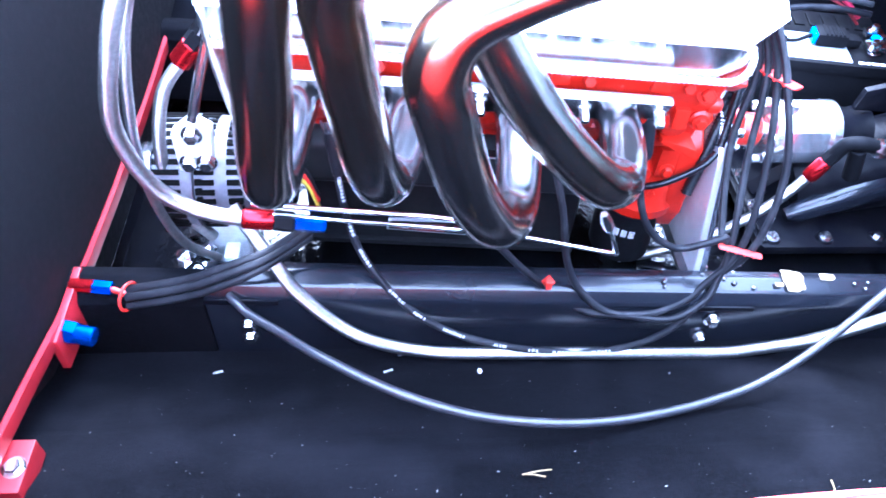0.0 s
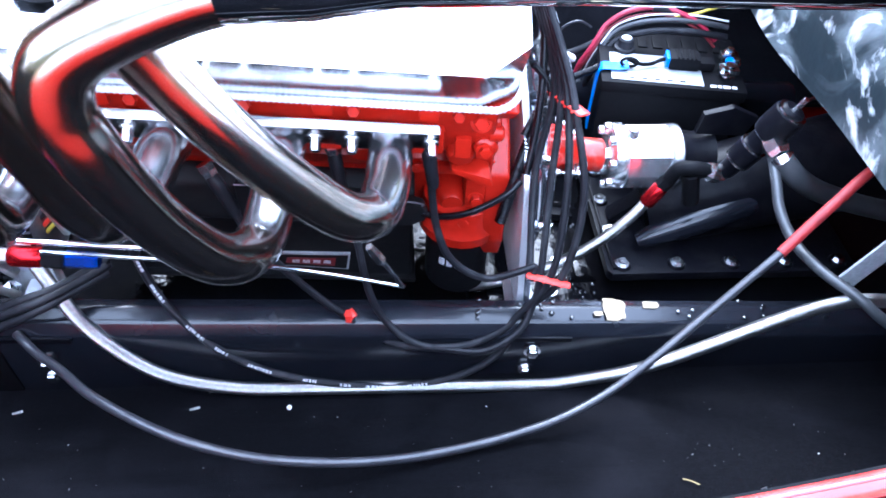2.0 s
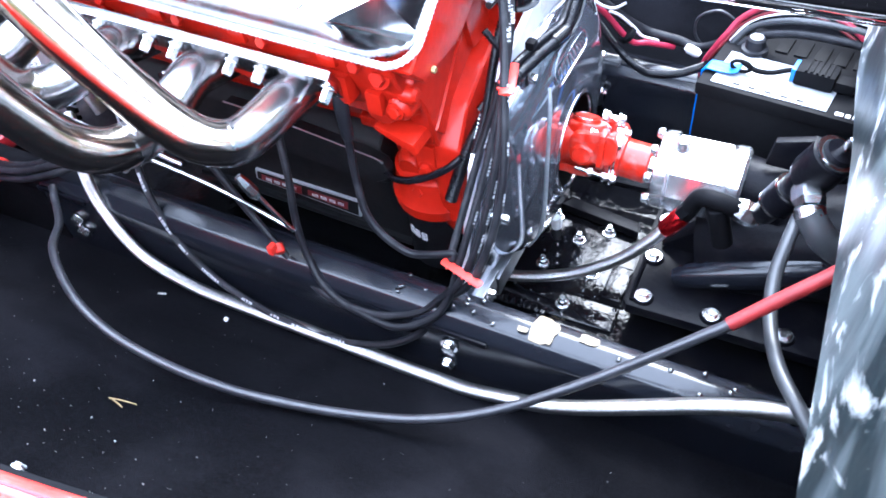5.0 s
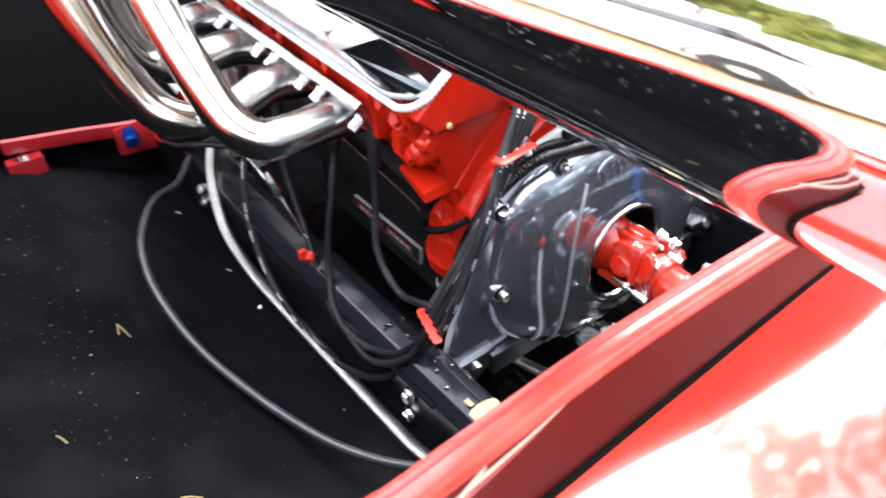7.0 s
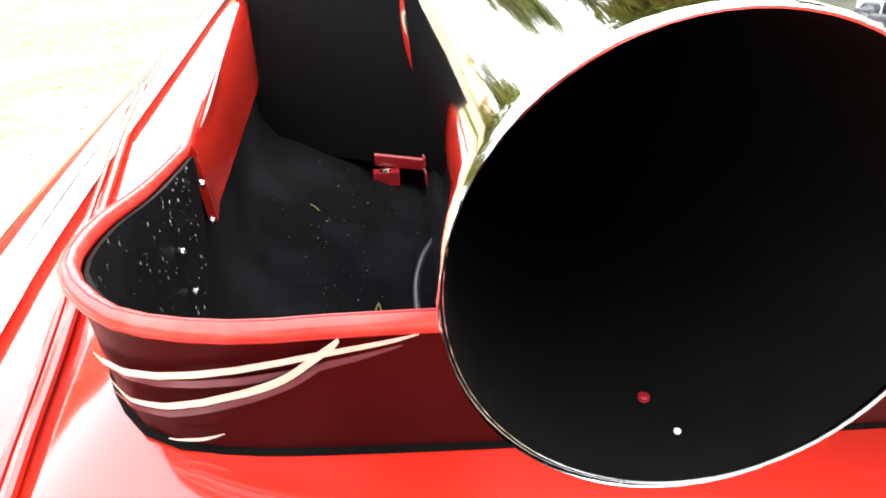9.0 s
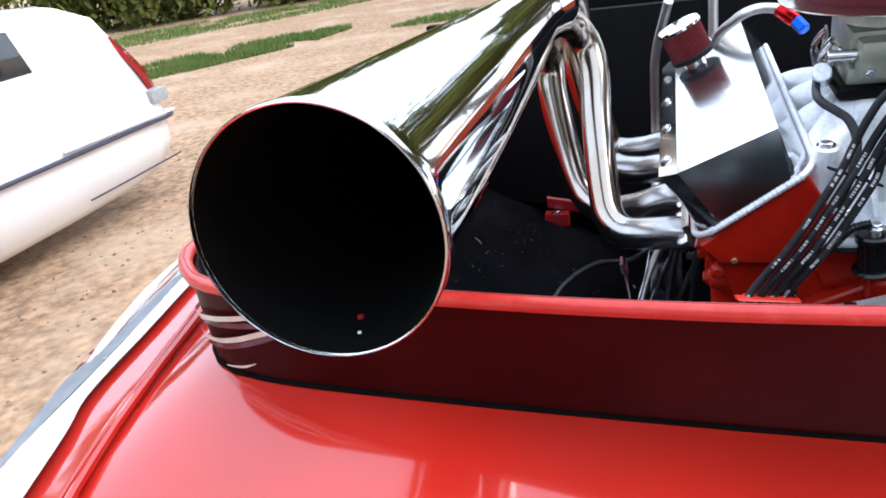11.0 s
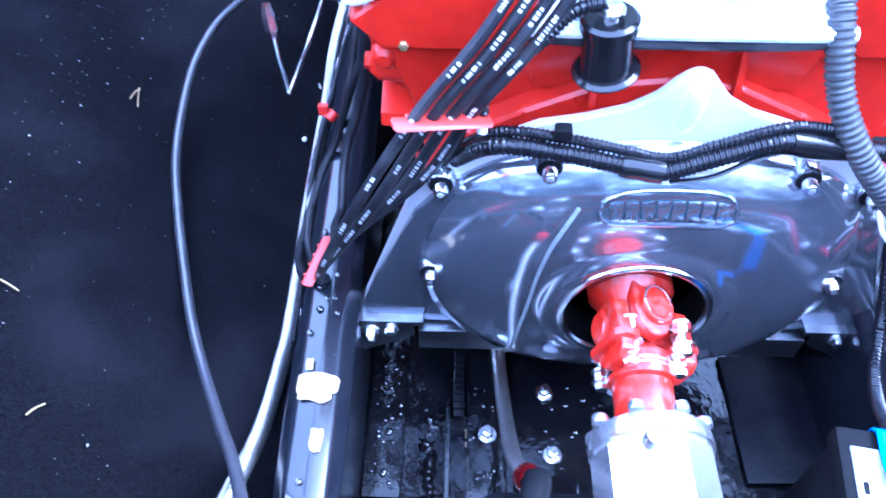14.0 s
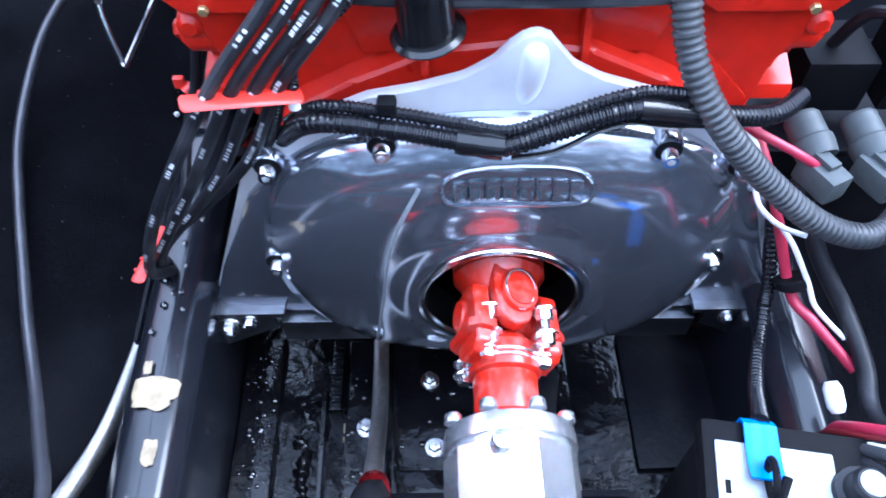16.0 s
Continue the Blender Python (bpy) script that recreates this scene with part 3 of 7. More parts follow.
# deck outside the coaming
EDGE = resample(mirrored([(-1.3, -1.01, 0.300), (-0.8, -1.01, 0.296), (-0.4, -1.005, 0.290), (0.0, -0.995, 0.284), (0.2, -0.977, 0.278), (0.4, -0.942, 0.266), (0.8, -0.885, 0.215),
                          (1.02, -0.84, 0.165), (1.11, -0.76, 0.125), (1.14, -0.58, 0.090), (1.15, -0.3, 0.055), (1.15, 0.0, 0.035)]), 120)
FOOT_LONG = resample(mirrored([(-1.3, -0.865, 0.390), (-0.9, -0.845, 0.388), (-0.5, -0.810, 0.372), (-0.2, -0.782, 0.356), (-0.05, -0.780, 0.345)] +
                              [tuple(p) for p in FOOT[5:48:3]] + [(0.392, 0.0, 0.291)]), 120)


def deck_crown(a):
    """How far the deck bulges: along the sides it is crowned, aft it is flat."""
    return 0.012 * max(0.0, min(1.0, (0.32 - a.x) / 0.2))


deck_rows = []
for a, b in zip(FOOT_LONG, EDGE):
    row = [a + Vector((0, 0, -0.02)), a]
    crown = deck_crown(a)
    for k in range(1, 8):
        t = k / 8
        row.append(a.lerp(b, t) + Vector((0, 0, crown * math.sin(math.pi * t))))
    out = (b - a).normalized()
    row += [b, b + out * 0.012 + Vector((0, 0, -0.008)), b + out * 0.016 + Vector((0, 0, -0.03)), b + out * 0.010 + Vector((0, 0, -0.08)),
            b - out * 0.02 + Vector((0, 0, -0.35)), b - out * 0.10 + Vector((0, 0, -0.55))]
    deck_rows.append(row)
deck = part("deck", sheet(deck_rows, 0.006), GELCOAT, boat, "glossy red gelcoat deck and topsides", sharp=60)


def on_deck(x, y, lift):
    """The place on the deck's surface at a point of the plan."""
    for r0, r1 in zip(deck_rows, deck_rows[1:]):
        if not min(r0[1].x, r0[9].x, r1[1].x, r1[9].x) <= x <= max(r0[1].x, r0[9].x, r1[1].x, r1[9].x):
            continue
        for k in range(1, 9):
            for a, b, c in ((r0[k], r0[k + 1], r1[k]), (r1[k], r0[k + 1], r1[k + 1])):
                d = (b.x - a.x) * (c.y - a.y) - (c.x - a.x) * (b.y - a.y)
                if abs(d) < 1e-9:
                    continue
                u = ((x - a.x) * (c.y - a.y) - (c.x - a.x) * (y - a.y)) / d
                v = ((b.x - a.x) * (y - a.y) - (x - a.x) * (b.y - a.y)) / d
                if u >= -0.01 and v >= -0.01 and u + v <= 1.01:
                    return Vector((x, y, a.z + u * (b.z - a.z) + v * (c.z - a.z) + 0.006 + lift))
    return Vector((x, y, 0.28 + lift))


def deck_band(line, mat, label, lift=0.0015):
    """A painted band along the deck: rows of (place along the boat, outer side, inner side)."""
    dense = [tuple(p) for p in spline(line, 5)]
    part("painted_band", sheet([[on_deck(x, a + (b - a) * k / 6, lift) for k in range(7)] for x, a, b in dense]), mat, deck, label)


deck_band([(-1.2, -0.998, -0.965), (-0.4, -0.990, -0.960), (0.105, -0.980, -0.953), (0.175, -0.972, -0.940), (0.24, -0.956, -0.934), (0.288, -0.942, -0.919), (0.333, -0.926, -0.918)], WHITE_PAINT, "cream wedge")
deck_band([(-1.2, -0.955, -0.925), (-0.4, -0.940, -0.912), (0.10, -0.928, -0.899), (0.17, -0.922, -0.896), (0.23, -0.924, -0.891), (0.30, -0.916, -0.891), (0.352, -0.936, -0.892), (0.405, -0.928, -0.897), (0.50, -0.912, -0.900), (0.60, -0.896, -0.890)], SILVER_PAINT, "silver grey band")
deck_band([(-1.2, -0.923, -0.885), (-0.4, -0.909, -0.872), (0.10, -0.897, -0.868), (0.20, -0.895, -0.865), (0.30, -0.890, -0.862), (0.36, -0.891, -0.863), (0.41, -0.895, -0.860), (0.45, -0.898, -0.846), (0.48, -0.899, -0.838), (0.60, -0.884, -0.810), (0.80, -0.850, -0.760)], WHITE_PAINT, "cream band")
# raised double seam along the deck
for sgn in (-1, 1):
    for gap, r in ((-0.006, 0.0050), (0.006, 0.0034)):
        line = spline([(-0.9, 0.955, 0), (-0.3, 0.900, 0), (0.0, 0.853, 0), (0.24, 0.812, 0), (0.393, 0.790, 0), (0.535, 0.768, 0), (0.9, 0.705, 0)], 8)
        part("deck_seam", sweep(bmesh.new(), [on_deck(p.x, sgn * (p.y + gap), 0.0) for p in line], r, 8), GELCOAT, deck)
part("transom_skin", slab([(-0.90, -0.30), (-0.82, 0.00), (0.82, 0.00), (0.90, -0.30)], "x", 1.08, 1.105, 0.004), GELCOAT, boat)

# forward cockpit: seat backs and the far deck
seat = thing("padded_seat", (-1.10, -0.42, -0.1), "black padded boat seat behind the bulkhead", "seat")
part("backrest", block((-1.16, -0.66, -0.08), (-1.04, -0.18, 0.47), 0.04, segments=4), BOARD, seat)
part("headrest", block((-1.15, -0.60, 0.43), (-1.03, -0.26, 0.54), 0.045, segments=4), BOARD, seat)
part("foredeck", sheet([[(-1.3, -1.01, 0.30), (-1.3, -0.6, 0.40), (-1.3, 0, 0.43), (-1.3, 0.6, 0.40), (-1.3, 1.01, 0.30)],
                              [(-2.2, -0.95, 0.36), (-2.2, -0.5, 0.46), (-2.2, 0, 0.50), (-2.2, 0.5, 0.46), (-2.2, 0.95, 0.36)],
                              [(-3.4, -0.55, 0.44), (-3.4, -0.3, 0.50), (-3.4, 0, 0.52), (-3.4, 0.3, 0.50), (-3.4, 0.55, 0.44)],
                              [(-4.0, -0.06, 0.48), (-4.0, -0.03, 0.49), (-4.0, 0, 0.49), (-4.0, 0.03, 0.49), (-4.0, 0.06, 0.48)]], 0.02), GELCOAT, boat, "red foredeck")


# ---------------------------------------------------------------- the engine
# the engine leans a little, its stern end lower
LEAN = Matrix(((1, 0, 0, 0), (0, 1, 0, 0), (-0.072, 0, 1, -0.072 * 0.05), (0, 0, 0, 1)))
TIP.append(LEAN)
engine = thing("engine", (-0.33, 0.0, -0.20), "red V8 engine with chrome rocker covers", "engine")
CRANK = Vector((0.0, 0.003, -0.004))
block_profile = [(-0.10, -0.06), (-0.135, 0.0), (-0.165, 0.09), (-0.205, 0.135), (-0.088, 0.252), (0.088, 0.252), (0.205, 0.135), (0.165, 0.09), (0.135, 0.0), (0.10, -0.06)]
engine_block = part("engine_block", slab(block_profile, "x", -0.60, -0.062, 0.006), ENGINE_RED, engine)
flange = [(-0.150, -0.075), (-0.188, -0.052), (-0.204, -0.010), (-0.206, 0.055), (-0.200, 0.105), (-0.165, 0.150), (-0.118, 0.176), (-0.055, 0.205), (0.003, 0.212),
          (0.061, 0.205), (0.124, 0.176), (0.171, 0.150), (0.206, 0.105), (0.212, 0.055), (0.210, -0.010), (0.194, -0.052), (0.156, -0.075)]
part("bell_flange", slab(flange, "x", -0.075, -0.040, 0.008, 3), ENGINE_RED, engine_block)
# rear wall climbing to the manifold
rear = [(-0.200, 0.105), (-0.215, 0.165), (-0.240, 0.220), (-0.165, 0.292), (-0.130, 0.312), (-0.100, 0.258), (0.100, 0.258), (0.130, 0.312), (0.165, 0.292), (0.240, 0.220), (0.215, 0.165), (0.206, 0.105)]
part("rear_wall", slab(rear, "x", -0.095, -0.066, 0.007, 3), ENGINE_RED, engine_block)
part("rear_web", slab([(-0.11, 0.19), (-0.13, 0.252), (0.13, 0.252), (0.11, 0.19)], "x", -0.075, -0.054, 0.006), ENGINE_RED, engine_block)
for y in (-0.062, 0.055):
    part("casting_rib", slab([(-0.072, 0.16), (-0.072, 0.275), (-0.05, 0.262), (-0.03, 0.19)], "y", y - 0.003, y + 0.003, 0.002), ENGINE_RED, engine_block)
# lobes and bosses low on the side by the bell flange
for sgn in (-1, 1):
    part("filter_pad", turned((-0.100, sgn * 0.160, -0.022), (-0.100, sgn * 0.160, 0.050), [(0, 0.044), (0.12, 0.058), (0.35, 0.060), (0.5, 0.054), (0.9, 0.052), (1, 0.040)], 24), ENGINE_RED, engine_block)
    part("side_ledge", block((-0.17, sgn * 0.185 - 0.022, 0.112), (-0.07, sgn * 0.185 + 0.022, 0.128), 0.005), ENGINE_RED, engine_block)
    part("side_boss", turned((-0.115, sgn * 0.15, 0.060), (-0.115, sgn * 0.200, 0.055), [(0, 0.024), (0.8, 0.020), (1, 0.014)], 16), ENGINE_RED, engine_block)
    part("side_boss", block((-0.100, sgn * 0.185 - 0.02, 0.055), (-0.072, sgn * 0.185 + 0.02, 0.105), 0.008), ENGINE_RED, engine_block)
    for x, z in ((-0.085, 0.07), (-0.10, 0.03)):
        hexbolt(engine_block, (x, sgn * 0.205, z), (0, sgn, 0.1), 0.008, 0.008, ENGINE_RED)
part("oil_filter", rod((-0.100, -0.160, -0.125), (-0.100, -0.160, -0.020), 0.047, 28), BLACK, engine, "black oil filter canister")
filt = thing("filter_print", (-0.115, -0.165, -0.09), "small white printed squares on the oil filter", "label")
for k in range(3):
    a = radians(238 + 14 * k)
    c = Vector((-0.100 + 0.0475 * math.cos(a), -0.160 + 0.0475 * math.sin(a), -0.058))
    part("printed_square", block((c.x - 0.004, c.y - 0.0012, c.z - 0.006), (c.x + 0.004, c.y + 0.0012, c.z + 0.006), 0.0, Matrix.Rotation(a + math.pi / 2, 4, "Z")), FADED, filt)

# oil pan with its label plate
pan_profile = [(-0.165, 0.078), (-0.185, 0.06), (-0.190, 0.004), (-0.178, -0.010), (-0.138, -0.018), (-0.131, -0.05), (-0.127, -0.176), (-0.105, -0.190), (0.105, -0.190), (0.127, -0.176), (0.131, -0.05), (0.138, -0.018), (0.178, -0.010), (0.190, 0.004), (0.185, 0.06), (0.165, 0.078)]
pan = part("oil_pan", slab(pan_profile, "x", -0.585, -0.165, 0.008, 3), PAN, engine, "dark grey oil pan and side cover")
part("pan_rail", slab([(-0.147, -0.030), (-0.147, -0.021), (0.147, -0.021), (0.147, -0.030)], "x", -0.59, -0.16, 0.002), PAN, pan)
part("pan_rail", slab([(-0.136, -0.181), (-0.136, -0.172), (0.136, -0.172), (0.136, -0.181)], "x", -0.59, -0.16, 0.002), PAN, pan)
cover_side = [(-0.40, 0.074), (-0.345, 0.072), (-0.172, 0.056), (-0.154, 0.048), (-0.147, 0.035), (-0.152, 0.020), (-0.170, 0.010), (-0.345, 0.012), (-0.40, 0.014)]
part("side_cover", slab(cover_side, "y", -0.200, -0.182, 0.004, 3), PAN, pan)
part("cover_edge", tube([(-0.40, -0.2005, 0.074), (-0.345, -0.2005, 0.072), (-0.172, -0.2005, 0.056), (-0.156, -0.200, 0.049)], 0.0012, 6), DULL_ALU, pan)
plate = part("label_plate", slab([(-0.462, -0.1255), (-0.262, -0.1210), (-0.267, -0.1566), (-0.466, -0.1480)], "y", -0.1335, -0.1270, 0.001), LIGHT_GREY, pan, "pale rimmed red label")
part("label_field", slab([(-0.4585, -0.1285), (-0.2655, -0.1240), (-0.2700, -0.1535), (-0.4625, -0.1452)], "y", -0.1345, -0.1332, 0.0), PAN, plate)
for x0, x1 in ((-0.450, -0.372), (-0.360, -0.285)):
    part("label_band", slab([(x0, -0.1320), (x1, -0.1300), (x1 - 0.003, -0.1475), (x0 - 0.003, -0.1435)], "y", -0.1354, -0.1342, 0.0), LABEL_RED, plate)
    for k in range(4):
        part("printed_bar", slab([(x0 + 0.008 + 0.016 * k, -0.1355), (x0 + 0.019 + 0.016 * k, -0.1352), (x0 + 0.018 + 0.016 * k, -0.1418), (x0 + 0.007 + 0.016 * k, -0.1412)], "y", -0.1362, -0.1352, 0.0), FADED, plate)


def bank(sgn):
    """One cylinder head, its rocker cover, spark plugs and bolts. The port one is sgn = -1."""
    s = lambda y: sgn * -y  # noqa: E731
    head_profile = [(s(-0.150), 0.170), (s(-0.190), 0.150), (s(-0.207), 0.158), (s(-0.230), 0.170), (s(-0.254), 0.228), (s(-0.262), 0.252), (s(-0.135), 0.346), (s(-0.085), 0.262)]
    head = part("cylinder_head", slab(head_profile, "x", -0.615, -0.075, 0.006, 3), ENGINE_RED, engine)
    part("cover_seat", slab([(s(-0.150), 0.225), (s(-0.236), 0.226), (s(-0.262), 0.252), (s(-0.135), 0.346), (s(-0.085), 0.262)], "x", -0.080, -0.052, 0.006, 3), ENGINE_RED, head)
    for k in range(5):
        x = -0.12 - 0.117 * k
        hexbolt(head, (x, s(-0.259), 0.243), (0, sgn * 0.9, 0.3), 0.0075, 0.006, ENGINE_RED, washer=False)
        part("head_boss", block((x - 0.045, s(-0.254) - 0.010, 0.236), (x - 0.022, s(-0.254) + 0.008, 0.252), 0.005), ENGINE_RED, head)
    part("end_boss", turned((-0.080, s(-0.236), 0.206), (-0.062, s(-0.237), 0.206), [(0, 0.012), (0.8, 0.010), (1, 0.006)], 16), ENGINE_RED, head)
    hexbolt(head, (-0.052, s(-0.218), 0.232), (1, 0, 0), 0.0042, 0.004, BRASS, washer=False)
    # ledge, bosses and bolts at the stern end of the head
    low = min(s(-0.244), s(-0.205)), max(s(-0.244), s(-0.205))
    part("end_ledge", slab([(-0.125, 0.148), (-0.123, 0.154), (-0.074, 0.140), (-0.070, 0.128), (-0.075, 0.124)], "y", low[0], low[1], 0.003), ENGINE_RED, head)
    part("end_lug", turned((-0.084, s(-0.215), 0.190), (-0.084, s(-0.249), 0.187), [(0, 0.018), (0.7, 0.015), (0.85, 0.015), (1, 0.010)], 16), ENGINE_RED, head)
    part("end_lug", block((-0.122, min(s(-0.252), s(-0.22)), 0.176), (-0.102, max(s(-0.252), s(-0.22)), 0.206), 0.005), ENGINE_RED, head)
    part("end_lug", block((-0.098, min(s(-0.247), s(-0.22)), 0.206), (-0.076, max(s(-0.247), s(-0.22)), 0.222), 0.004), ENGINE_RED, head)
    hexbolt(head, (-0.094, s(-0.256), 0.234), (0, sgn * 0.9, 0.3), 0.0090, 0.008, ENGINE_RED)
    hexbolt(head, (-0.086, s(-0.249), 0.188), (0, sgn, 0.1), 0.0075, 0.006, ENGINE_RED)
    for k in range(4):
        x = -0.165 - 0.117 * k
        part("port_boss", block((x - 0.030, min(s(-0.262), s(-0.23)), 0.188), (x + 0.030, max(s(-0.262), s(-0.23)), 0.226), 0.008), ENGINE_RED, head)
        part("plug_recess", turned((x + 0.052, s(-0.225), 0.176), (x + 0.052, s(-0.243), 0.168), [(0, 0.019), (0.7, 0.018), (1, 0.014)], 16), ENGINE_RED, head)
    # rocker cover: a tall polished box with a sloped stern end
    A, B, C, D, E = (-0.263, 0.260), (-0.313, 0.3305), (-0.289, 0.354), (-0.172, 0.409), (-0.130, 0.356)
    mid = lambda p, q, t: (p[0] + (q[0] - p[0]) * t, p[1] + (q[1] - p[1]) * t)  # noqa: E731
    reach = math.dist(A, E)
    R_END = 0.036

    def ring(x):
        """The outline at x; the foot's corners are rounded in plan, the roof stays square."""
        d = max(0.0, x + 0.086 + R_END)
        pull = (R_END - math.sqrt(max(0.0, R_END ** 2 - d * d))) / reach
        a, e = mid(A, E, pull), mid(E, A, pull * 0.8)
        pts = [a, mid(a, B, 0.5), mid(a, B, 0.93), B, mid(B, C, 0.12), mid(B, C, 0.9), C, mid(C, D, 0.1), mid(C, D, 0.9), D, mid(D, e, 0.1), mid(D, e, 0.6), e]
        # the stern end slopes: its foot reaches further aft than the roof
        slope = 0.040 * max(0.0, min(1.0, (x + 0.150) / 0.064))
        share = (0.88, 0.27, -0.26, -0.35, -0.23, 0.68, 0.78, 0.80, 0.90, 0.92, 0.92, 0.90, 0.88)
        return [(x + slope * k, s(y), z) for (y, z), k in zip(pts, share)]

    bm = bmesh.new()
    rings = [[bm.verts.new(p) for p in ring(x)] for x in (-0.640, -0.36, -0.150, -0.132, -0.115, -0.104, -0.096, -0.090, -0.087, -0.086)]
    for a, b in zip(rings, rings[1:]):
        for k in range(len(a) - 1):
            bm.faces.new((a[k], a[k + 1], b[k + 1], b[k]))
    bm.faces.new(rings[0][::-1])
    end = rings[-1]
    for loop in (tuple(end[0:7]), tuple(end[6:13]) + (end[0],)):
        bm.faces.new(loop)
    sharp_edges = [e for e in bm.edges if len(e.link_faces) == 2 and e.calc_face_angle(0) > radians(38)]
    bmesh.ops.bevel(bm, geom=sharp_edges, offset=0.003, segments=2, affect="EDGES", profile=0.6)
    cover = part("rocker_cover", bm, COVER_ALU, engine, "tall polished aluminium rocker cover", sharp=18)
    foot, run = [], Vector((0, s(E[0]) - s(A[0]), E[1] - A[1])).normalized()
    a3, e3 = Vector((0, s(A[0] - 0.004), A[1] - 0.001)), Vector((0, s(E[0] + 0.004), E[1] + 0.002))
    foot += [a3 + Vector((x, 0, 0)) for x in (-0.645, -0.4, -0.2)]
    foot += [a3 + Vector((-0.049 - R_END + R_END * math.sin(q), 0, 0)) + run * R_END * (1 - math.cos(q)) for q in (math.pi / 2 * k / 6 for k in range(7))]
    foot += [e3 + Vector((-0.049 - R_END + R_END * math.cos(q), 0, 0)) - run * R_END * 0.8 * (1 - math.sin(q)) for q in (math.pi / 2 * k / 6 for k in range(7))]
    foot += [e3 + Vector((x, 0, 0)) for x in (-0.2, -0.4, -0.645)]
    part("cover_gasket_rail", tube(foot, 0.0046, 8, 4, ribs=(0.006, 0.0008)), CASTALU, cover, "knurled cast rail")
    for x in (-0.137, -0.267, -0.398, -0.528):
        hexbolt(cover, (x, s(-0.3050), 0.3395), (0, sgn * 0.70, 0.71), 0.0062, 0.003, socket=True)
    return cover


cover = bank(-1)
bank(1)
# breather on the port cover
breather = thing("breather_filter", (-0.515, -0.246, 0.37), "red gauze breather filter with a chrome cap", "filter")
bd = Vector((0.0, -0.42, 0.91)).normalized()
b0 = Vector((-0.515, -0.246, 0.356))
part("neck", rod(b0, b0 + bd * 0.035, 0.018), POLISHED, breather)
gauze = bmesh.new()
b1, b2 = b0 + bd * 0.03, b0 + bd * 0.085
side = bd.cross(Vector((1, 0, 0))).normalized()
front = bd.cross(side)
lo, hi = [], []
for k in range(96):
    a, r = 2 * math.pi * k / 96, 0.036 - (0.003 if k % 2 else 0)
    o = r * (math.cos(a) * side + math.sin(a) * front)
    lo.append(gauze.verts.new(b1 + o))
    hi.append(gauze.verts.new(b2 + o))
for k in range(96):
    gauze.faces.new((lo[k], lo[(k + 1) % 96], hi[(k + 1) % 96], hi[k]))
part("pleats", gauze, PLEAT, breather, smooth=False)
part("cap", rod(b2 - bd * 0.002, b2 + bd * 0.007, 0.0385, 32, 0.06), CHROME, breather, "chrome cap")
part("collar", rod(b1 - bd * 0.003, b1 + bd * 0.008, 0.0378, 32, 0.06), RUBBER, breather)

# polished motor plate with its crest
crest = [(-0.272, -0.078), (-0.266, -0.050), (-0.214, 0.100), (-0.176, 0.156), (-0.128, 0.182), (-0.105, 0.193), (-0.070, 0.200), (-0.035, 0.211), (-0.015, 0.224), (-0.003, 0.238), (0.005, 0.245), (0.015, 0.248), (0.025, 0.245),
         (0.032, 0.236), (0.045, 0.221), (0.066, 0.209), (0.105, 0.196), (0.140, 0.187), (0.172, 0.165), (0.205, 0.130), (0.222, 0.100), (0.268, -0.050), (0.274, -0.078), (0.18, -0.088), (-0.18, -0.088)]
motor_plate = part("motor_plate", slab([(y, z - (0.008 if z > 0.15 else 0.0)) for y, z in crest], "x", -0.023, -0.013, 0.003, 2), MOTOR_PLATE, engine, "bright polished motor plate with a pointed crest")
part("crest_ridge", sweep(bmesh.new(), spline([(-0.026, 0.015, 0.229), (-0.020, 0.015, 0.226), (-0.0170, 0.015, 0.215), (-0.0185, 0.013, 0.194), (-0.026, 0.010, 0.176)], 5), 0.0110, 16), MOTOR_PLATE, motor_plate)

# domed flywheel cover with the shaft hole
# Added sheet over the motor plate's wings; their dark reflection is its colour.
cover_base = [(-0.176, 0.128), (-0.212, 0.082), (-0.254, -0.018), (-0.269, -0.062), (-0.266, -0.074), (-0.20, -0.086), (0.20, -0.086), (0.266, -0.074), (0.271, -0.062), (0.256, -0.018), (0.216, 0.082), (0.182, 0.128)]
dome_out = [(-0.187, 0.106), (-0.205, 0.038), (-0.203, -0.027), (-0.178, -0.082), (-0.125, -0.127), (-0.060, -0.143), (0.003, -0.146), (0.066, -0.143), (0.131, -0.127), (0.184, -0.082), (0.209, -0.027), (0.209, 0.038), (0.190, 0.106), (0.152, 0.143), (0.105, 0.160), (0.050, 0.171), (0.003, 0.174), (-0.050, 0.171), (-0.100, 0.160), (-0.148, 0.143)]
outline = spline([(0, y, z) for y, z in dome_out], 6, closed=True)
polar = sorted(((math.atan2(p.z - CRANK.z, p.y - CRANK.y), p) for p in outline), key=lambda q: q[0])


def swell(t):
    """How far the dome stands out, from the hole (0) to its edge (1)."""
    return 0.036 * (1 - t ** 3.4) + 0.005 * math.exp(-((t - 0.06) / 0.05) ** 2) - 0.003


def cover_x(y, z):
    """The dome's surface over a place of the plate."""
    a = math.atan2(z - CRANK.z, y - CRANK.y)
    far = min(polar, key=lambda q: abs(q[0] - a))[1]
    reach = math.hypot(far.y - CRANK.y, far.z - CRANK.z)
    t = max(0.0, (math.hypot(y - CRANK.y, z - CRANK.z) - 0.068) / (reach - 0.068))
    return swell(min(1.0, (t - 0.05) / 0.95))


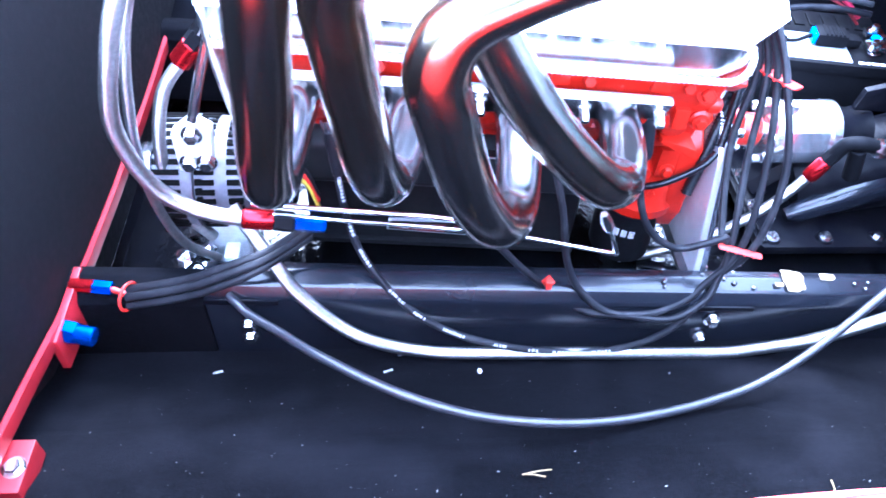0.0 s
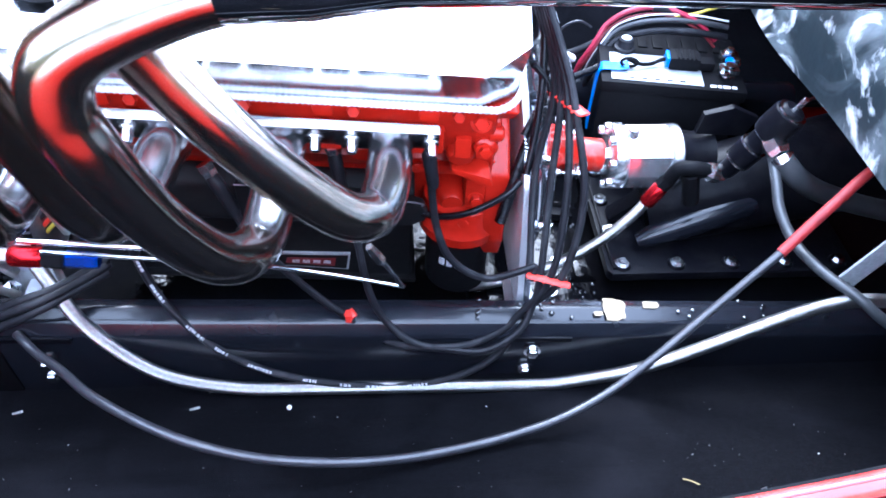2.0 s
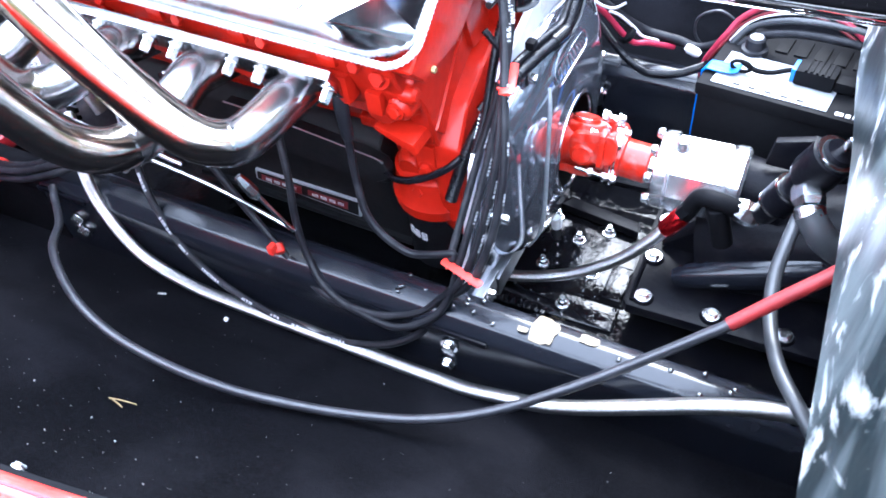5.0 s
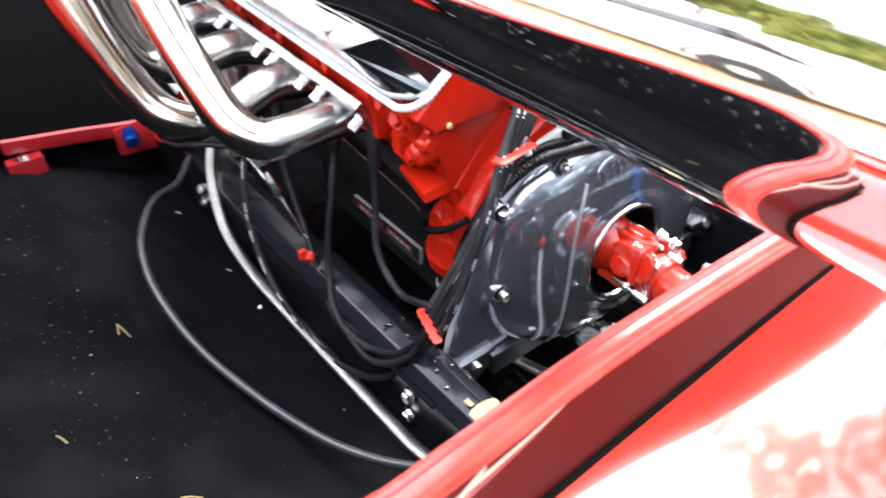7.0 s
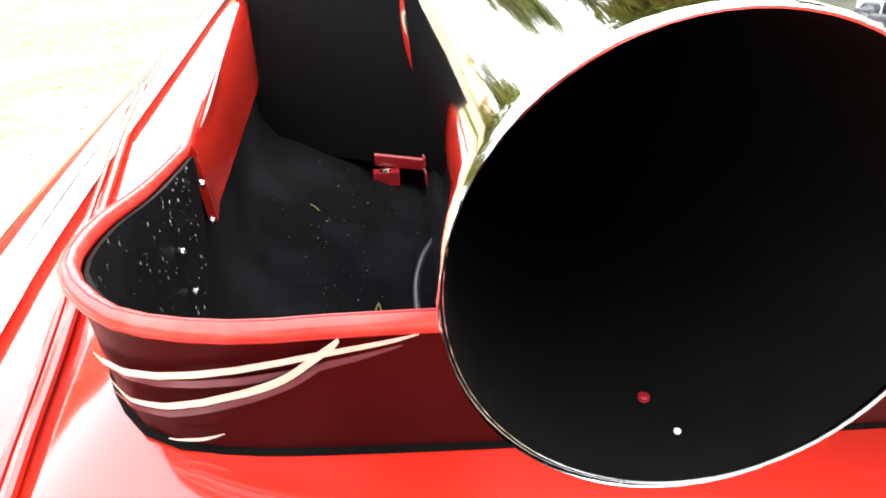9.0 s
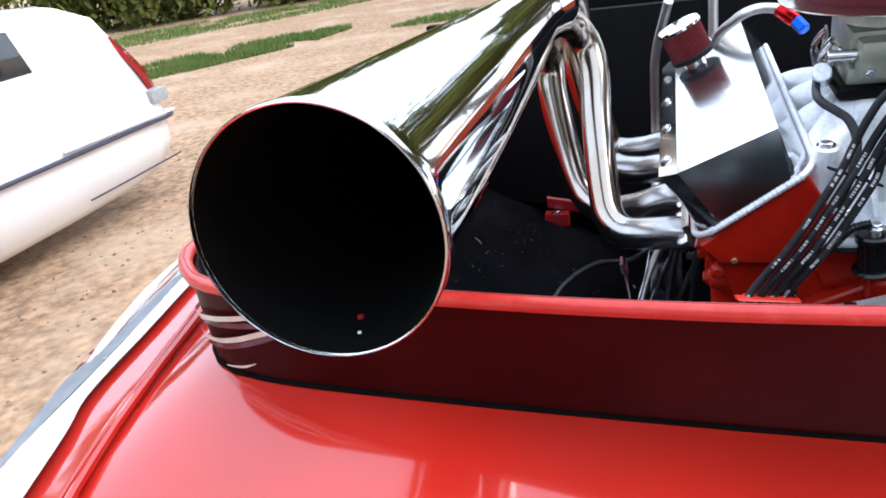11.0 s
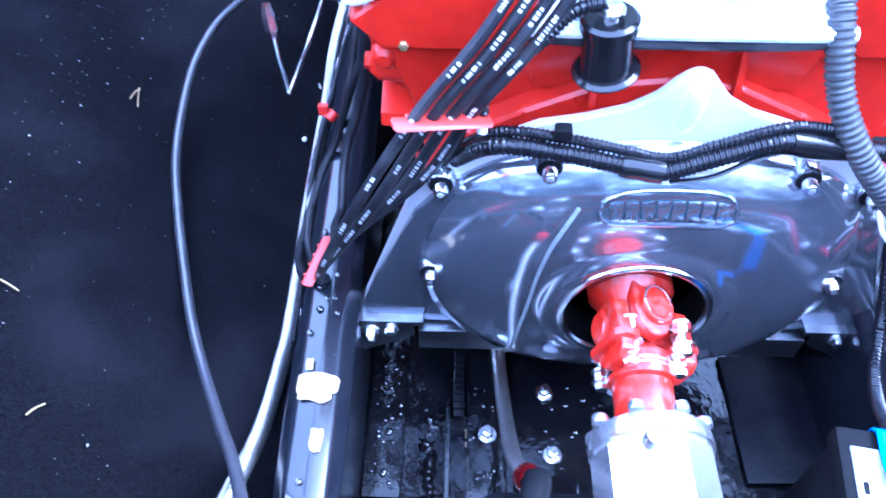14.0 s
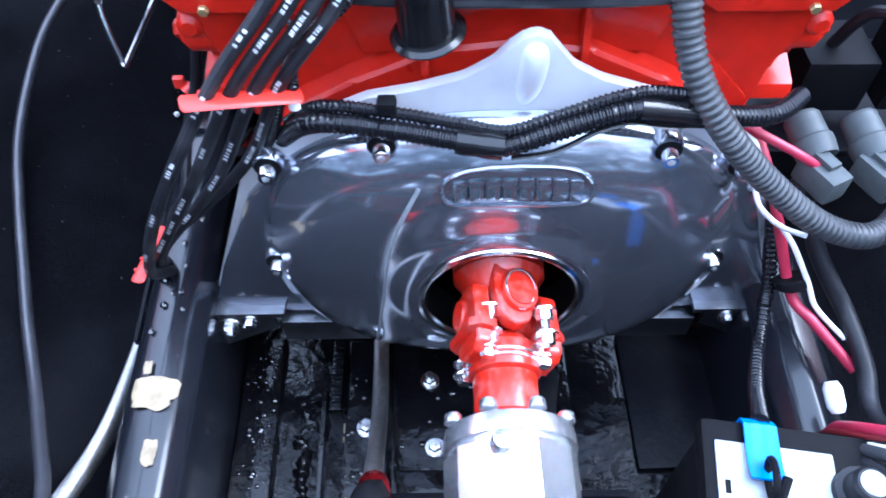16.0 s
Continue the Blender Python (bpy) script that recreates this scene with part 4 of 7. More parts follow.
rows = []
for a, p in polar:
    hole = CRANK + 0.068 * Vector((0, math.cos(a), math.sin(a)))
    row = [Vector((0.0345, hole.y, hole.z)), Vector((0.0365, hole.y, hole.z)) + 0.003 * Vector((0, math.cos(a), math.sin(a)))]
    for k in range(1, 17):
        t = k / 16
        q = hole.lerp(p, 0.05 + 0.95 * t)
        row.append(Vector((swell(t), q.y, q.z)))
    row.append(Vector((-0.012, p.y, p.z)))
    rows.append(row)
rows.append(rows[0])
dome = sheet(rows)
bmesh.ops.remove_doubles(dome, verts=dome.verts, dist=1e-5)
housing = part("flywheel_cover", dome, PLATE, engine, "dark mirror-polished domed flywheel cover", sharp=60)
part("cover_base", slab(cover_base, "x", -0.0135, -0.004, 0.003), PLATE, housing)
part("hole_rim", sweep(bmesh.new(), [CRANK + Vector((0.0355, 0.071 * math.cos(a), 0.071 * math.sin(a))) for a in (2 * math.pi * k / 64 for k in range(65))], 0.0042, 8, caps=False), POLISHED, housing)
seam = [(-0.068, 0.130), (-0.079, 0.108), (-0.088, 0.084), (-0.096, 0.045), (-0.101, 0.0), (-0.107, -0.045), (-0.112, -0.085), (-0.115, -0.118)]
part("casting_seam", tube([(cover_x(y, z) + 0.0004, y, z) for y, z in seam], 0.0030, 8, 6, squash=0.35), SEAM, housing)
# Sleeve and disc added in near-black: the shade seen through the hole.
part("inner_sleeve", turned((-0.008, CRANK.y, CRANK.z), (0.0345, CRANK.y, CRANK.z), [(0, 0.069), (1, 0.0685)], 48, caps=False), SOOT_AND_SHADE, housing, "inside of the cover, coloured black as shade")
part("inner_shade", rod((-0.011, CRANK.y, CRANK.z), (-0.004, CRANK.y, CRANK.z), 0.10, 24), SOOT_AND_SHADE, engine)
for y, z, x in ((-0.186, 0.127, -0.004), (-0.196, 0.014, 0.004), (-0.095, 0.158, 0.004), (0.122, 0.151, 0.004), (0.195, 0.014, 0.004), (0.188, 0.125, -0.004)):
    part("bolt_seat", turned((-0.010, y, z), (x + 0.004, y, z), [(0, 0.0135), (0.85, 0.0122), (1, 0.0110)], 18), PLATE, housing)
    # Raised black disc: the dark of a bolt recess given as colour.
    part("bolt_recess", rod((x + 0.003, y, z), (x + 0.0048, y, z), 0.0105, 18), BLACK, housing)
    hexbolt(housing, (x + 0.0045, y, z), (1, 0, 0), 0.0066, 0.010, washer=False, socket=True)
# name badge
path = []
for k in range(49):
    a = 2 * math.pi * k / 48
    y = 0.008 + 0.058 * math.copysign(abs(math.cos(a)) ** 0.45, math.cos(a))
    z = 0.134 + 0.0150 * math.copysign(abs(math.sin(a)) ** 0.7, math.sin(a)) - 1.6 * (y - 0.008) ** 2
    path.append(Vector((cover_x(y, z) + 0.0010, y, z)))
badge = part("badge_rim", sweep(bmesh.new(), path, 0.0017, 8, caps=False), PLATE, housing)
for k in range(8):
    bar = block((-0.0052, -0.0082, 0.0), (0.0052, 0.0082, 0.0034), 0.0016)
    for v in bar.verts:
        y = 0.008 + (k - 3.5) * 0.0128 + v.co.x
        z = 0.1335 + v.co.y - 1.6 * (y - 0.008) ** 2
        v.co = Vector((cover_x(y, z) + 0.0005 + v.co.z * 0.8, y, z))
    part("badge_bar", bar, PLATE, badge)

# mounting ears on the stringers
for sgn in (-1, 1):
    y = lambda v: sgn * v  # noqa: E731
    ear = part("mount_ear", block((-0.036, min(y(0.205), y(0.283)), -0.083), (0.006, max(y(0.205), y(0.283)), -0.076), 0.0015), DULL_ALU, engine, "bright angle bracket")
    part("gusset", slab([(y(0.280), -0.138), (y(0.280), -0.080), (y(0.217), -0.080), (y(0.215), -0.101)], "x", 0.001, 0.006, 0.001), DULL_ALU, ear)
    part("side_leaf", block((-0.036, min(y(0.2785), y(0.2840)), -0.122), (0.014, max(y(0.2785), y(0.2840)), -0.072), 0.001), POLISHED, ear)
    hexbolt(ear, (0.006, y(0.262), -0.096), (1, 0, 0), 0.0085, 0.009)
    part("bolt_shank", rod((0.012, y(0.262), -0.096), (0.020, y(0.262), -0.096), 0.0048, 10), ZINC, ear)
    hexbolt(ear, (0.006, y(0.240), -0.0875), (1, 0, 0), 0.0062, 0.007)
    part("cross_angle", block((-0.014, min(y(0.08), y(0.21)), -0.126), (0.006, max(y(0.08), y(0.21)), -0.092), 0.002), DULL_ALU, engine)

# inlet manifold with its runners
manifold = part("inlet_manifold", slab([(-0.118, 0.262), (-0.112, 0.276), (-0.095, 0.280), (0.095, 0.280), (0.112, 0.276), (0.118, 0.262)], "x", -0.60, -0.030, 0.004), CASTALU, engine, "cast aluminium inlet manifold")
part("plenum", block((-0.43, -0.062, 0.28), (-0.18, 0.066, 0.385), 0.022, segments=4), CASTALU, manifold)
for sgn in (-1, 1):
    for x0, x1 in ((-0.13, -0.225), (-0.245, -0.265), (-0.36, -0.345), (-0.475, -0.385)):
        part("runner", sweep(bmesh.new(), spline([(x0, sgn * 0.125, 0.290), (x0 * 0.7 + x1 * 0.3, sgn * 0.105, 0.330), (x1, sgn * 0.06, 0.352), (x1, sgn * 0.03, 0.355)], 6), 0.028, 14, squash=1.15), CASTALU, manifold)
    for x in (-0.052, -0.10, -0.155, -0.21, -0.31, -0.42):
        part("bolt_post", turned((x, sgn * 0.092, 0.272), (x, sgn * 0.092, 0.294 if x > -0.06 else 0.330), [(0, 0.016), (0.9, 0.011), (1, 0.009)], 14), CASTALU, manifold)
        hexbolt(manifold, (x, sgn * 0.092, 0.294 if x > -0.06 else 0.330), (0, 0, 1), 0.0075, 0.007)
    part("web", slab([(-0.14, 0.279), (-0.14, 0.335), (-0.06, 0.285)], "y", sgn * 0.052 - 0.004, sgn * 0.052 + 0.004, 0.002), CASTALU, manifold)
for x, y, top in ((-0.076, -0.113, 0.374), (-0.135, -0.034, 0.335), (-0.076, 0.118, 0.374)):
    part("tall_post", turned((x, y, 0.27), (x, y, top), [(0, 0.024), (0.3, 0.019), (0.85, 0.016), (0.97, 0.015), (1, 0.012)], 18), CASTALU, manifold)
    hexbolt(manifold, (x, y, top), (0, 0, 1), 0.008, 0.004, socket=True)
part("gasket_bead", tube([(-0.026, -0.122, 0.268), (-0.022, -0.06, 0.270), (-0.022, 0.06, 0.270), (-0.026, 0.122, 0.268)], 0.006, 8), CASTALU, manifold)
part("sealant_bead", tube([(-0.026, -0.124, 0.2605), (-0.021, -0.06, 0.2605), (-0.0215, 0.0, 0.2600), (-0.021, 0.06, 0.2605), (-0.026, 0.124, 0.2605)], 0.0042, 8), RUBBER, manifold, "black sealant bead")

# oil sender can behind the manifold
sender = thing("oil_sender", (-0.018, -0.060, 0.215), "black oil sender can on a flange", "sensor")
part("base_flange", rod((-0.018, -0.059, 0.236), (-0.018, -0.060, 0.242), 0.0265, 28), GLOSS_BLACK, sender)
part("can", turned((-0.018, -0.060, 0.240), (-0.018, -0.064, 0.286), [(0, 0.0205), (0.1, 0.0195), (0.75, 0.0195), (0.8, 0.022), (0.95, 0.022), (1, 0.019)], 28), GLOSS_BLACK, sender)
part("stud", rod((-0.016, -0.064, 0.283), (-0.016, -0.0645, 0.294), 0.007), ZINC, sender)
hexbolt(sender, (-0.016, -0.0645, 0.292), (0, 0, 1), 0.0075, 0.006)

# distributor
dist = thing("distributor", (-0.072, 0.035, 0.278), "black ignition distributor with grey plug boots", "distributor")
d0 = Vector((-0.070, 0.034, 0.278))
part("clamp_collar", turned(d0, d0 + Vector((0, 0, 0.018)), [(0, 0.033), (0.35, 0.033), (0.4, 0.028), (0.7, 0.027), (0.75, 0.022), (1, 0.021)], 24), STEEL_DULL, dist, "dull grey clamp collar")
part("shaft_housing", rod(d0 + Vector((0, 0, 0.012)), d0 + Vector((0, 0, 0.060)), 0.019, 24), CASTALU, dist)
body = part("body", turned(d0 + Vector((0, 0, 0.055)), d0 + Vector((0, 0, 0.085)), [(0, 0.024), (0.2, 0.036), (0.6, 0.038), (0.65, 0.042), (1, 0.042)], 28), GLOSS_BLACK, dist)
part("cap", block(d0 + Vector((-0.046, -0.041, 0.080)), d0 + Vector((0.046, 0.046, 0.145)), 0.010, segments=3), GLOSS_BLACK, dist)
for sx, sy in ((1, -1), (1, 1), (-1, -1)):
    part("cap_edge", rod(d0 + Vector((0.043 * sx, 0.003 + 0.040 * sy, 0.086)), d0 + Vector((0.041 * sx, 0.003 + 0.038 * sy, 0.140)), 0.0045, 10), GLOSS_BLACK, dist)
part("cap_lug", block(d0 + Vector((0.016, -0.056, 0.076)), d0 + Vector((0.050, -0.036, 0.088)), 0.005), GLOSS_BLACK, dist)
hexbolt(dist, d0 + Vector((0.034, -0.048, 0.088)), (0, 0, 1), 0.005, 0.005)
TOWERS = []
for k in range(8):
    a = 2 * math.pi * (k + 0.5) / 8
    o = d0 + Vector((0.036 * math.cos(a), 0.036 * math.sin(a), 0.143))
    part("tower", turned(o, o + Vector((0, 0, 0.024)), [(0, 0.010), (1, 0.008)], 12), BLACK, dist)
    TOWERS.append(o + Vector((0, 0, 0.024)))
part("coil_lid", rod(d0 + Vector((0, 0, 0.143)), d0 + Vector((0, 0, 0.156)), 0.018), BLACK, dist)

# carburettor
carb = thing("carburettor", (-0.305, 0.0, 0.385), "yellowed four-barrel carburettor on a black spacer", "carburettor")
part("spacer", block((-0.40, -0.080, 0.383), (-0.21, 0.084, 0.402), 0.012, segments=3), BLACK, carb)
part("throttle_body", block((-0.39, -0.068, 0.402), (-0.22, 0.072, 0.425), 0.006), CARB, carb)
part("main_body", block((-0.375, -0.062, 0.425), (-0.235, 0.066, 0.470), 0.010), CARB, carb)
part("air_horn", turned((-0.305, 0.002, 0.470), (-0.305, 0.002, 0.500), [(0, 0.066), (0.5, 0.062), (1, 0.064)], 28), CARB, carb)
for x0, x1 in ((-0.235, -0.195), (-0.415, -0.375)):
    part("float_bowl", block((x0, -0.058, 0.415), (x1, 0.062, 0.465), 0.010), CARB, carb)
    for y in (-0.045, -0.015, 0.019, 0.049):
        hexbolt(carb, (x1 if x1 > -0.3 else x0, y, 0.425), (1 if x1 > -0.3 else -1, 0, 0), 0.005, 0.005)
part("fuel_inlet", rod((-0.215, -0.058, 0.445), (-0.215, -0.095, 0.445), 0.008), ZINC, carb)
for k in range(5):
    y = -0.078 - 0.006 * (k % 2)
    part("linkage", tube([(-0.36 + 0.03 * k, y, 0.40 + 0.008 * k), (-0.35 + 0.03 * k, y - 0.012, 0.43), (-0.33 + 0.028 * k, y, 0.455)], 0.0035, 6), ZINC, carb)
part("throttle_arm", slab([(-0.34, 0.395), (-0.30, 0.40), (-0.285, 0.45), (-0.31, 0.465), (-0.33, 0.43)], "y", -0.084, -0.080, 0.001), ZINC, carb)
part("solenoid", rod((-0.27, -0.09, 0.400), (-0.215, -0.10, 0.425), 0.013), CASTALU, carb)
lid = thing("air_filter", (-0.305, 0.0, 0.500), "round polished air cleaner lid", "air cleaner")
part("base_pan", rod((-0.305, 0.002, 0.500), (-0.305, 0.002, 0.508), 0.15, 40), POLISHED, lid)
part("element", rod((-0.305, 0.002, 0.508), (-0.305, 0.002, 0.556), 0.130, 48), PLEAT, lid)
part("top_lid", turned((-0.305, 0.002, 0.556), (-0.305, 0.002, 0.570), [(0, 0.150), (0.3, 0.152), (0.7, 0.145), (1, 0.04)], 40), POLISHED, lid)


# ---------------------------------------------------------------- exhaust
TOWERS = [LEAN @ o for o in TOWERS]
header = thing("exhaust_header", (-0.35, -0.40, 0.06), "chrome four-tube exhaust header, blued by heat", "exhaust header")
u, nrm = Vector((0, -0.5, 0.866)), Vector((0, -0.866, -0.5))
c0 = Vector((0, -0.2650, 0.2140))
flange_bar = block((-0.625, -0.027, -0.006), (-0.142, 0.027, 0.006), 0.003)
bmesh.ops.transform(flange_bar, matrix=Matrix.Translation(c0) @ Matrix(((1, 0, 0), (0, u.y, nrm.y), (0, u.z, nrm.z))).to_4x4(), verts=flange_bar.verts)
bar = part("flange_bar", flange_bar, STEEL_DULL, header, "thick bright flange bar")
for x in (-0.151, -0.240, -0.280, -0.360, -0.400, -0.478, -0.518, -0.600):
    at = c0 + Vector((x, 0, 0)) + u * 0.004 + nrm * 0.0065
    hexbolt(bar, at, nrm, 0.0064, 0.016)
TIP.clear()
R_PIPE = 0.0255
PIPES = [
    [(-0.196, -0.244, 0.206), (-0.197, -0.270, 0.209), (-0.199, -0.300, 0.210), (-0.203, -0.335, 0.207), (-0.213, -0.368, 0.206), (-0.232, -0.390, 0.219), (-0.258, -0.400, 0.243), (-0.303, -0.409, 0.297), (-0.345, -0.416, 0.357), (-0.385, -0.420, 0.424), (-0.404, -0.432, 0.470), (-0.388, -0.452, 0.508), (-0.335, -0.466, 0.528), (-0.27, -0.475, 0.535)],
    [(-0.315, -0.244, 0.214), (-0.316, -0.270, 0.218), (-0.318, -0.305, 0.222), (-0.322, -0.350, 0.206), (-0.330, -0.395, 0.198), (-0.343, -0.430, 0.207), (-0.364, -0.453, 0.232), (-0.387, -0.472, 0.283), (-0.405, -0.487, 0.340), (-0.418, -0.497, 0.393), (-0.426, -0.499, 0.432), (-0.412, -0.497, 0.470), (-0.370, -0.494, 0.496), (-0.32, -0.490, 0.515), (-0.27, -0.488, 0.526)],
    [(-0.436, -0.244, 0.222), (-0.437, -0.270, 0.228), (-0.440, -0.305, 0.236), (-0.448, -0.350, 0.230), (-0.459, -0.390, 0.232), (-0.469, -0.415, 0.248), (-0.478, -0.430, 0.285), (-0.485, -0.442, 0.340), (-0.495, -0.460, 0.420), (-0.499, -0.470, 0.480), (-0.478, -0.485, 0.535), (-0.42, -0.491, 0.560), (-0.27, -0.490, 0.562)],
    [(-0.559, -0.244, 0.232), (-0.560, -0.270, 0.238), (-0.563, -0.305, 0.244), (-0.568, -0.350, 0.234), (-0.573, -0.390, 0.232), (-0.576, -0.415, 0.245), (-0.573, -0.430, 0.290), (-0.565, -0.442, 0.352), (-0.556, -0.458, 0.445), (-0.545, -0.464, 0.510), (-0.510, -0.468, 0.553), (-0.44, -0.470, 0.568), (-0.27, -0.474, 0.564)],
]
for pts in PIPES:
    way = spline(pts, 8)
    stub = 34
    part("stub", sweep(bmesh.new(), way[:stub + 1], R_PIPE * 1.003, 20), STEEL_DULL, header, "dull heat-stained stub")
    part("tube", sweep(bmesh.new(), way[stub:], R_PIPE, 24), PIPE_CHROME, header)
    q = way[stub]
    part("weld_bead", sweep(bmesh.new(), [q + (way[stub + 1] - way[stub - 1]).normalized() * t for t in (-0.003, 0.0, 0.003)], [R_PIPE * 1.005, R_PIPE * 1.022, R_PIPE * 0.998], 20, caps=False), STEEL_DULL, header)
mega = thing("megaphone_pipe", (0.15, -0.475, 0.48), "long chrome megaphone exhaust pipe, sooty inside", "exhaust pipe")
M0, M1 = Vector((-0.300, -0.484, 0.550)), Vector((0.608, -0.458, 0.555))
shell = turned(M0, M1, [(0, 0.054), (0.06, 0.053), (0.12, 0.046), (0.25, 0.0455), (0.5, 0.0525), (0.75, 0.0590), (0.985, 0.0657), (0.995, 0.0668), (1.0, 0.0668), (1.002, 0.0663)], 56, caps=False)
part("cone", shell, CHROME, mega)
part("bore", turned(M0, M1, [(0.02, 0.0), (0.03, 0.030), (0.3, 0.043), (0.6, 0.052), (0.985, 0.0635), (1.001, 0.0655)], 56, caps=False), SOOT_AND_SHADE, mega, "black sooty bore")
part("mouth_rim", sweep(bmesh.new(), [M1 + Vector((0.001, 0.0658 * math.cos(a), 0.0658 * math.sin(a))) for a in (2 * math.pi * k / 72 for k in range(73))], 0.0007, 6, caps=False), POLISHED, mega)
for f, r in ((0.02, 0.0495), (0.115, 0.044)):
    c = M0.lerp(M1, f)
    part("clamp", turned(c - Vector((0.006, 0, 0)), c + Vector((0.006, 0, 0)), [(0, r), (0.1, r + 0.002), (0.9, r + 0.002), (1, r)], 40, caps=False), POLISHED, mega)
part("chip", rod((0.592, -0.453, 0.4918), (0.592, -0.453, 0.4928), 0.0011, 8), PRINT, mega)
part("red_mark", rod((0.576, -0.4585, 0.4915), (0.576, -0.4585, 0.4937), 0.0019, 12), RED_FRAME, mega, "red spot in the soot")


# ---------------------------------------------------------------- driveline and pump
shaft = thing("driveshaft", (0.08, 0.003, -0.06), "red driveshaft with a universal joint", "driveshaft")
JOINT = Vector((0.0, 0.003, -0.0146))
ax = lambda x, y=0.0, z=0.0: Vector((x, JOINT.y + y, -0.008 - 0.11 * min(x, 0.165) + z))  # noqa: E731
part("drive_flange", turned(ax(-0.003), ax(0.012), [(0, 0.042), (0.8, 0.042), (1, 0.038)], 32), YOKE_RED, shaft)
part("yoke_root", turned(ax(0.016), ax(0.044), [(0, 0.042), (0.5, 0.032), (1, 0.026)], 24), YOKE_RED, shaft)
TIP[:] = [Matrix.Translation(JOINT) @ Matrix.Rotation(radians(-20), 4, "X") @ Matrix.Diagonal((1, 0.84, 0.84, 1)) @ Matrix.Translation(-JOINT)]
for sgn in (-1, 1):
    # engine side: arms above and below, each with a round eye
    part("yoke_arm", slab([(0.018, -0.022), (0.050, -0.023), (0.066, -0.020), (0.078, -0.012), (0.082, 0.0), (0.078, 0.012), (0.066, 0.020), (0.050, 0.023), (0.018, 0.022)], "z", JOINT.z + sgn * 0.036 - 0.008, JOINT.z + sgn * 0.037 + 0.008, 0.004, 3), YOKE_RED, shaft)
    eye = part("bearing_eye", turned(ax(0.050, 0, sgn * 0.034), ax(0.050, 0, sgn * 0.051), [(0, 0.021), (0.7, 0.0205), (0.9, 0.019), (0.9, 0.0155), (1, 0.0150), (1, 0.004)], 24), YOKE_RED, shaft)
    part("worn_ring", sweep(bmesh.new(), [ax(0.050 + 0.0190 * math.cos(a), 0.0165 * math.sin(a) * (1.0 if math.cos(a) < 0 else 0.86), sgn * 0.0495) for a in (2 * math.pi * k / 32 for k in range(33))], 0.0011, 6, caps=False), BRUSHED, eye)
    # shaft side: thick ears to port and starboard with strapped bearings
    part("yoke_ear", slab([(0.040, -0.014), (0.046, -0.022), (0.086, -0.026), (0.100, -0.024), (0.106, -0.014), (0.106, 0.014), (0.100, 0.024), (0.086, 0.026), (0.046, 0.022), (0.040, 0.014)], "y", JOINT.y + sgn * 0.038 - 0.0085, JOINT.y + sgn * 0.038 + 0.0085, 0.004, 3), YOKE_RED, shaft)
    part("bearing_cap", turned(ax(0.060, sgn * 0.030), ax(0.060, sgn * 0.050), [(0, 0.018), (0.8, 0.018), (0.9, 0.014), (1, 0.013)], 20), YOKE_RED, shaft)
    part("strap_plate", slab([(sgn * 0.024, -0.032), (sgn * 0.024, 0.032), (sgn * 0.042, 0.034), (sgn * 0.052, 0.026), (sgn * 0.052, -0.026), (sgn * 0.042, -0.034)], "x", 0.082, 0.090, 0.0025), YOKE_RED, shaft)
    for v in (-0.030, 0.030):
        part("strap_bolt", rod(ax(0.050, sgn * 0.031, v), ax(0.104, sgn * 0.031, v), 0.0042, 10), ZINC, shaft)
        for x in (0.068, 0.0905, 0.101):
            hexbolt(shaft, ax(x, sgn * 0.031, v), (1, 0, 0), 0.0078, 0.0075, ZINC, washer=x > 0.08)
for k in range(6):
    a = math.pi * k / 3 + 0.4
    hexbolt(shaft, ax(0.0125, 0.034 * math.cos(a), 0.034 * math.sin(a)), (1, 0, 0), 0.007, 0.008, ZINC)
part("cross", rod(ax(0.060, 0, -0.034), ax(0.060, 0, 0.034), 0.013), YOKE_RED, shaft)
part("cross", rod(ax(0.060, -0.034), ax(0.060, 0.034), 0.013), YOKE_RED, shaft)
TIP.clear()
for y, x0, x1 in ((-0.0105, 0.064, 0.096), (0.0360, 0.068, 0.100)):
    part("strap_bolt", rod((x0, y, 0.018), (x1, y, 0.015), 0.0046, 10), ZINC, shaft)
    for x in (x0, x1 - 0.010):
        hexbolt(shaft, (x, y, 0.018 - 0.09 * (x - x0)), (1, 0, -0.09), 0.0076, 0.0085, ZINC)
part("yoke_neck", turned(ax(0.074), ax(0.102), [(0, 0.018), (0.4, 0.030), (1, 0.032)], 28), YOKE_RED, shaft)
part("tube_collar", turned(ax(0.098), ax(0.111), [(0, 0.028), (0.2, 0.0315), (0.8, 0.0315), (1, 0.027)], 28), YOKE_RED, shaft)
for x in (0.0985, 0.1035):
    part("worn_ring", sweep(bmesh.new(), [ax(x, 0.0302 * math.cos(a), 0.0302 * math.sin(a)) for a in (2 * math.pi * k / 40 for k in range(41))], 0.0022, 6, caps=False), BRUSHED, shaft, "bare bright ring")
part("slip_tube", turned(ax(0.109), ax(0.147), [(0, 0.0265), (0.08, 0.0275), (0.92, 0.0275), (1, 0.025)], 28), YOKE_RED, shaft)
part("splined_end", turned(ax(0.145), ax(0.165), [(0, 0.013), (1, 0.013)], 14), ZINC, shaft, smooth=False)

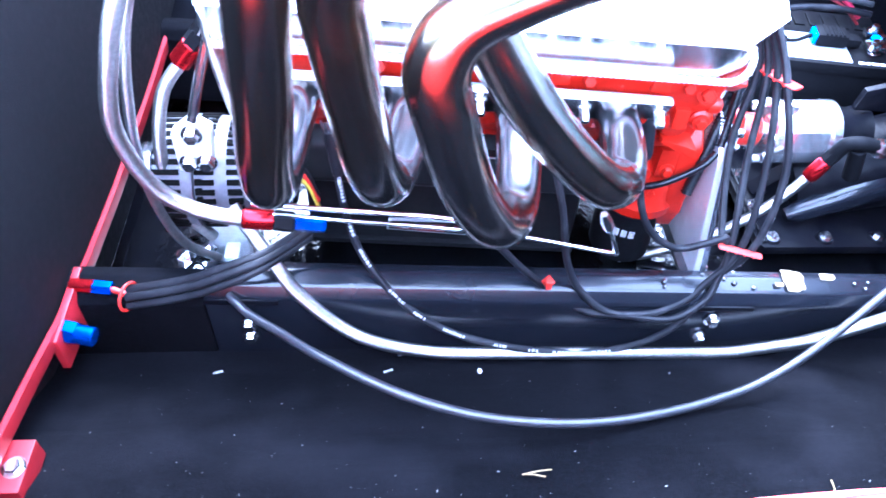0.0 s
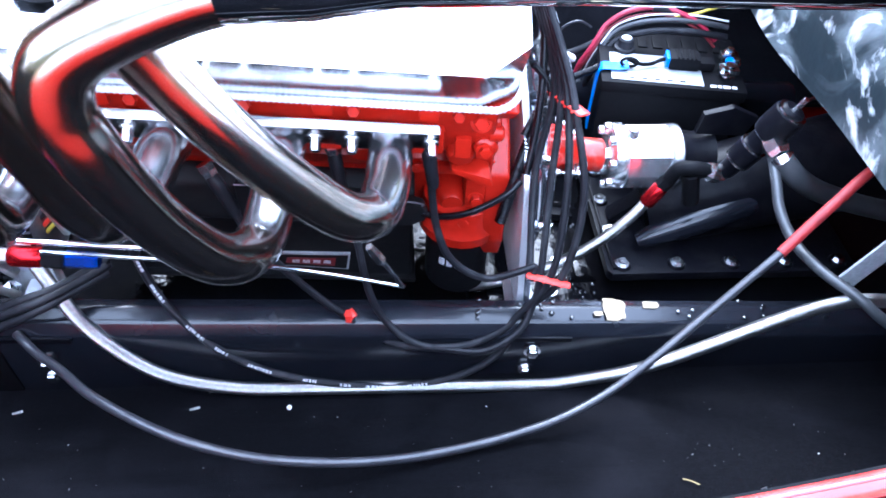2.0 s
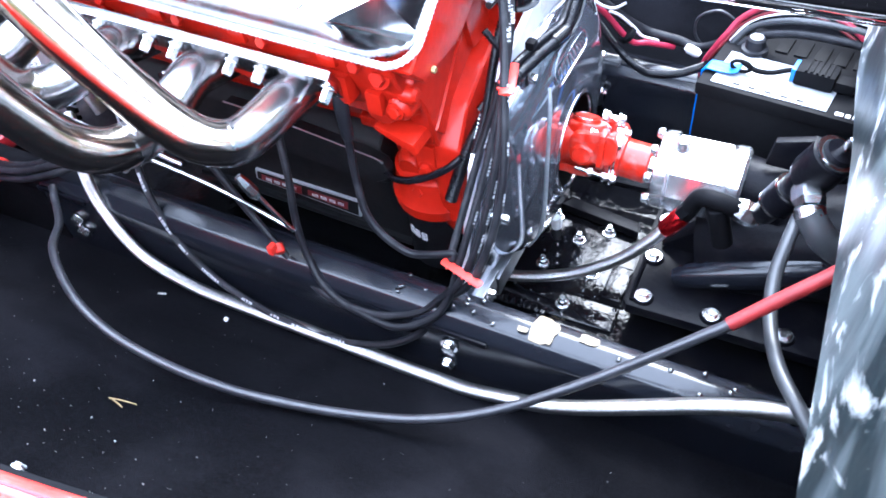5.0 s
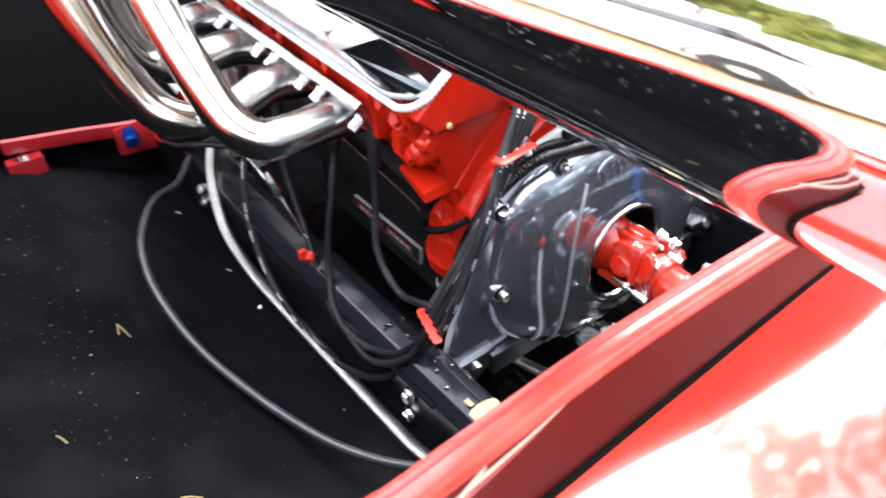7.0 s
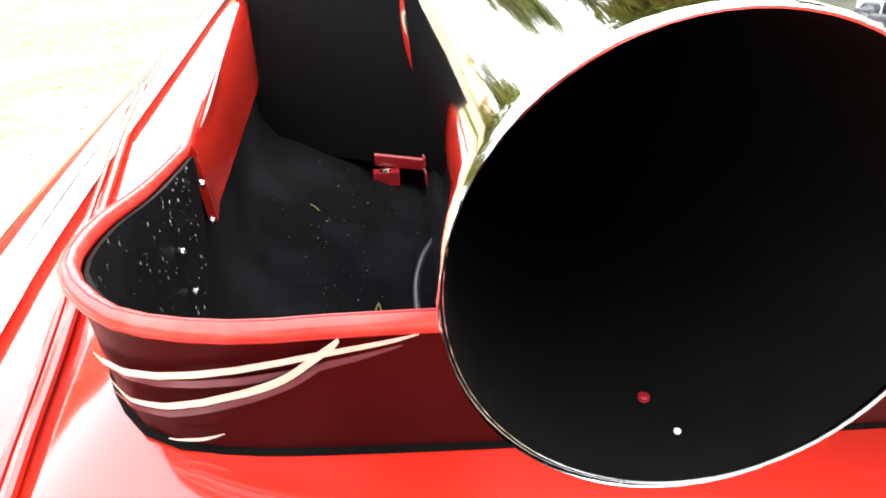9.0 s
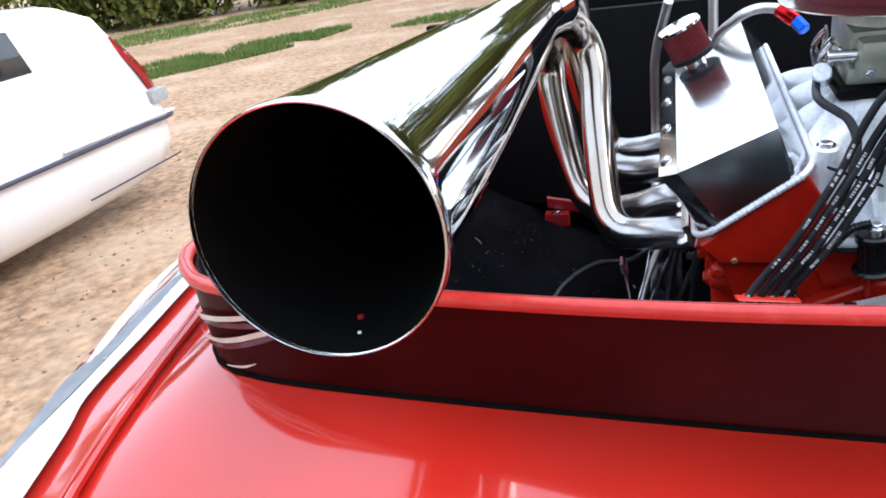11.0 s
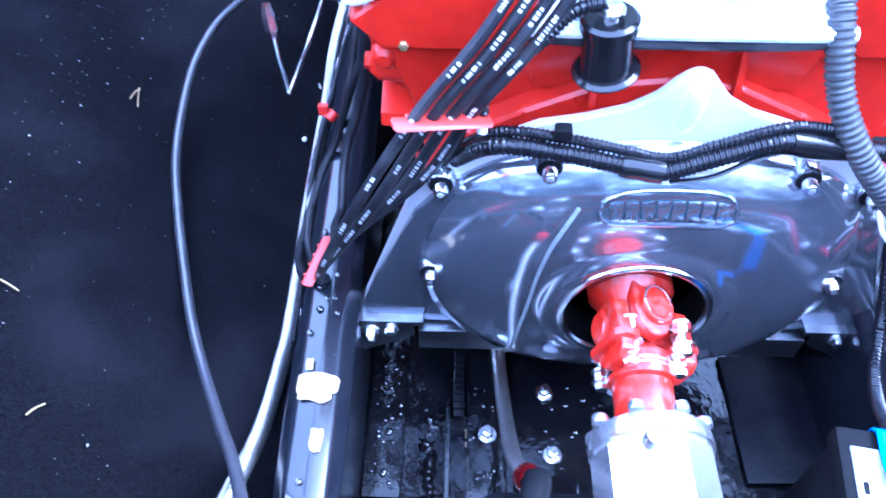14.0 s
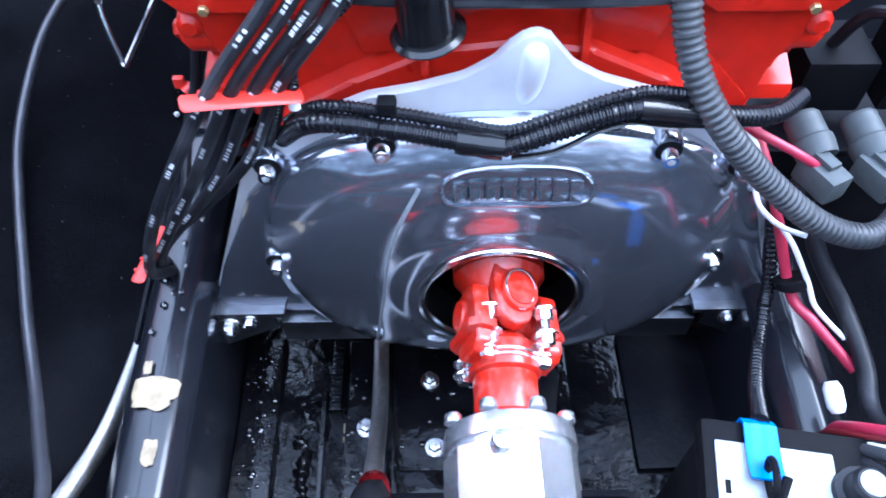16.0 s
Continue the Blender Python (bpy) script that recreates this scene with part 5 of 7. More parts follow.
pump = thing("jet_pump", (0.32, 0.0, -0.205), "black jet pump with a polished bearing housing", "jet pump")
bearing = part("bearing_housing", turned(ax(0.158), ax(0.272), [(0, 0.047), (0.02, 0.053), (0.10, 0.0545), (0.16, 0.0545), (0.18, 0.049), (0.80, 0.049), (0.84, 0.053), (0.96, 0.053), (1, 0.048)], 48), BRUSHED, pump, "bright aluminium bearing housing")
part("housing_jacket", turned(ax(0.179), ax(0.250), [(0, 0.0500), (0.03, 0.0535), (0.97, 0.0535), (1, 0.0500)], 10), BRUSHED, bearing, "faceted bright jacket", smooth=False)
for k in range(8):
    a = 2 * math.pi * (k + 0.5) / 8
    at = ax(0.1575, 0.049 * math.cos(a), 0.049 * math.sin(a))
    part("bolt_head", turned(at, at - Vector((0.009, 0, 0)), [(0, 0.0074), (0.7, 0.0072), (0.92, 0.0058), (1, 0.003)], 14), BRUSHED, bearing)
part("grease_cap", turned(ax(0.188, -0.01, 0.050), ax(0.188, -0.01, 0.066), [(0, 0.010), (0.6, 0.0095), (0.85, 0.008), (1, 0.004)], 16), BRUSHED, bearing)
part("neck", turned(ax(0.27), ax(0.325), [(0, 0.044), (0.5, 0.040), (1, 0.046)], 32), CAST_BLACK, pump)
part("suction_casting", turned((0.24, 0.0, -0.135), (0.62, 0.0, -0.02), [(0, 0.062), (0.1, 0.074), (0.6, 0.082), (1, 0.085)], 32), CAST_BLACK, pump)
part("casting_web", slab([(0.18, -0.155), (0.34, -0.155), (0.34, -0.04), (0.28, -0.06)], "y", -0.016, 0.016, 0.005), CAST_BLACK, pump)
part("casting_web", turned((0.215, -0.078, -0.145), (0.40, -0.060, -0.072), [(0, 0.012), (0.12, 0.019), (0.5, 0.023), (0.95, 0.024), (1, 0.020)], 20), RAILPAINT, pump, "satin blue-black web")
part("neck_lug", slab([(0.29, 0.025), (0.37, 0.020), (0.385, 0.055), (0.34, 0.075), (0.295, 0.062)], "y", -0.006, 0.006, 0.003), CAST_BLACK, pump)
base = part("intake_plate", slab([(0.158, -0.128), (0.165, -0.138), (0.58, -0.138), (0.585, -0.13), (0.585, 0.13), (0.58, 0.138), (0.165, 0.138), (0.158, 0.128)], "z", -0.178, -0.160, 0.004), CAST_BLACK, pump, "black intake plate with studs")
for i in range(6):
    for y in (-0.118, 0.118):
        x = 0.184 + 0.0475 * 2 * i * 0.98
        part("stud_seat", turned((x, y, -0.161), (x, y, -0.156), [(0, 0.016), (1, 0.013)], 16), CAST_BLACK, base)
        hexbolt(base, (x, y, -0.156), (0, 0, 1), 0.0085, 0.007)
for y in (-0.04, 0.04):
    part("stud_seat", turned((0.178, y, -0.161), (0.178, y, -0.156), [(0, 0.016), (1, 0.013)], 16), CAST_BLACK, base)
    hexbolt(base, (0.178, y, -0.156), (0, 0, 1), 0.0085, 0.007)
part("plate_rib", tube([(0.170, -0.128, -0.158), (0.168, -0.09, -0.158), (0.168, 0.09, -0.158), (0.170, 0.128, -0.158)], 0.003, 8), CAST_BLACK, base)

# bilge fittings forward of the pump
keel = thing("bilge_crossmember", (0.06, 0, -0.23), "wet black bilge plates with pale bolts and water drops", "crossmember")
part("ledge", block((-0.040, -0.268, -0.232), (0.150, -0.226, -0.205), 0.004), BILGE, keel)
part("fin", slab([(0.030, -0.232), (0.030, -0.200), (0.045, -0.194), (0.150, -0.203), (0.152, -0.232)], "y", -0.178, -0.173, 0.0015), BILGE, keel)
part("strip", block((-0.040, -0.154, -0.232), (0.152, -0.108, -0.212), 0.004), BILGE, keel, "black plate with a bolt")
part("bar", block((-0.030, -0.170, -0.232), (0.055, -0.157, -0.196), 0.002), BILGE, keel)
for k in range(9):
    part("bar_tooth", block((-0.026 + 0.009 * k, -0.1695, -0.1965), (-0.021 + 0.009 * k, -0.1575, -0.1935), 0.001), BILGE, keel)
part("plate", block((-0.040, -0.102, -0.232), (0.156, 0.096, -0.2145), 0.004), BILGE, keel)
part("plate_edge", block((0.118, -0.100, -0.216), (0.150, -0.030, -0.207), 0.004), BILGE, keel)
part("slanted_bar", slab([(0.0, 0.062), (0.012, 0.084), (0.132, 0.062), (0.136, 0.040)], "z", -0.2145, -0.198, 0.004), CAST_BLACK, keel)
part("panel", block((-0.045, 0.158, -0.222), (0.120, 0.266, -0.206), 0.005, Matrix.Rotation(radians(5), 4, "X")), CAST_BLACK, keel, "flat black panel")
part("worn_spot", turned((0.067, -0.1550, -0.222), (0.067, -0.1538, -0.222), [(0, 0.0085), (1, 0.0075)], 9), WOOD, keel, "small pale spot")
part("worn_spot", turned((0.080, -0.1550, -0.219), (0.080, -0.1538, -0.219), [(0, 0.0045), (1, 0.0035)], 7), WOOD, keel, "small pale spot")
for x, y, z in ((0.013, -0.061, -0.2145), (0.092, -0.056, -0.2145), (0.090, 0.038, -0.2145), (0.050, 0.006, -0.2145), (0.070, -0.130, -0.212), (0.000, 0.045, -0.2145)):
    hexbolt(keel, (x, y, z), (0, 0, 1), 0.0076, 0.008)
    part("nut_stem", rod((x, y, z + 0.008), (x, y, z + 0.017), 0.0046, 10), ZINC, keel)
part("stub", rod((0.006, 0.022, -0.2145), (0.004, 0.022, -0.192), 0.0085, 14), PRINT, keel, "white plastic stub")
ridge = bmesh.new()
bmesh.ops.create_grid(ridge, x_segments=44, y_segments=12, size=1.0)
for v in ridge.verts:
    x, y = 0.092 + v.co.x * 0.058, -0.197 + v.co.y * 0.021
    v.co = Vector((x, y, -0.226 + 0.020 * (1 - v.co.y ** 2) * (0.55 + 0.45 * noise.noise(Vector((x * 90, y * 90, 2)))) + 0.004 * noise.noise(Vector((x * 260, y * 260, 7)))))
part("sealant_ridge", ridge, BILGE, keel, "lumpy wet sealant", sharp=80)
for x0, x1, y0, y1, z, count in ((-0.03, 0.145, -0.264, -0.230, -0.2052, 46), (0.0, 0.148, -0.150, -0.112, -0.2122, 26), (0.0, 0.15, -0.098, 0.09, -0.2147, 34), (0.0, 0.11, 0.100, 0.145, -0.226, 26)):
    for k in range(count):
        x, y, r = random.uniform(x0, x1), random.uniform(y0, y1), 0.0042 * random.choice((0.35, 0.45, 0.5, 0.7, 1.0))
        part("water_drop", turned((x, y, z), (x, y, z + 0.55 * r), [(0, r), (0.5, r * 0.8), (0.85, r * 0.45), (1, r * 0.12)], 8), WATER, keel)

# hose tee and elbows at the pump
tee = thing("hose_tee", (0.32, -0.13, 0.03), "chrome and black hose tee with a valve", "hose fitting")
V0, V1 = Vector((0.300, -0.106, 0.028)), Vector((0.358, -0.124, 0.158))
part("valve_body", turned(V0, V1, [(0, 0.010), (0.06, 0.014), (0.22, 0.015), (0.25, 0.020), (0.44, 0.021), (0.47, 0.017), (0.60, 0.017), (0.63, 0.022), (0.70, 0.0245), (0.93, 0.0245), (0.96, 0.018), (1, 0.015)], 22), CAST_BLACK, tee)
for f, r in ((0.235, 0.0205), (0.455, 0.0212), (0.955, 0.0225)):
    q0, q1 = V0.lerp(V1, f - 0.012), V0.lerp(V1, f + 0.012)
    part("bright_ring", turned(q0, q1, [(0, r), (1, r)], 22), STEEL_DULL, tee)
part("valve_collar", turned(V0.lerp(V1, 0.62), V0.lerp(V1, 0.68), [(0, 0.021), (1, 0.021)], 22), STEEL_DULL, tee)
part("valve_pin", rod(V1 - Vector((0, 0, 0.002)), V1 + Vector((0.008, -0.002, 0.018)), 0.0045), ZINC, tee)
part("valve_lever", tube([V1 + Vector((0.004, 0, 0.010)), V1 + Vector((0.024, 0.004, 0.016)), V1 + Vector((0.036, 0.006, 0.006))], 0.0032, 8), STEEL_DULL, tee)
part("side_nut", turned((0.338, -0.128, 0.110), (0.345, -0.156, 0.102), [(0, 0.014), (0.3, 0.0175), (0.75, 0.0175), (1, 0.014)], 6), ZINC, tee, smooth=False)
part("side_collar", turned((0.346, -0.158, 0.101), (0.350, -0.168, 0.096), [(0, 0.0165), (1, 0.016)], 20), ZINC, tee)
part("elbow", tube([(0.222, -0.103, 0.014), (0.231, -0.105, 0.036), (0.252, -0.110, 0.042), (0.276, -0.107, 0.034)], 0.0112, 14), BLACK, tee)
part("elbow_nut", turned((0.272, -0.107, 0.035), (0.302, -0.106, 0.024), [(0, 0.012), (0.3, 0.0150), (0.7, 0.0150), (1, 0.011)], 6), ZINC, tee, smooth=False)
part("drop_pipe", rod((0.252, -0.107, 0.03), (0.268, -0.105, -0.03), 0.013), BLACK, tee)


# ---------------------------------------------------------------- hoses, cables and wires
def hose(name, pts, r, mat, label, category="hose", group="", ends=None, steps=8, ribs=None, sides=12):
    t = thing(name, pts[0], label, category, group)
    part("run", tube(pts, r, sides, steps, ribs), mat, t)
    return t


def print_marks(t, pts, r, lo, hi, face=(0.85, -0.10, 0.52), bold=1.0):
    """Rows of unreadable white print along a wire."""
    way = resample(pts, 600)
    total = sum((b - a).length for a, b in zip(way, way[1:]))
    at = lo
    bm = bmesh.new()
    while at < hi:
        for _ in range(random.randint(4, 9)):
            i = min(596, int(at * 598))
            a = way[i]
            d = (way[i + 2] - a).normalized()
            o = Vector(face)
            o = (o - d * o.dot(d)).normalized()
            side = d.cross(o).normalized()
            length = random.uniform(0.0012, 0.0026) * bold
            for v in (-1, 1):
                c, w = a + o * (r + 0.0002) + side * v * r * 0.16, r * random.uniform(0.10, 0.20) * bold
                bm.faces.new([bm.verts.new(q) for q in (c - side * w, c + side * w, c + side * w + d * length, c - side * w + d * length)])
            at += (length + random.uniform(0.0006, 0.0014)) / total
        at += random.uniform(0.008, 0.05) / total
    tagged(part("printed_text", bm, FADED, t, smooth=False), "rows of tiny pale print", kind="stuff")


def ring_fitting(t, a, b, r, mat, name="collar", hexed=False, label=""):
    part(name, turned(a, b, [(0, r * 0.85), (0.1, r), (0.9, r), (1, r * 0.85)], 6 if hexed else 18), mat, t, label, smooth=not hexed)


# long control cable lying on the carpet
CABLE = [(-0.668, -0.340, -0.022), (-0.655, -0.352, -0.025), (-0.638, -0.366, -0.030), (-0.60, -0.395, -0.026), (-0.54, -0.450, -0.004), (-0.452, -0.500, -0.002), (-0.369, -0.523, -0.014), (-0.286, -0.526, -0.031), (-0.204, -0.518, -0.046), (-0.129, -0.500, -0.061),
         (-0.057, -0.478, -0.072), (0.013, -0.453, -0.075), (0.082, -0.421, -0.065), (0.152, -0.383, -0.036), (0.214, -0.348, -0.002), (0.304, -0.305, 0.066)]
cable = thing("control_cable", CABLE[5], "dark grey control cable on the carpet with a red sleeve", "cable")
part("jacket", tube(CABLE, 0.0058, 12, 10), GREYCABLE, cable)
part("sleeve", tube([(0.302, -0.306, 0.065), (0.36, -0.275, 0.115), (0.42, -0.245, 0.160), (0.50, -0.21, 0.16)], 0.0072, 12, 8), RED_SLEEVE, cable, "dull red sleeve")
# braided hose along the stringer
BR = [(-0.66, -0.262, 0.060), (-0.612, -0.312, 0.015), (-0.573, -0.340, -0.030), (-0.503, -0.362, -0.085), (-0.411, -0.366, -0.117), (-0.305, -0.366, -0.124), (-0.199, -0.365, -0.128), (-0.098, -0.363, -0.134), (-0.016, -0.362, -0.137),
      (0.029, -0.363, -0.133), (0.074, -0.363, -0.123), (0.116, -0.364, -0.111), (0.150, -0.365, -0.095), (0.186, -0.366, -0.073), (0.224, -0.366, -0.048), (0.262, -0.366, -0.022), (0.298, -0.366, 0.002), (0.338, -0.366, 0.024), (0.373, -0.366, 0.036), (0.40, -0.366, 0.039), (0.432, -0.366, 0.036), (0.46, -0.366, 0.030)]
braid = hose("braided_hose", BR, 0.0090, BRAID, "braided steel hose lying along the stringer", sides=16)
ring_fitting(braid, (0.428, -0.366, 0.037), (0.457, -0.366, 0.031), 0.0120, RED_ANO, label="red hose end")
ring_fitting(braid, (0.456, -0.366, 0.031), (0.478, -0.366, 0.026), 0.0130, BLACK, "nut", True)
part("tail", rod((0.476, -0.366, 0.0265), (0.520, -0.366, 0.016), 0.0085, 14), BLACK, braid)
clampring = thing("hose_clamp", (0.468, -0.405, -0.02), "grey steel hose clamp by the coaming", "hose clamp")
part("band", sweep(bmesh.new(), [Vector((0.470 + 0.020 * math.cos(a), -0.402 + 0.006 * math.sin(a), -0.004 + 0.020 * math.sin(a))) for a in (2 * math.pi * k / 28 for k in range(29))], 0.0042, 8, caps=False), CASTALU, clampring)
part("screw", rod((0.456, -0.405, -0.024), (0.466, -0.408, -0.034), 0.0045, 10), ZINC, clampring)
# second braided hose from the bell to the red fitting
BR2 = [(-0.070, -0.118, -0.206), (-0.025, -0.116, -0.200), (0.030, -0.114, -0.182), (0.085, -0.112, -0.153), (0.140, -0.111, -0.106), (0.177, -0.109, -0.060), (0.199, -0.105, -0.027)]
braid2 = hose("braided_hose", BR2, 0.0085, BRAID, "braided steel hose curving down behind the flywheel cover", sides=16)
ring_fitting(braid2, (0.197, -0.106, -0.031), (0.215, -0.103, 0.000), 0.0125, RED_ANO, "collar", label="red hose end")
ring_fitting(braid2, (0.214, -0.103, -0.001), (0.223, -0.103, 0.016), 0.0120, BLACK, "nut", True)
hose("rubber_hose", [(0.345, -0.163, 0.102), (0.370, -0.175, 0.079), (0.415, -0.165, 0.046), (0.463, -0.160, 0.023), (0.514, -0.155, 0.003), (0.62, -0.150, -0.03)], 0.0155, HOSE_GREY, "thick black rubber hose", sides=18)
hose("rubber_hose", [(0.339, -0.130, 0.096), (0.339, -0.150, 0.093), (0.334, -0.190, 0.081), (0.331, -0.230, 0.064), (0.338, -0.280, 0.052), (0.354, -0.330, 0.053), (0.378, -0.370, 0.054), (0.407, -0.398, 0.040), (0.451, -0.413, 0.014), (0.483, -0.425, -0.006), (0.54, -0.435, -0.040)], 0.0072, HOSE_GREY, "thin black rubber hose hanging in a bow")
strap = thing("steel_bracket", (0.37, -0.33, -0.09), "flat grey steel bracket with a bolt", "bracket")
part("strap", slab([(0.439, -0.048), (0.468, -0.068), (0.520, 0.040), (0.492, 0.060)], "y", -0.262, -0.258, 0.001), CASTALU, strap)
hexbolt(strap, (0.456, -0.2625, -0.054), (0, -1, 0), 0.007, 0.005)

# plug leads: four from the distributor over the combs to the port plugs
COMB_A, COMB_B = Vector((0.027, -0.208, 0.224)), Vector((0.007, -0.158, 0.211))
LOW = Vector((0.004, -0.294, 0.021))
LOOPS = [
    [(-0.020, -0.309, -0.040), (-0.045, -0.335, -0.082), (-0.085, -0.352, -0.108), (-0.140, -0.362, -0.122), (-0.20, -0.366, -0.124), (-0.26, -0.366, -0.118), (-0.325, -0.362, -0.105), (-0.38, -0.354, -0.088), (-0.43, -0.342, -0.058), (-0.475, -0.322, -0.012), (-0.505, -0.298, 0.035), (-0.520, -0.278, 0.10), (-0.528, -0.258, 0.165)],
    [(-0.030, -0.317, -0.038), (-0.055, -0.330, -0.056), (-0.100, -0.343, -0.066), (-0.145, -0.345, -0.066), (-0.185, -0.339, -0.068), (-0.225, -0.328, -0.056), (-0.262, -0.318, -0.026), (-0.296, -0.309, 0.004), (-0.325, -0.303, 0.038), (-0.365, -0.292, 0.09), (-0.40, -0.268, 0.16)],
    [(-0.012, -0.314, -0.024), (-0.030, -0.335, -0.050), (-0.075, -0.350, -0.070), (-0.130, -0.347, -0.068), (-0.165, -0.342, -0.062), (-0.191, -0.335, -0.046), (-0.212, -0.322, -0.026), (-0.226, -0.311, 0.004), (-0.234, -0.299, 0.040), (-0.240, -0.285, 0.075), (-0.255, -0.262, 0.13), (-0.262, -0.245, 0.170)],
    [(-0.012, -0.290, 0.030), (-0.040, -0.294, 0.022), (-0.073, -0.293, 0.012), (-0.105, -0.293, 0.030), (-0.128, -0.288, 0.056), (-0.141, -0.276, 0.090), (-0.147, -0.267, 0.130), (-0.149, -0.262, 0.170), (-0.152, -0.258, 0.192)],
]
SEP = Vector((-0.030, -0.088, 0.350))
ARCS = [
    [(-0.050, -0.035, 0.458), (-0.050, -0.060, 0.441), (-0.045, -0.077, 0.415), (-0.038, -0.092, 0.383)],
    [(-0.040, -0.020, 0.446), (-0.042, -0.045, 0.432), (-0.040, -0.066, 0.400), (-0.036, -0.080, 0.372)],
    [(-0.030, -0.012, 0.444), (-0.032, -0.035, 0.430), (-0.033, -0.056, 0.399), (-0.033, -0.071, 0.367)],
    [(-0.018, 0.006, 0.440), (-0.024, -0.017, 0.425), (-0.028, -0.042, 0.399), (-0.030, -0.061, 0.368)],
]
for i, loop in enumerate(LOOPS):
    f = i / 3
    at_comb = COMB_A.lerp(COMB_B, 0.08 + 0.84 * f)
    low = LOW + Vector((0.020 - 0.0135 * i, 0.004 * i - 0.008, 0.001))
    sep = SEP + Vector((0.004, 0.0125 * i - 0.019, 0.004 - 0.004 * i))
    tower = TOWERS[4 + i]
    top = tower + Vector((0, 0, 0.012))
    arc = [Vector(p) for p in ARCS[i]]
    flat = (arc[0] - top).normalized()
    root = top + flat * min(0.040, (arc[0] - top).length)
    pts = [root - flat * 0.006] + arc + [sep, sep.lerp(at_comb, 0.5) + Vector((0.006, 0, -0.006)), at_comb,
           at_comb.lerp(low, 0.5) + Vector((0.018 - 0.008 * i, -0.010 + 0.010 * i, 0.0)), low] + loop
    lead = thing("plug_lead", loop[5], "black printed spark plug lead looping to a plug", "plug lead", "port plug leads")
    part("lead", tube(pts, 0.0050, 10, 10), RUBBER, lead)
    print_marks(lead, pts, 0.0050, 0.10, 0.48)
    if i == 0:
        print_marks(lead, pts, 0.0050, 0.60, 0.97, face=(0.20, -0.72, 0.66), bold=1.5)
    end, before = Vector(pts[-1]), Vector(pts[-2])
    d = (end - before).normalized()
    part("boot", turned(end - d * 0.045, end + d * 0.012, [(0, 0.0055), (0.1, 0.0075), (0.8, 0.009), (1, 0.008)], 14), RUBBER, lead)
    part("plug_shell", turned(end + d * 0.010, end + d * 0.028, [(0, 0.008), (0.5, 0.0105), (1, 0.0105)], 6), ZINC, lead, smooth=False)
    boot = part("tower_boot", turned(top - Vector((0, 0, 0.012)), top + Vector((0, 0, 0.009)), [(0, 0.0110), (0.8, 0.0112), (1, 0.009)], 16), BOOT_GREY, lead, "grey boot")
    part("boot_arm", turned(top - flat * 0.004, root, [(0, 0.0080), (0.12, 0.0090), (0.85, 0.0080), (1, 0.0065)], 14), BOOT_GREY, boot)
for k, tw in enumerate(TOWERS):
    if k in (4, 5, 6, 7):
        continue
    lead = thing("plug_lead", tw, "black spark plug lead running over to the far bank", "plug lead", "starboard plug leads")
    part("tower_boot", turned(tw, tw + Vector((0, 0, 0.022)), [(0, 0.0110), (0.8, 0.0112), (1, 0.009)], 14), BOOT_GREY, lead, "grey boot")
    part("lead", tube([tw + Vector((0, 0, 0.016)), tw + Vector((-0.02, 0.05, 0.03)), tw + Vector((-0.06 - 0.03 * k, 0.12, 0.0)), (-0.15 - 0.05 * k, 0.24, 0.33), (-0.18 - 0.05 * k, 0.31, 0.24)], 0.0043, 8, 6), RUBBER, lead)


def comb(a, b, label, mat, width=0.0110, slots=4, up=Vector((0, 0, 1))):
    a, b = Vector(a), Vector(b)
    t = thing("lead_separator", a, label, "wire clip")
    d = (b - a).normalized()
    side = d.cross(up).normalized()
    bm = bmesh.new()
    sweep(bm, [a - d * 0.006, a - d * 0.004, b + d * 0.004, b + d * 0.006], [width * 0.55, width * 0.9, width * 0.9, width * 0.55], 14, squash=0.26)
    part("spine", bm, mat, t)
    for k in range(slots):
        c = a.lerp(b, (k + 0.5) / slots)
        part("finger", rod(c - side * width * 0.5, c - side * width * 1.15, width * 0.20, 10), mat, t)
    return t


comb(COMB_A + Vector((0.006, -0.008, -0.004)), COMB_B + Vector((0.004, 0.006, -0.004)), "red plastic comb holding four plug leads", RED_PLASTIC, 0.0095)
comb((0.028, -0.312, 0.018), (-0.017, -0.300, 0.023), "red plastic comb tilted across the low leads", RED_PLASTIC, 0.0064)
comb(SEP + Vector((0.0, -0.025, 0.011)), SEP + Vector((0.0, 0.025, -0.010)), "black plastic comb under the distributor", BLACK, 0.0065)
clip = thing("wire_clip", (-0.252, -0.329, -0.014), "small red clip on two plug leads", "wire clip")
part("band", rod((-0.256, -0.325, -0.010), (-0.248, -0.333, -0.016), 0.0072, 14), RED_PLASTIC, clip)
part("ear", block((-0.258, -0.344, -0.012), (-0.250, -0.332, 0.002), 0.002), RED_PLASTIC, clip)

# split loom over the flywheel cover, from port to starboard
LOOMP = [(-0.050, -0.215, 0.040), (-0.035, -0.198, 0.095), (-0.018, -0.172, 0.140), (0.008, -0.140, 0.179), (0.013, -0.086, 0.176), (0.018, -0.040, 0.170), (0.022, -0.006, 0.167), (0.020, 0.030, 0.180), (0.016, 0.085, 0.197), (0.006, 0.140, 0.182), (-0.012, 0.20, 0.165), (-0.05, 0.24, 0.15)]
loom = hose("wire_loom", LOOMP, 0.0082, LOOM, "black corrugated split loom along the flywheel cover", "wire loom", ribs=(0.0044, 0.0011))
part("second_run", tube([Vector(p) + Vector((-0.006, 0.004, 0.010)) for p in LOOMP[2:10]], 0.005, 10, 8, ribs=(0.004, 0.0009)), LOOM, loom)
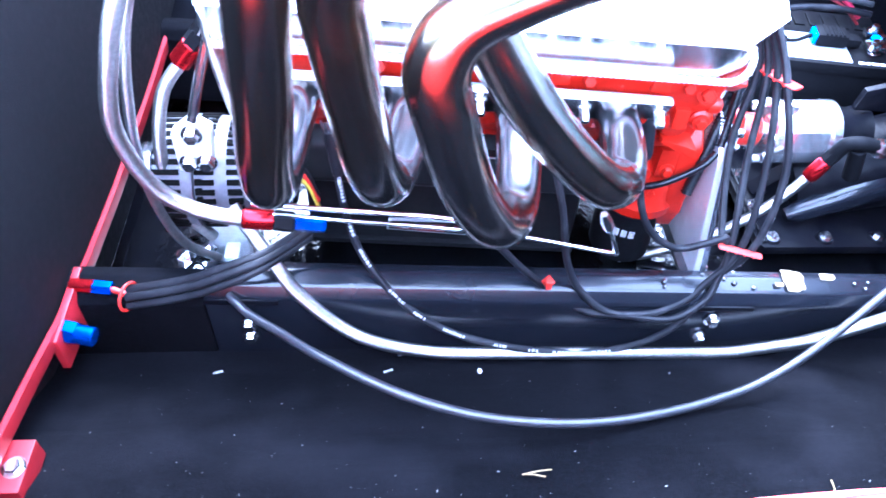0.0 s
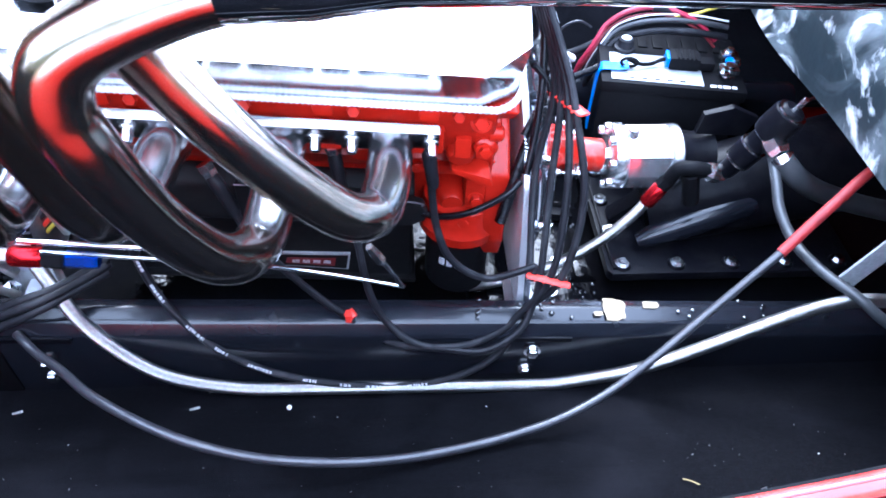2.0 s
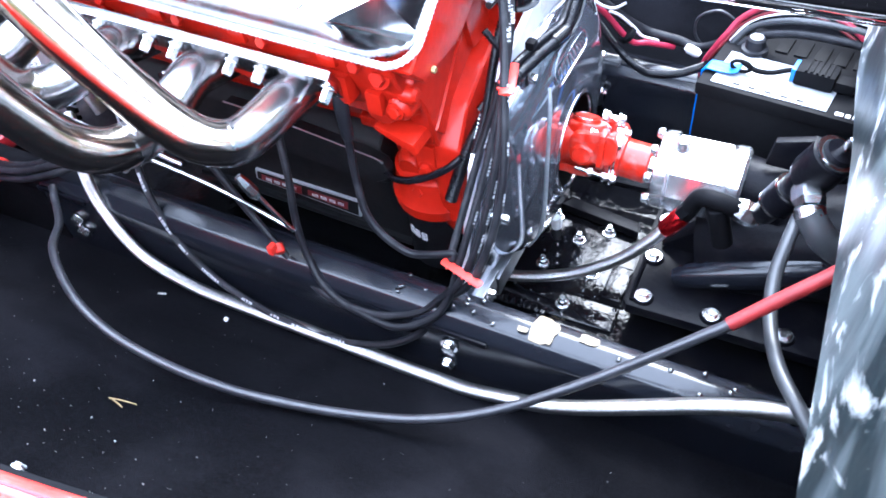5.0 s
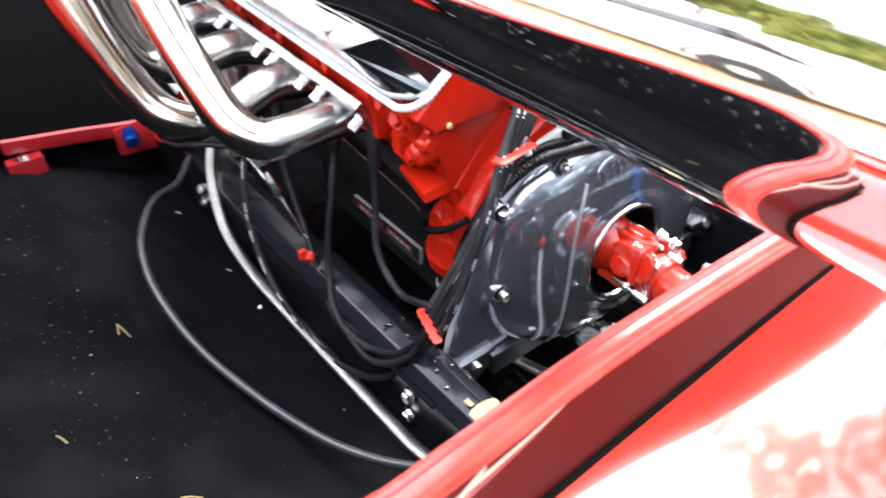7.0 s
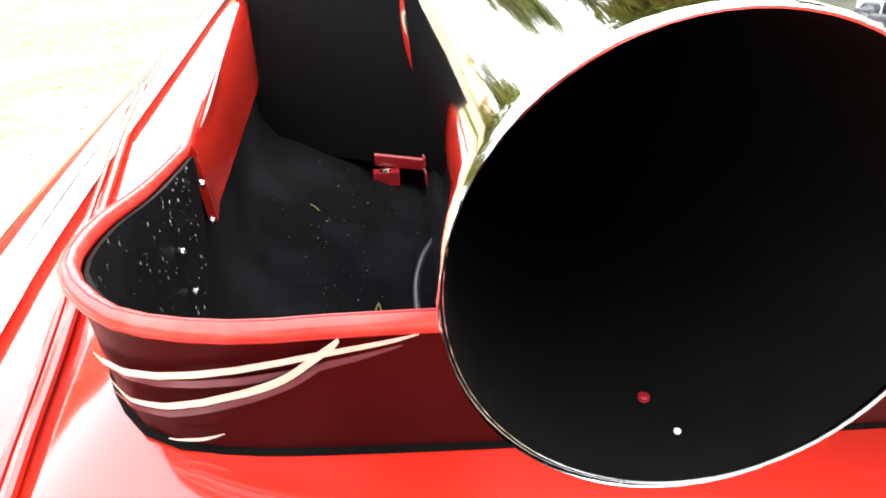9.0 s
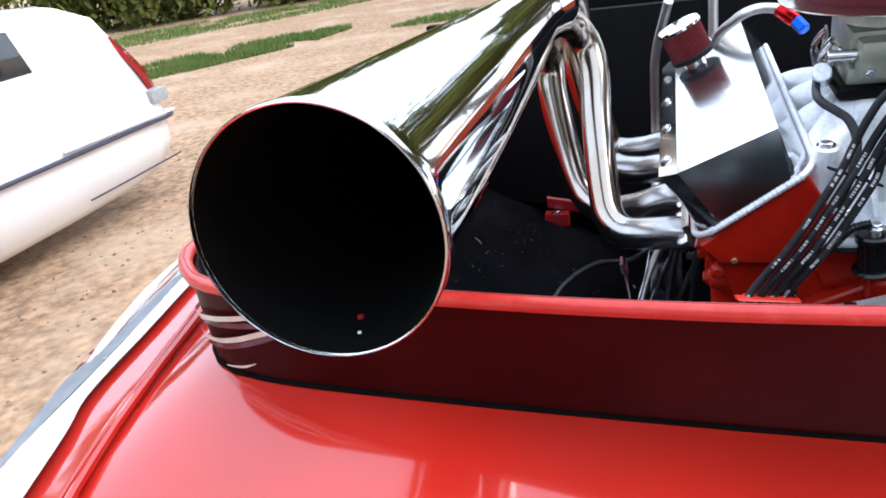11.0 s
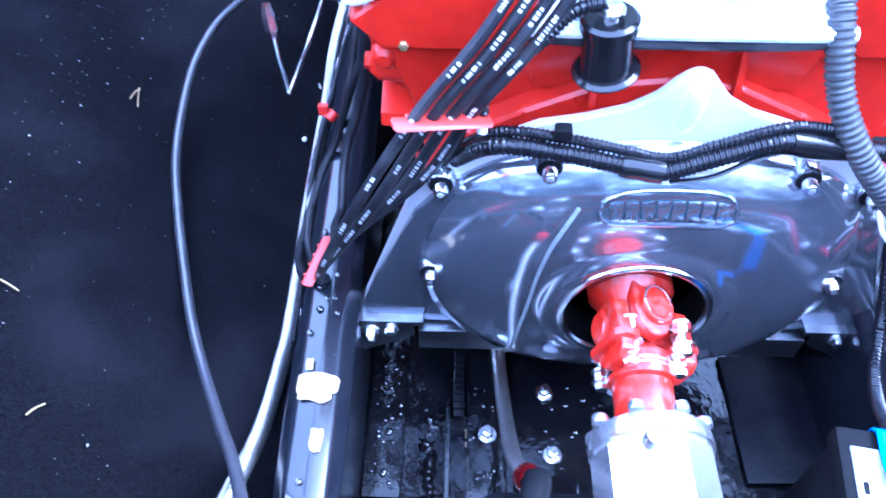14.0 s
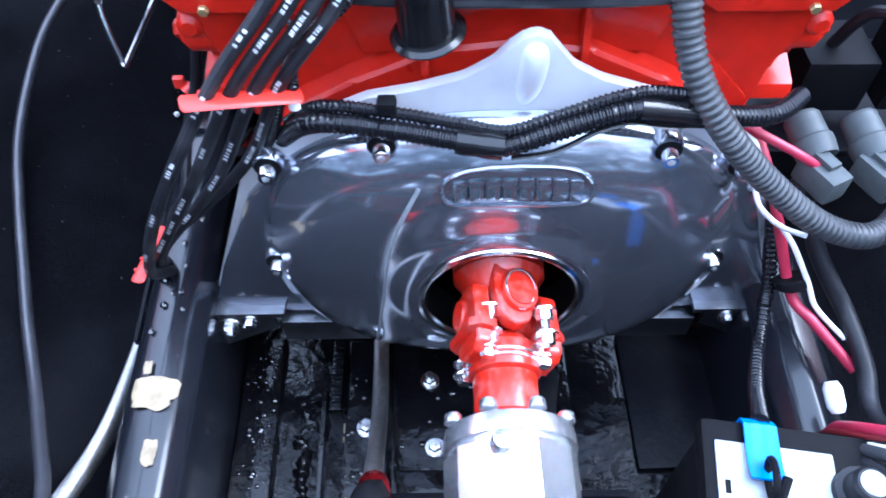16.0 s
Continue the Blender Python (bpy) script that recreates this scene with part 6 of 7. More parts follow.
for k in (5, 8):
    p, q = Vector(LOOMP[k]), Vector(LOOMP[k + 1])
    part("tape", turned(p, q, [(0, 0.0098), (0.2, 0.0106), (0.45, 0.0099), (0.7, 0.0107), (1, 0.0100)], 14), GLOSS_BLACK, loom, "shiny black tape")
part("loose_tape", tube([(0.026, 0.000, 0.160), (0.028, 0.030, 0.168), (0.026, 0.060, 0.186), (0.022, 0.085, 0.190), (0.018, 0.110, 0.182), (0.008, 0.150, 0.176)], 0.0030, 8, 6, squash=0.4), GLOSS_BLACK, loom)
part("clip", block((0.004, -0.096, 0.192), (0.016, -0.082, 0.202), 0.003), BLACK, loom)
hose("wire", [(-0.02, -0.150, 0.245), (0.0, -0.152, 0.222), (0.008, -0.153, 0.202)], 0.0045, LOOM, "thin black loom end with a white tip", "wire", ribs=(0.0036, 0.0008))
solo("wire_tip", rod((0.008, -0.153, 0.203), (0.0105, -0.1532, 0.194), 0.0042, 12), PRINT, "white wire end sticking out of the loom", "wire end")
hose("wire_loom", [(-0.030, -0.214, 0.112), (-0.045, -0.222, 0.098), (-0.070, -0.224, 0.080), (-0.10, -0.224, 0.064), (-0.130, -0.212, 0.048), (-0.150, -0.198, 0.040), (-0.17, -0.19, 0.038)], 0.0048, LOOM, "black wire sleeve from the bell to the side cover", "wire loom")
hose("wire_loom", [(-0.014, -0.070, 0.296), (-0.012, -0.092, 0.290), (-0.004, -0.115, 0.268), (-0.006, -0.145, 0.235), (-0.008, -0.165, 0.195), (-0.012, -0.180, 0.150), (-0.02, -0.2, 0.11)], 0.0058, LOOM, "thin corrugated loom from the oil sender", "wire loom", ribs=(0.004, 0.0009))
# thick corrugated hose on the starboard side
bilge_hose = hose("corrugated_hose", [(-0.20, 0.10, 0.36), (-0.11, 0.103, 0.335), (-0.04, 0.108, 0.285), (-0.006, 0.120, 0.228), (0.016, 0.150, 0.181), (0.026, 0.203, 0.127), (0.036, 0.258, 0.088), (0.030, 0.31, 0.072), (-0.02, 0.36, 0.070), (-0.09, 0.40, 0.07)], 0.0110, HOSE_GREY,
     "thick grey corrugated hose", "hose", ribs=(0.0058, 0.0014), sides=16)
part("cuff", turned((-0.058, 0.384, 0.070), (-0.094, 0.402, 0.070), [(0, 0.0130), (0.1, 0.0140), (0.9, 0.0140), (1, 0.0130)], 18), BLACK, bilge_hose, "black hose cuff")
hose("wire_loom", [(-0.03, 0.245, 0.060), (0.016, 0.249, 0.0), (0.045, 0.244, -0.025), (0.080, 0.232, -0.034), (0.125, 0.212, -0.015), (0.160, 0.196, 0.012), (0.176, 0.187, 0.028)], 0.0068, LOOM, "black corrugated loom to the battery", "wire loom", ribs=(0.005, 0.001))
for pts, mat, r, lab in (([(-0.06, 0.215, 0.115), (-0.025, 0.230, 0.085), (0.004, 0.243, 0.050), (0.041, 0.261, 0.0), (0.065, 0.278, -0.010), (0.102, 0.310, -0.030)], PINK_WIRE, 0.0048, "red sheathed wire"),
                         ([(-0.048, 0.200, 0.122), (-0.025, 0.244, 0.110), (-0.02, 0.27, 0.095)], PINK_WIRE, 0.0040, "red wire"),
                         ([(0.010, 0.238, 0.060), (0.024, 0.251, 0.047), (0.043, 0.268, 0.020), (0.056, 0.279, 0.0), (0.076, 0.306, -0.020)], WHITE_WIRE, 0.0024, "white wire"),
                         ([(-0.03, 0.262, 0.075), (0.014, 0.281, 0.030), (0.036, 0.296, 0.008), (0.059, 0.310, -0.010), (0.105, 0.313, -0.018), (0.149, 0.305, -0.020), (0.22, 0.29, 0.03)], RUBBER, 0.0080, "black battery cable")):
    hose("wire", pts, r, mat, lab + " beside the starboard stringer", "wire")
hose("wire", [(-0.015, 0.208, 0.100), (-0.007, 0.211, 0.090), (0.007, 0.215, 0.080), (0.020, 0.232, 0.070), (0.031, 0.251, 0.070)], 0.0022, WHITE_WIRE, "white wire in a short bow", "wire")
zipt = thing("cable_tie", (0.035, 0.262, 0.01), "black cable tie round the wires", "cable tie")
part("band", rod((0.032, 0.259, 0.014), (0.038, 0.262, 0.006), 0.0150, 16), BLACK, zipt)

hose("rubber_hose", [(-0.33, -0.092, 0.44), (-0.27, -0.096, 0.425), (-0.20, -0.108, 0.414), (-0.155, -0.108, 0.411), (-0.130, -0.094, 0.404), (-0.110, -0.084, 0.398), (-0.080, -0.080, 0.385), (-0.052, -0.084, 0.366), (-0.036, -0.092, 0.346), (-0.018, -0.110, 0.318)], 0.0056, RUBBER, "thin black vacuum hose by the carburettor")
fuel = hose("braided_hose", [(-0.62, -0.20, 0.30), (-0.57, -0.22, 0.42), (-0.50, -0.192, 0.473), (-0.50, -0.157, 0.489), (-0.50, -0.117, 0.484), (-0.49, -0.103, 0.471)], 0.0085, BRAID, "braided fuel hose arching to the carburettor", sides=14)
ring_fitting(fuel, (-0.50, -0.124, 0.487), (-0.487, -0.098, 0.466), 0.0120, RED_ANO, label="red hose end")
ring_fitting(fuel, (-0.488, -0.100, 0.468), (-0.47, -0.085, 0.452), 0.0105, BLUE_ANO, "nut", True)

# grey weatherproof connectors and relays on the starboard side
for x, y, z in ((-0.042, 0.268, 0.098), (-0.045, 0.320, 0.095)):
    con = thing("connector", (x, y, z), "grey plastic weatherproof connector with a latch", "connector", "connectors")
    part("shell", turned((x - 0.030, y - 0.006, z + 0.010), (x + 0.008, y + 0.004, z - 0.004), [(0, 0.013), (0.08, 0.0155), (0.55, 0.0160), (0.6, 0.0180), (0.75, 0.0180), (1, 0.0165)], 22), CONNECTOR, con)
    part("plug", block((x + 0.004, y - 0.009, z - 0.022), (x + 0.044, y + 0.015, z + 0.004), 0.005, Matrix.Rotation(radians(26), 4, "Z")), CONNECTOR, con)
    part("latch", block((x + 0.008, y - 0.003, z + 0.002), (x + 0.030, y + 0.009, z + 0.009), 0.002, Matrix.Rotation(radians(26), 4, "Z")), CONNECTOR, con)
relay = thing("relay_box", (-0.16, 0.36, 0.03), "black relay box with cables", "relay")
part("box", block((-0.22, 0.30, 0.04), (-0.15, 0.37, 0.10), 0.006), BLACK, relay)
part("box", block((-0.20, 0.38, 0.05), (-0.14, 0.44, 0.12), 0.006), BLACK, relay)
part("pigtail", tube([(-0.18, 0.33, 0.10), (-0.16, 0.34, 0.15), (-0.13, 0.37, 0.15), (-0.11, 0.40, 0.11)], 0.006, 10), RUBBER, relay)
part("shelf", block((-0.30, 0.27, 0.005), (-0.12, 0.50, 0.015), 0.003), CAST_BLACK, relay)
part("shelf_leg", block((-0.30, 0.27, -0.15), (-0.28, 0.30, 0.008), 0.003), CAST_BLACK, relay)

# battery with its blue strap
B_TURN = Matrix.Translation((0.178, 0.142, 0)) @ Matrix.Rotation(radians(-9), 4, "Z") @ Matrix.Translation((-0.178, -0.142, 0))
TIP[:] = [B_TURN]
battery = thing("battery", (0.29, 0.24, -0.19), "black boat battery with a blue carrying strap", "battery")
part("case", block((0.172, 0.146, -0.19), (0.415, 0.315, 0.008), 0.006), BLACK, battery)
part("lid", block((0.168, 0.142, 0.004), (0.419, 0.319, 0.026), 0.006), BLACK, battery)
part("label", block((0.186, 0.151, 0.0255), (0.345, 0.236, 0.0275), 0.002), LIGHT_GREY, battery, "pale label")
for k in range(5):
    part("printed_bar", block((0.216 + 0.022 * k, 0.156, 0.0272), (0.226 + 0.022 * k, 0.160, 0.0280), 0.0), BLACK, battery)
strap_rows = []
for x, z in ((0.1655, -0.10), (0.1655, 0.0), (0.1665, 0.024), (0.172, 0.0295), (0.19, 0.0305), (0.205, 0.0315), (0.216, 0.035)):
    strap_rows.append([(x, 0.172 + 0.0035 * k, z + 0.0006 * math.sin(k * 2.1 + x * 90)) for k in range(8)])
part("strap", sheet(strap_rows, 0.002), BLUE, battery, "blue webbing strap")
part("strap_loop", sweep(bmesh.new(), [Vector((0.216 + 0.014 * math.sin(a), 0.185, 0.040 + 0.008 * math.cos(a))) for a in (2 * math.pi * k / 20 for k in range(21))], 0.0028, 8, caps=False), BLACK, battery)
part("terminal_cap", turned((0.214, 0.250, 0.024), (0.214, 0.250, 0.050), [(0, 0.020), (0.35, 0.019), (0.4, 0.0145), (0.9, 0.0135), (1, 0.011)], 20), RUBBER, battery, "black round terminal cap")
part("cap_top", rod((0.214, 0.250, 0.0495), (0.214, 0.250, 0.0515), 0.0095, 16), LIGHT_GREY, battery)
for k in range(6):
    part("lid_rib", block((0.240 + 0.027 * k, 0.262, 0.0255), (0.258 + 0.027 * k, 0.305, 0.0290), 0.002), BLACK, battery)
for x, w in ((0.356, 0.010), (0.369, 0.006), (0.378, 0.012), (0.393, 0.008)):
    part("printed_bar", block((x, 0.150, 0.0262), (x + w, 0.157, 0.0272), 0.0), PRINT, battery)
part("post", turned((0.392, 0.195, 0.024), (0.392, 0.195, 0.047), [(0, 0.014), (0.3, 0.011), (1, 0.009)], 16), ZINC, battery)
part("clamp", block((0.372, 0.183, 0.029), (0.408, 0.208, 0.042), 0.005), ZINC, battery, "bright terminal clamp")
for dx, dy in ((-0.012, -0.016), (0.012, 0.016)):
    hexbolt(battery, (0.392 + dx, 0.195 + dy, 0.040), (0, 0, 1), 0.0065, 0.009)
part("clamp", block((0.380, 0.226, 0.032), (0.412, 0.246, 0.046), 0.005), STEEL_DULL, battery, "second terminal clamp")
hexbolt(battery, (0.396, 0.236, 0.046), (0, 0, 1), 0.0070, 0.008)
part("blue_washer", rod((0.394, 0.213, 0.040), (0.394, 0.213, 0.046), 0.0085, 14), BLUE, battery, "blue plastic washer")
switch = thing("fuse_block", (0.33, 0.21, 0.027), "black ribbed fuse holder with a short lead on the battery", "fuse holder")
body = part("body", block((0.286, 0.190, 0.028), (0.340, 0.226, 0.052), 0.007), BLACK, switch)
part("tongue", block((0.338, 0.196, 0.028), (0.366, 0.220, 0.044), 0.005), BLACK, switch)
for k in range(5):
    part("rib", block((0.298 + 0.0075 * k, 0.192, 0.0505), (0.302 + 0.0075 * k, 0.224, 0.0535), 0.001), BLACK, body)
part("blue_band", block((0.281, 0.194, 0.030), (0.288, 0.222, 0.049), 0.002), BLUE, switch, "blue end band")
part("short_lead", tube([(0.214, 0.196, 0.040), (0.235, 0.190, 0.036), (0.255, 0.196, 0.034), (0.275, 0.206, 0.038), (0.288, 0.208, 0.040)], 0.0036, 8), BLACK, switch)
TIP.clear()
RED_RUN = [(0.391, 0.235, 0.049), (0.352, 0.250, 0.079), (0.293, 0.270, 0.094), (0.239, 0.280, 0.083), (0.202, 0.280, 0.057), (0.186, 0.270, 0.035), (0.172, 0.264, 0.010), (0.160, 0.268, -0.020), (0.156, 0.275, -0.060)]
GREY_RUN = [(0.409, 0.240, 0.073), (0.346, 0.250, 0.079), (0.273, 0.260, 0.074), (0.220, 0.270, 0.050), (0.194, 0.260, 0.020), (0.181, 0.266, -0.017), (0.170, 0.270, -0.060)]
for run, up, m, r, tone in ((RED_RUN, 0.0, PINK_WIRE, 0.0046, "red"), (RED_RUN, -0.010, LABEL_RED, 0.0026, "thin dark red"), (GREY_RUN, 0.0, HOSE_GREY, 0.0050, "dark grey"), (GREY_RUN, -0.016, RUBBER, 0.0062, "black"), (GREY_RUN, 0.009, WHITE_WIRE, 0.0016, "thin white")):
    hose("wire", [(x, y + up * 0.5, z + up) for x, y, z in run], r, m, tone + " battery cable arching over the battery", "wire", "battery cables")
tape = thing("tape_wrap", (0.30, 0.27, 0.08), "black tape wound round the battery cables", "tape")
part("wrap", tube([(0.315, 0.266, 0.088), (0.296, 0.269, 0.092), (0.276, 0.273, 0.092)], 0.0066, 12), RUBBER, tape)
hose("wire", [(0.188, 0.330, 0.021), (0.161, 0.330, 0.034), (0.132, 0.330, 0.019), (0.129, 0.330, -0.010), (0.145, 0.330, -0.035)], 0.0022, GREYCABLE, "thin grey wire in a loop", "wire")
joint = thing("wire_joint", (0.137, 0.27, -0.01), "white wire joint beside the battery", "wire joint")
part("sleeve", turned((0.128, 0.268, 0.000), (0.150, 0.272, -0.012), [(0, 0.005), (0.2, 0.0075), (0.8, 0.0075), (1, 0.005)], 12), WHITE_WIRE, joint)
hose("wire", [(0.330, 0.300, 0.060), (0.368, 0.300, 0.066), (0.394, 0.300, 0.075), (0.46, 0.300, 0.096)], 0.0026, YELLOW, "thin yellow wire by the battery", "wire")

# bent hard line with its fitting below the header
rodline = thing("hard_line", (-0.185, -0.357, 0.073), "bent silver tube in a V below the header", "fuel line")
part("line", tube([(-0.60, -0.330, 0.115), (-0.50, -0.332, 0.105), (-0.40, -0.336, 0.098), (-0.30, -0.342, 0.088), (-0.196, -0.355, 0.0745), (-0.1855, -0.357, 0.0735), (-0.188, -0.359, 0.080), (-0.200, -0.366, 0.112), (-0.212, -0.370, 0.138)], 0.0028, 10, 8), POLISHED, rodline)
part("fitting", turned((-0.208, -0.369, 0.128), (-0.222, -0.374, 0.160), [(0, 0.004), (0.2, 0.007), (0.6, 0.007), (1, 0.0045)], 6), ZINC, rodline, smooth=False)
hose("hard_line", [(-0.62, -0.322, 0.125), (-0.52, -0.326, 0.118), (-0.42, -0.330, 0.112), (-0.36, -0.333, 0.104)], 0.0034, POLISHED, "straight silver tube below the header", "fuel line")
# white hose at the front of the engine with its red and blue ends
WH = [(-0.64, -0.30, 0.50), (-0.695, -0.325, 0.40), (-0.722, -0.330, 0.331), (-0.742, -0.330, 0.242), (-0.722, -0.330, 0.162), (-0.683, -0.330, 0.124), (-0.632, -0.330, 0.108), (-0.60, -0.330, 0.106)]
wh = hose("braided_hose", WH, 0.0092, BRAID, "bright braided hose sweeping down to red and blue fittings", sides=16)
ring_fitting(wh, (-0.632, -0.330, 0.109), (-0.595, -0.330, 0.1055), 0.0125, RED_ANO, label="red collar")
ring_fitting(wh, (-0.597, -0.330, 0.106), (-0.572, -0.330, 0.102), 0.0130, BLACK, "nut", True)
ring_fitting(wh, (-0.574, -0.330, 0.102), (-0.535, -0.330, 0.098), 0.0105, BLUE_ANO, "nut", True, "blue nut")
hose("braided_hose", [(-0.69, -0.205, 0.245), (-0.725, -0.215, 0.20), (-0.742, -0.23, 0.12), (-0.735, -0.24, 0.04), (-0.70, -0.24, -0.02)], 0.008, BRAID, "braided hose beside the alternator", sides=14)
hose("braided_hose", [(-0.655, -0.27, 0.46), (-0.708, -0.285, 0.36), (-0.735, -0.29, 0.25), (-0.745, -0.29, 0.13), (-0.73, -0.28, 0.02), (-0.69, -0.27, -0.03)], 0.006, BRAID, "thin braided hose hanging by the bulkhead", sides=12)
hose("braided_hose", [(-0.645, -0.22, 0.50), (-0.655, -0.22, 0.38), (-0.648, -0.235, 0.26), (-0.625, -0.25, 0.16), (-0.60, -0.25, 0.07)], 0.009, BRAID, "bright braided hose rising in front of the engine", sides=14)
ring = thing("hose_end", (-0.68, -0.20, 0.25), "red and chrome hose end at the water pump", "hose fitting")
part("collar", rod((-0.700, -0.205, 0.236), (-0.680, -0.202, 0.258), 0.0135), RED_ANO, ring)
part("nut", turned((-0.682, -0.202, 0.256), (-0.668, -0.200, 0.272), [(0, 0.014), (1, 0.014)], 6), BLACK, ring, smooth=False)
part("elbow", tube([(-0.672, -0.20, 0.268), (-0.660, -0.20, 0.285), (-0.645, -0.20, 0.285)], 0.012), CHROME, ring)

# alternator
alt = thing("alternator", (-0.69, -0.20, -0.02), "finned silver alternator on its bracket", "alternator")
a0, a1 = Vector((-0.765, -0.185, 0.055)), Vector((-0.640, -0.185, 0.050))
part("case", turned(a0, a1, [(0, 0.056), (0.06, 0.072), (0.45, 0.075), (0.46, 0.069), (0.54, 0.069), (0.55, 0.075), (0.94, 0.072), (1, 0.056)], 40), ALT_GREY, alt)
# Near-black bars on the case: shade of its open slots, put in as colour.
for k in range(36):
    a = 2 * math.pi * k / 36
    for x0, x1 in ((-0.755, -0.722), (-0.704, -0.680), (-0.664, -0.646)):
        c = Vector(((x0 + x1) / 2, a0.y + 0.0725 * math.cos(a), 0.0525 + 0.0725 * math.sin(a)))
        part("slot", block(c - Vector(((x1 - x0) / 2, 0.0034, 0.0036)), c + Vector(((x1 - x0) / 2, 0.0034, 0.0036)), 0.0, Matrix.Rotation(a, 4, "X"), segments=1), SOOT_AND_SHADE, alt)
lump = bmesh.new()
bmesh.ops.create_icosphere(lump, subdivisions=3, radius=0.026)
for v in lump.verts:
    v.co = Vector((-0.720, -0.255, -0.045)) + v.co * (1 + 0.5 * noise.noise(v.co * 60) + 0.25 * noise.noise(v.co * 150))
part("mount_casting", lump, POLISHED, alt, "rough bright mount casting", smooth=False)
part("mount_casting", block((-0.685, -0.27, -0.055), (-0.665, -0.24, -0.030), 0.004), CASTALU, alt)
part("bracket", slab([(-0.715, 0.115), (-0.675, 0.115), (-0.668, 0.175), (-0.690, 0.19), (-0.715, 0.17)], "y", -0.255, -0.235, 0.003), CASTALU, alt)
part("bracket", slab([(-0.72, -0.09), (-0.66, -0.09), (-0.66, 0.0), (-0.70, 0.01)], "y", -0.225, -0.205, 0.003), CASTALU, alt)
for x, z in ((-0.690, 0.172), (-0.700, 0.130), (-0.680, 0.130)):
    hexbolt(alt, (x, -0.256, z), (0, -1, 0), 0.009, 0.010)
part("adjuster", tube([(-0.69, -0.25, 0.18), (-0.675, -0.24, 0.23), (-0.655, -0.225, 0.29)], 0.006, 10), ZINC, alt)
part("pulley", turned((-0.785, -0.185, 0.055), (-0.757, -0.185, 0.055), [(0, 0.035), (0.2, 0.036), (0.5, 0.026), (0.8, 0.036), (1, 0.035)], 28), ZINC, alt)
for m, dz in ((RED_PLASTIC, 0.0), (YELLOW, -0.012), (RUBBER, 0.012)):
    hose("wire", [(-0.64, -0.23, 0.06 + dz), (-0.60, -0.24, 0.10 + dz), (-0.57, -0.235, 0.09 + dz), (-0.555, -0.23, 0.04 + dz)], 0.003, m, "thin alternator wire looping down", "wire", "alternator wires")
pulley = thing("crank_pulley", (-0.64, 0, -0.08), "black crank pulley at the front of the engine", "pulley")
part("wheel", turned((-0.68, 0.003, -0.01), (-0.60, 0.003, -0.01), [(0, 0.08), (0.3, 0.085), (0.5, 0.07), (0.7, 0.085), (1, 0.08)], 36), CAST_BLACK, pulley)
part("timing_cover", block((-0.63, -0.12, -0.08), (-0.60, 0.12, 0.22), 0.01), CHROME, pulley)
# black hose bundle and its fittings at the bulkhead
for k, (dy, dz) in enumerate(((0, 0), (0.012, 0.004), (0.004, 0.012), (0.014, 0.016))):
    hose("rubber_hose", [(-0.795, -0.345 + dy, -0.036 + dz), (-0.745, -0.346 + dy, -0.024 + dz), (-0.70, -0.346 + dy, -0.010 + dz), (-0.65, -0.340 + dy, 0.009 + dz), (-0.612, -0.322 + dy, 0.018 + dz * 0.6), (-0.565, -0.27 + dy, 0.012 + dz * 0.6)], 0.0056, RUBBER, "black hose in a bundle by the bulkhead", "hose", "bundled hoses")
tie = thing("cable_tie", (-0.795, -0.325, -0.035), "orange-red tie round the hose bundle", "cable tie")
part("band", sweep(bmesh.new(), [Vector((-0.794 + 0.006 * math.cos(a), -0.338 + 0.017 * math.cos(a), -0.026 + 0.019 * math.sin(a))) for a in (2 * math.pi * k / 24 for k in range(25))], 0.0022, 8, caps=False), RED_PLASTIC, tie)
nip = thing("bulkhead_fitting", (-0.84, -0.314, -0.045), "red and blue hose fitting on the bulkhead bracket", "hose fitting")
part("stub", rod((-0.866, -0.326, -0.016), (-0.836, -0.328, -0.018), 0.009), RED_ANO, nip)
part("nut", turned((-0.838, -0.328, -0.018), (-0.814, -0.330, -0.020), [(0, 0.0095), (1, 0.0095)], 6), BLUE_ANO, nip, smooth=False)
part("hose_tail", rod((-0.816, -0.330, -0.020), (-0.790, -0.338, -0.026), 0.0040), RED_PLASTIC, nip)
cap = thing("blue_plug_fitting", (-0.845, -0.39, -0.04), "blue anodised cap on the bulkhead bracket", "hose fitting")
part("nut", turned((-0.866, -0.386, -0.030), (-0.846, -0.390, -0.033), [(0, 0.015), (1, 0.015)], 6), BLUE_ANO, cap, smooth=False)
part("cap", rod((-0.848, -0.390, -0.033), (-0.824, -0.394, -0.036), 0.0125), BLUE_ANO, cap)

# crumbs, straw and drops on the carpet
crumbs = bmesh.new()
for k in range(430):
    x, y = random.uniform(-0.84, 0.36), -random.uniform(0.38, 0.79)
    if random.random() < 0.35:
        y = -random.uniform(0.60, 0.70)
    z = bay_floor(y) + 0.0022
    r = random.choice((0.0004, 0.0005, 0.0005, 0.0006, 0.0006, 0.0008, 0.001, 0.0016))
    q = Euler((random.random() * 6, random.random() * 6, random.random() * 6)).to_matrix()
    vs = [crumbs.verts.new(Vector((x, y, z)) + q @ (Vector(o) * r)) for o in ((1, 0, 0), (-1, 0.3, 0), (0, 1, 0.2), (0.1, -0.9, 0.4), (0, 0.1, 0.8))]
    for f in ((0, 2, 4), (2, 1, 4), (1, 3, 4), (3, 0, 4)):
        crumbs.faces.new([vs[i] for i in f])
solo("crumbs", crumbs, SPECK, "pale crumbs scattered over the carpet", "debris", kind="stuff", smooth=False)
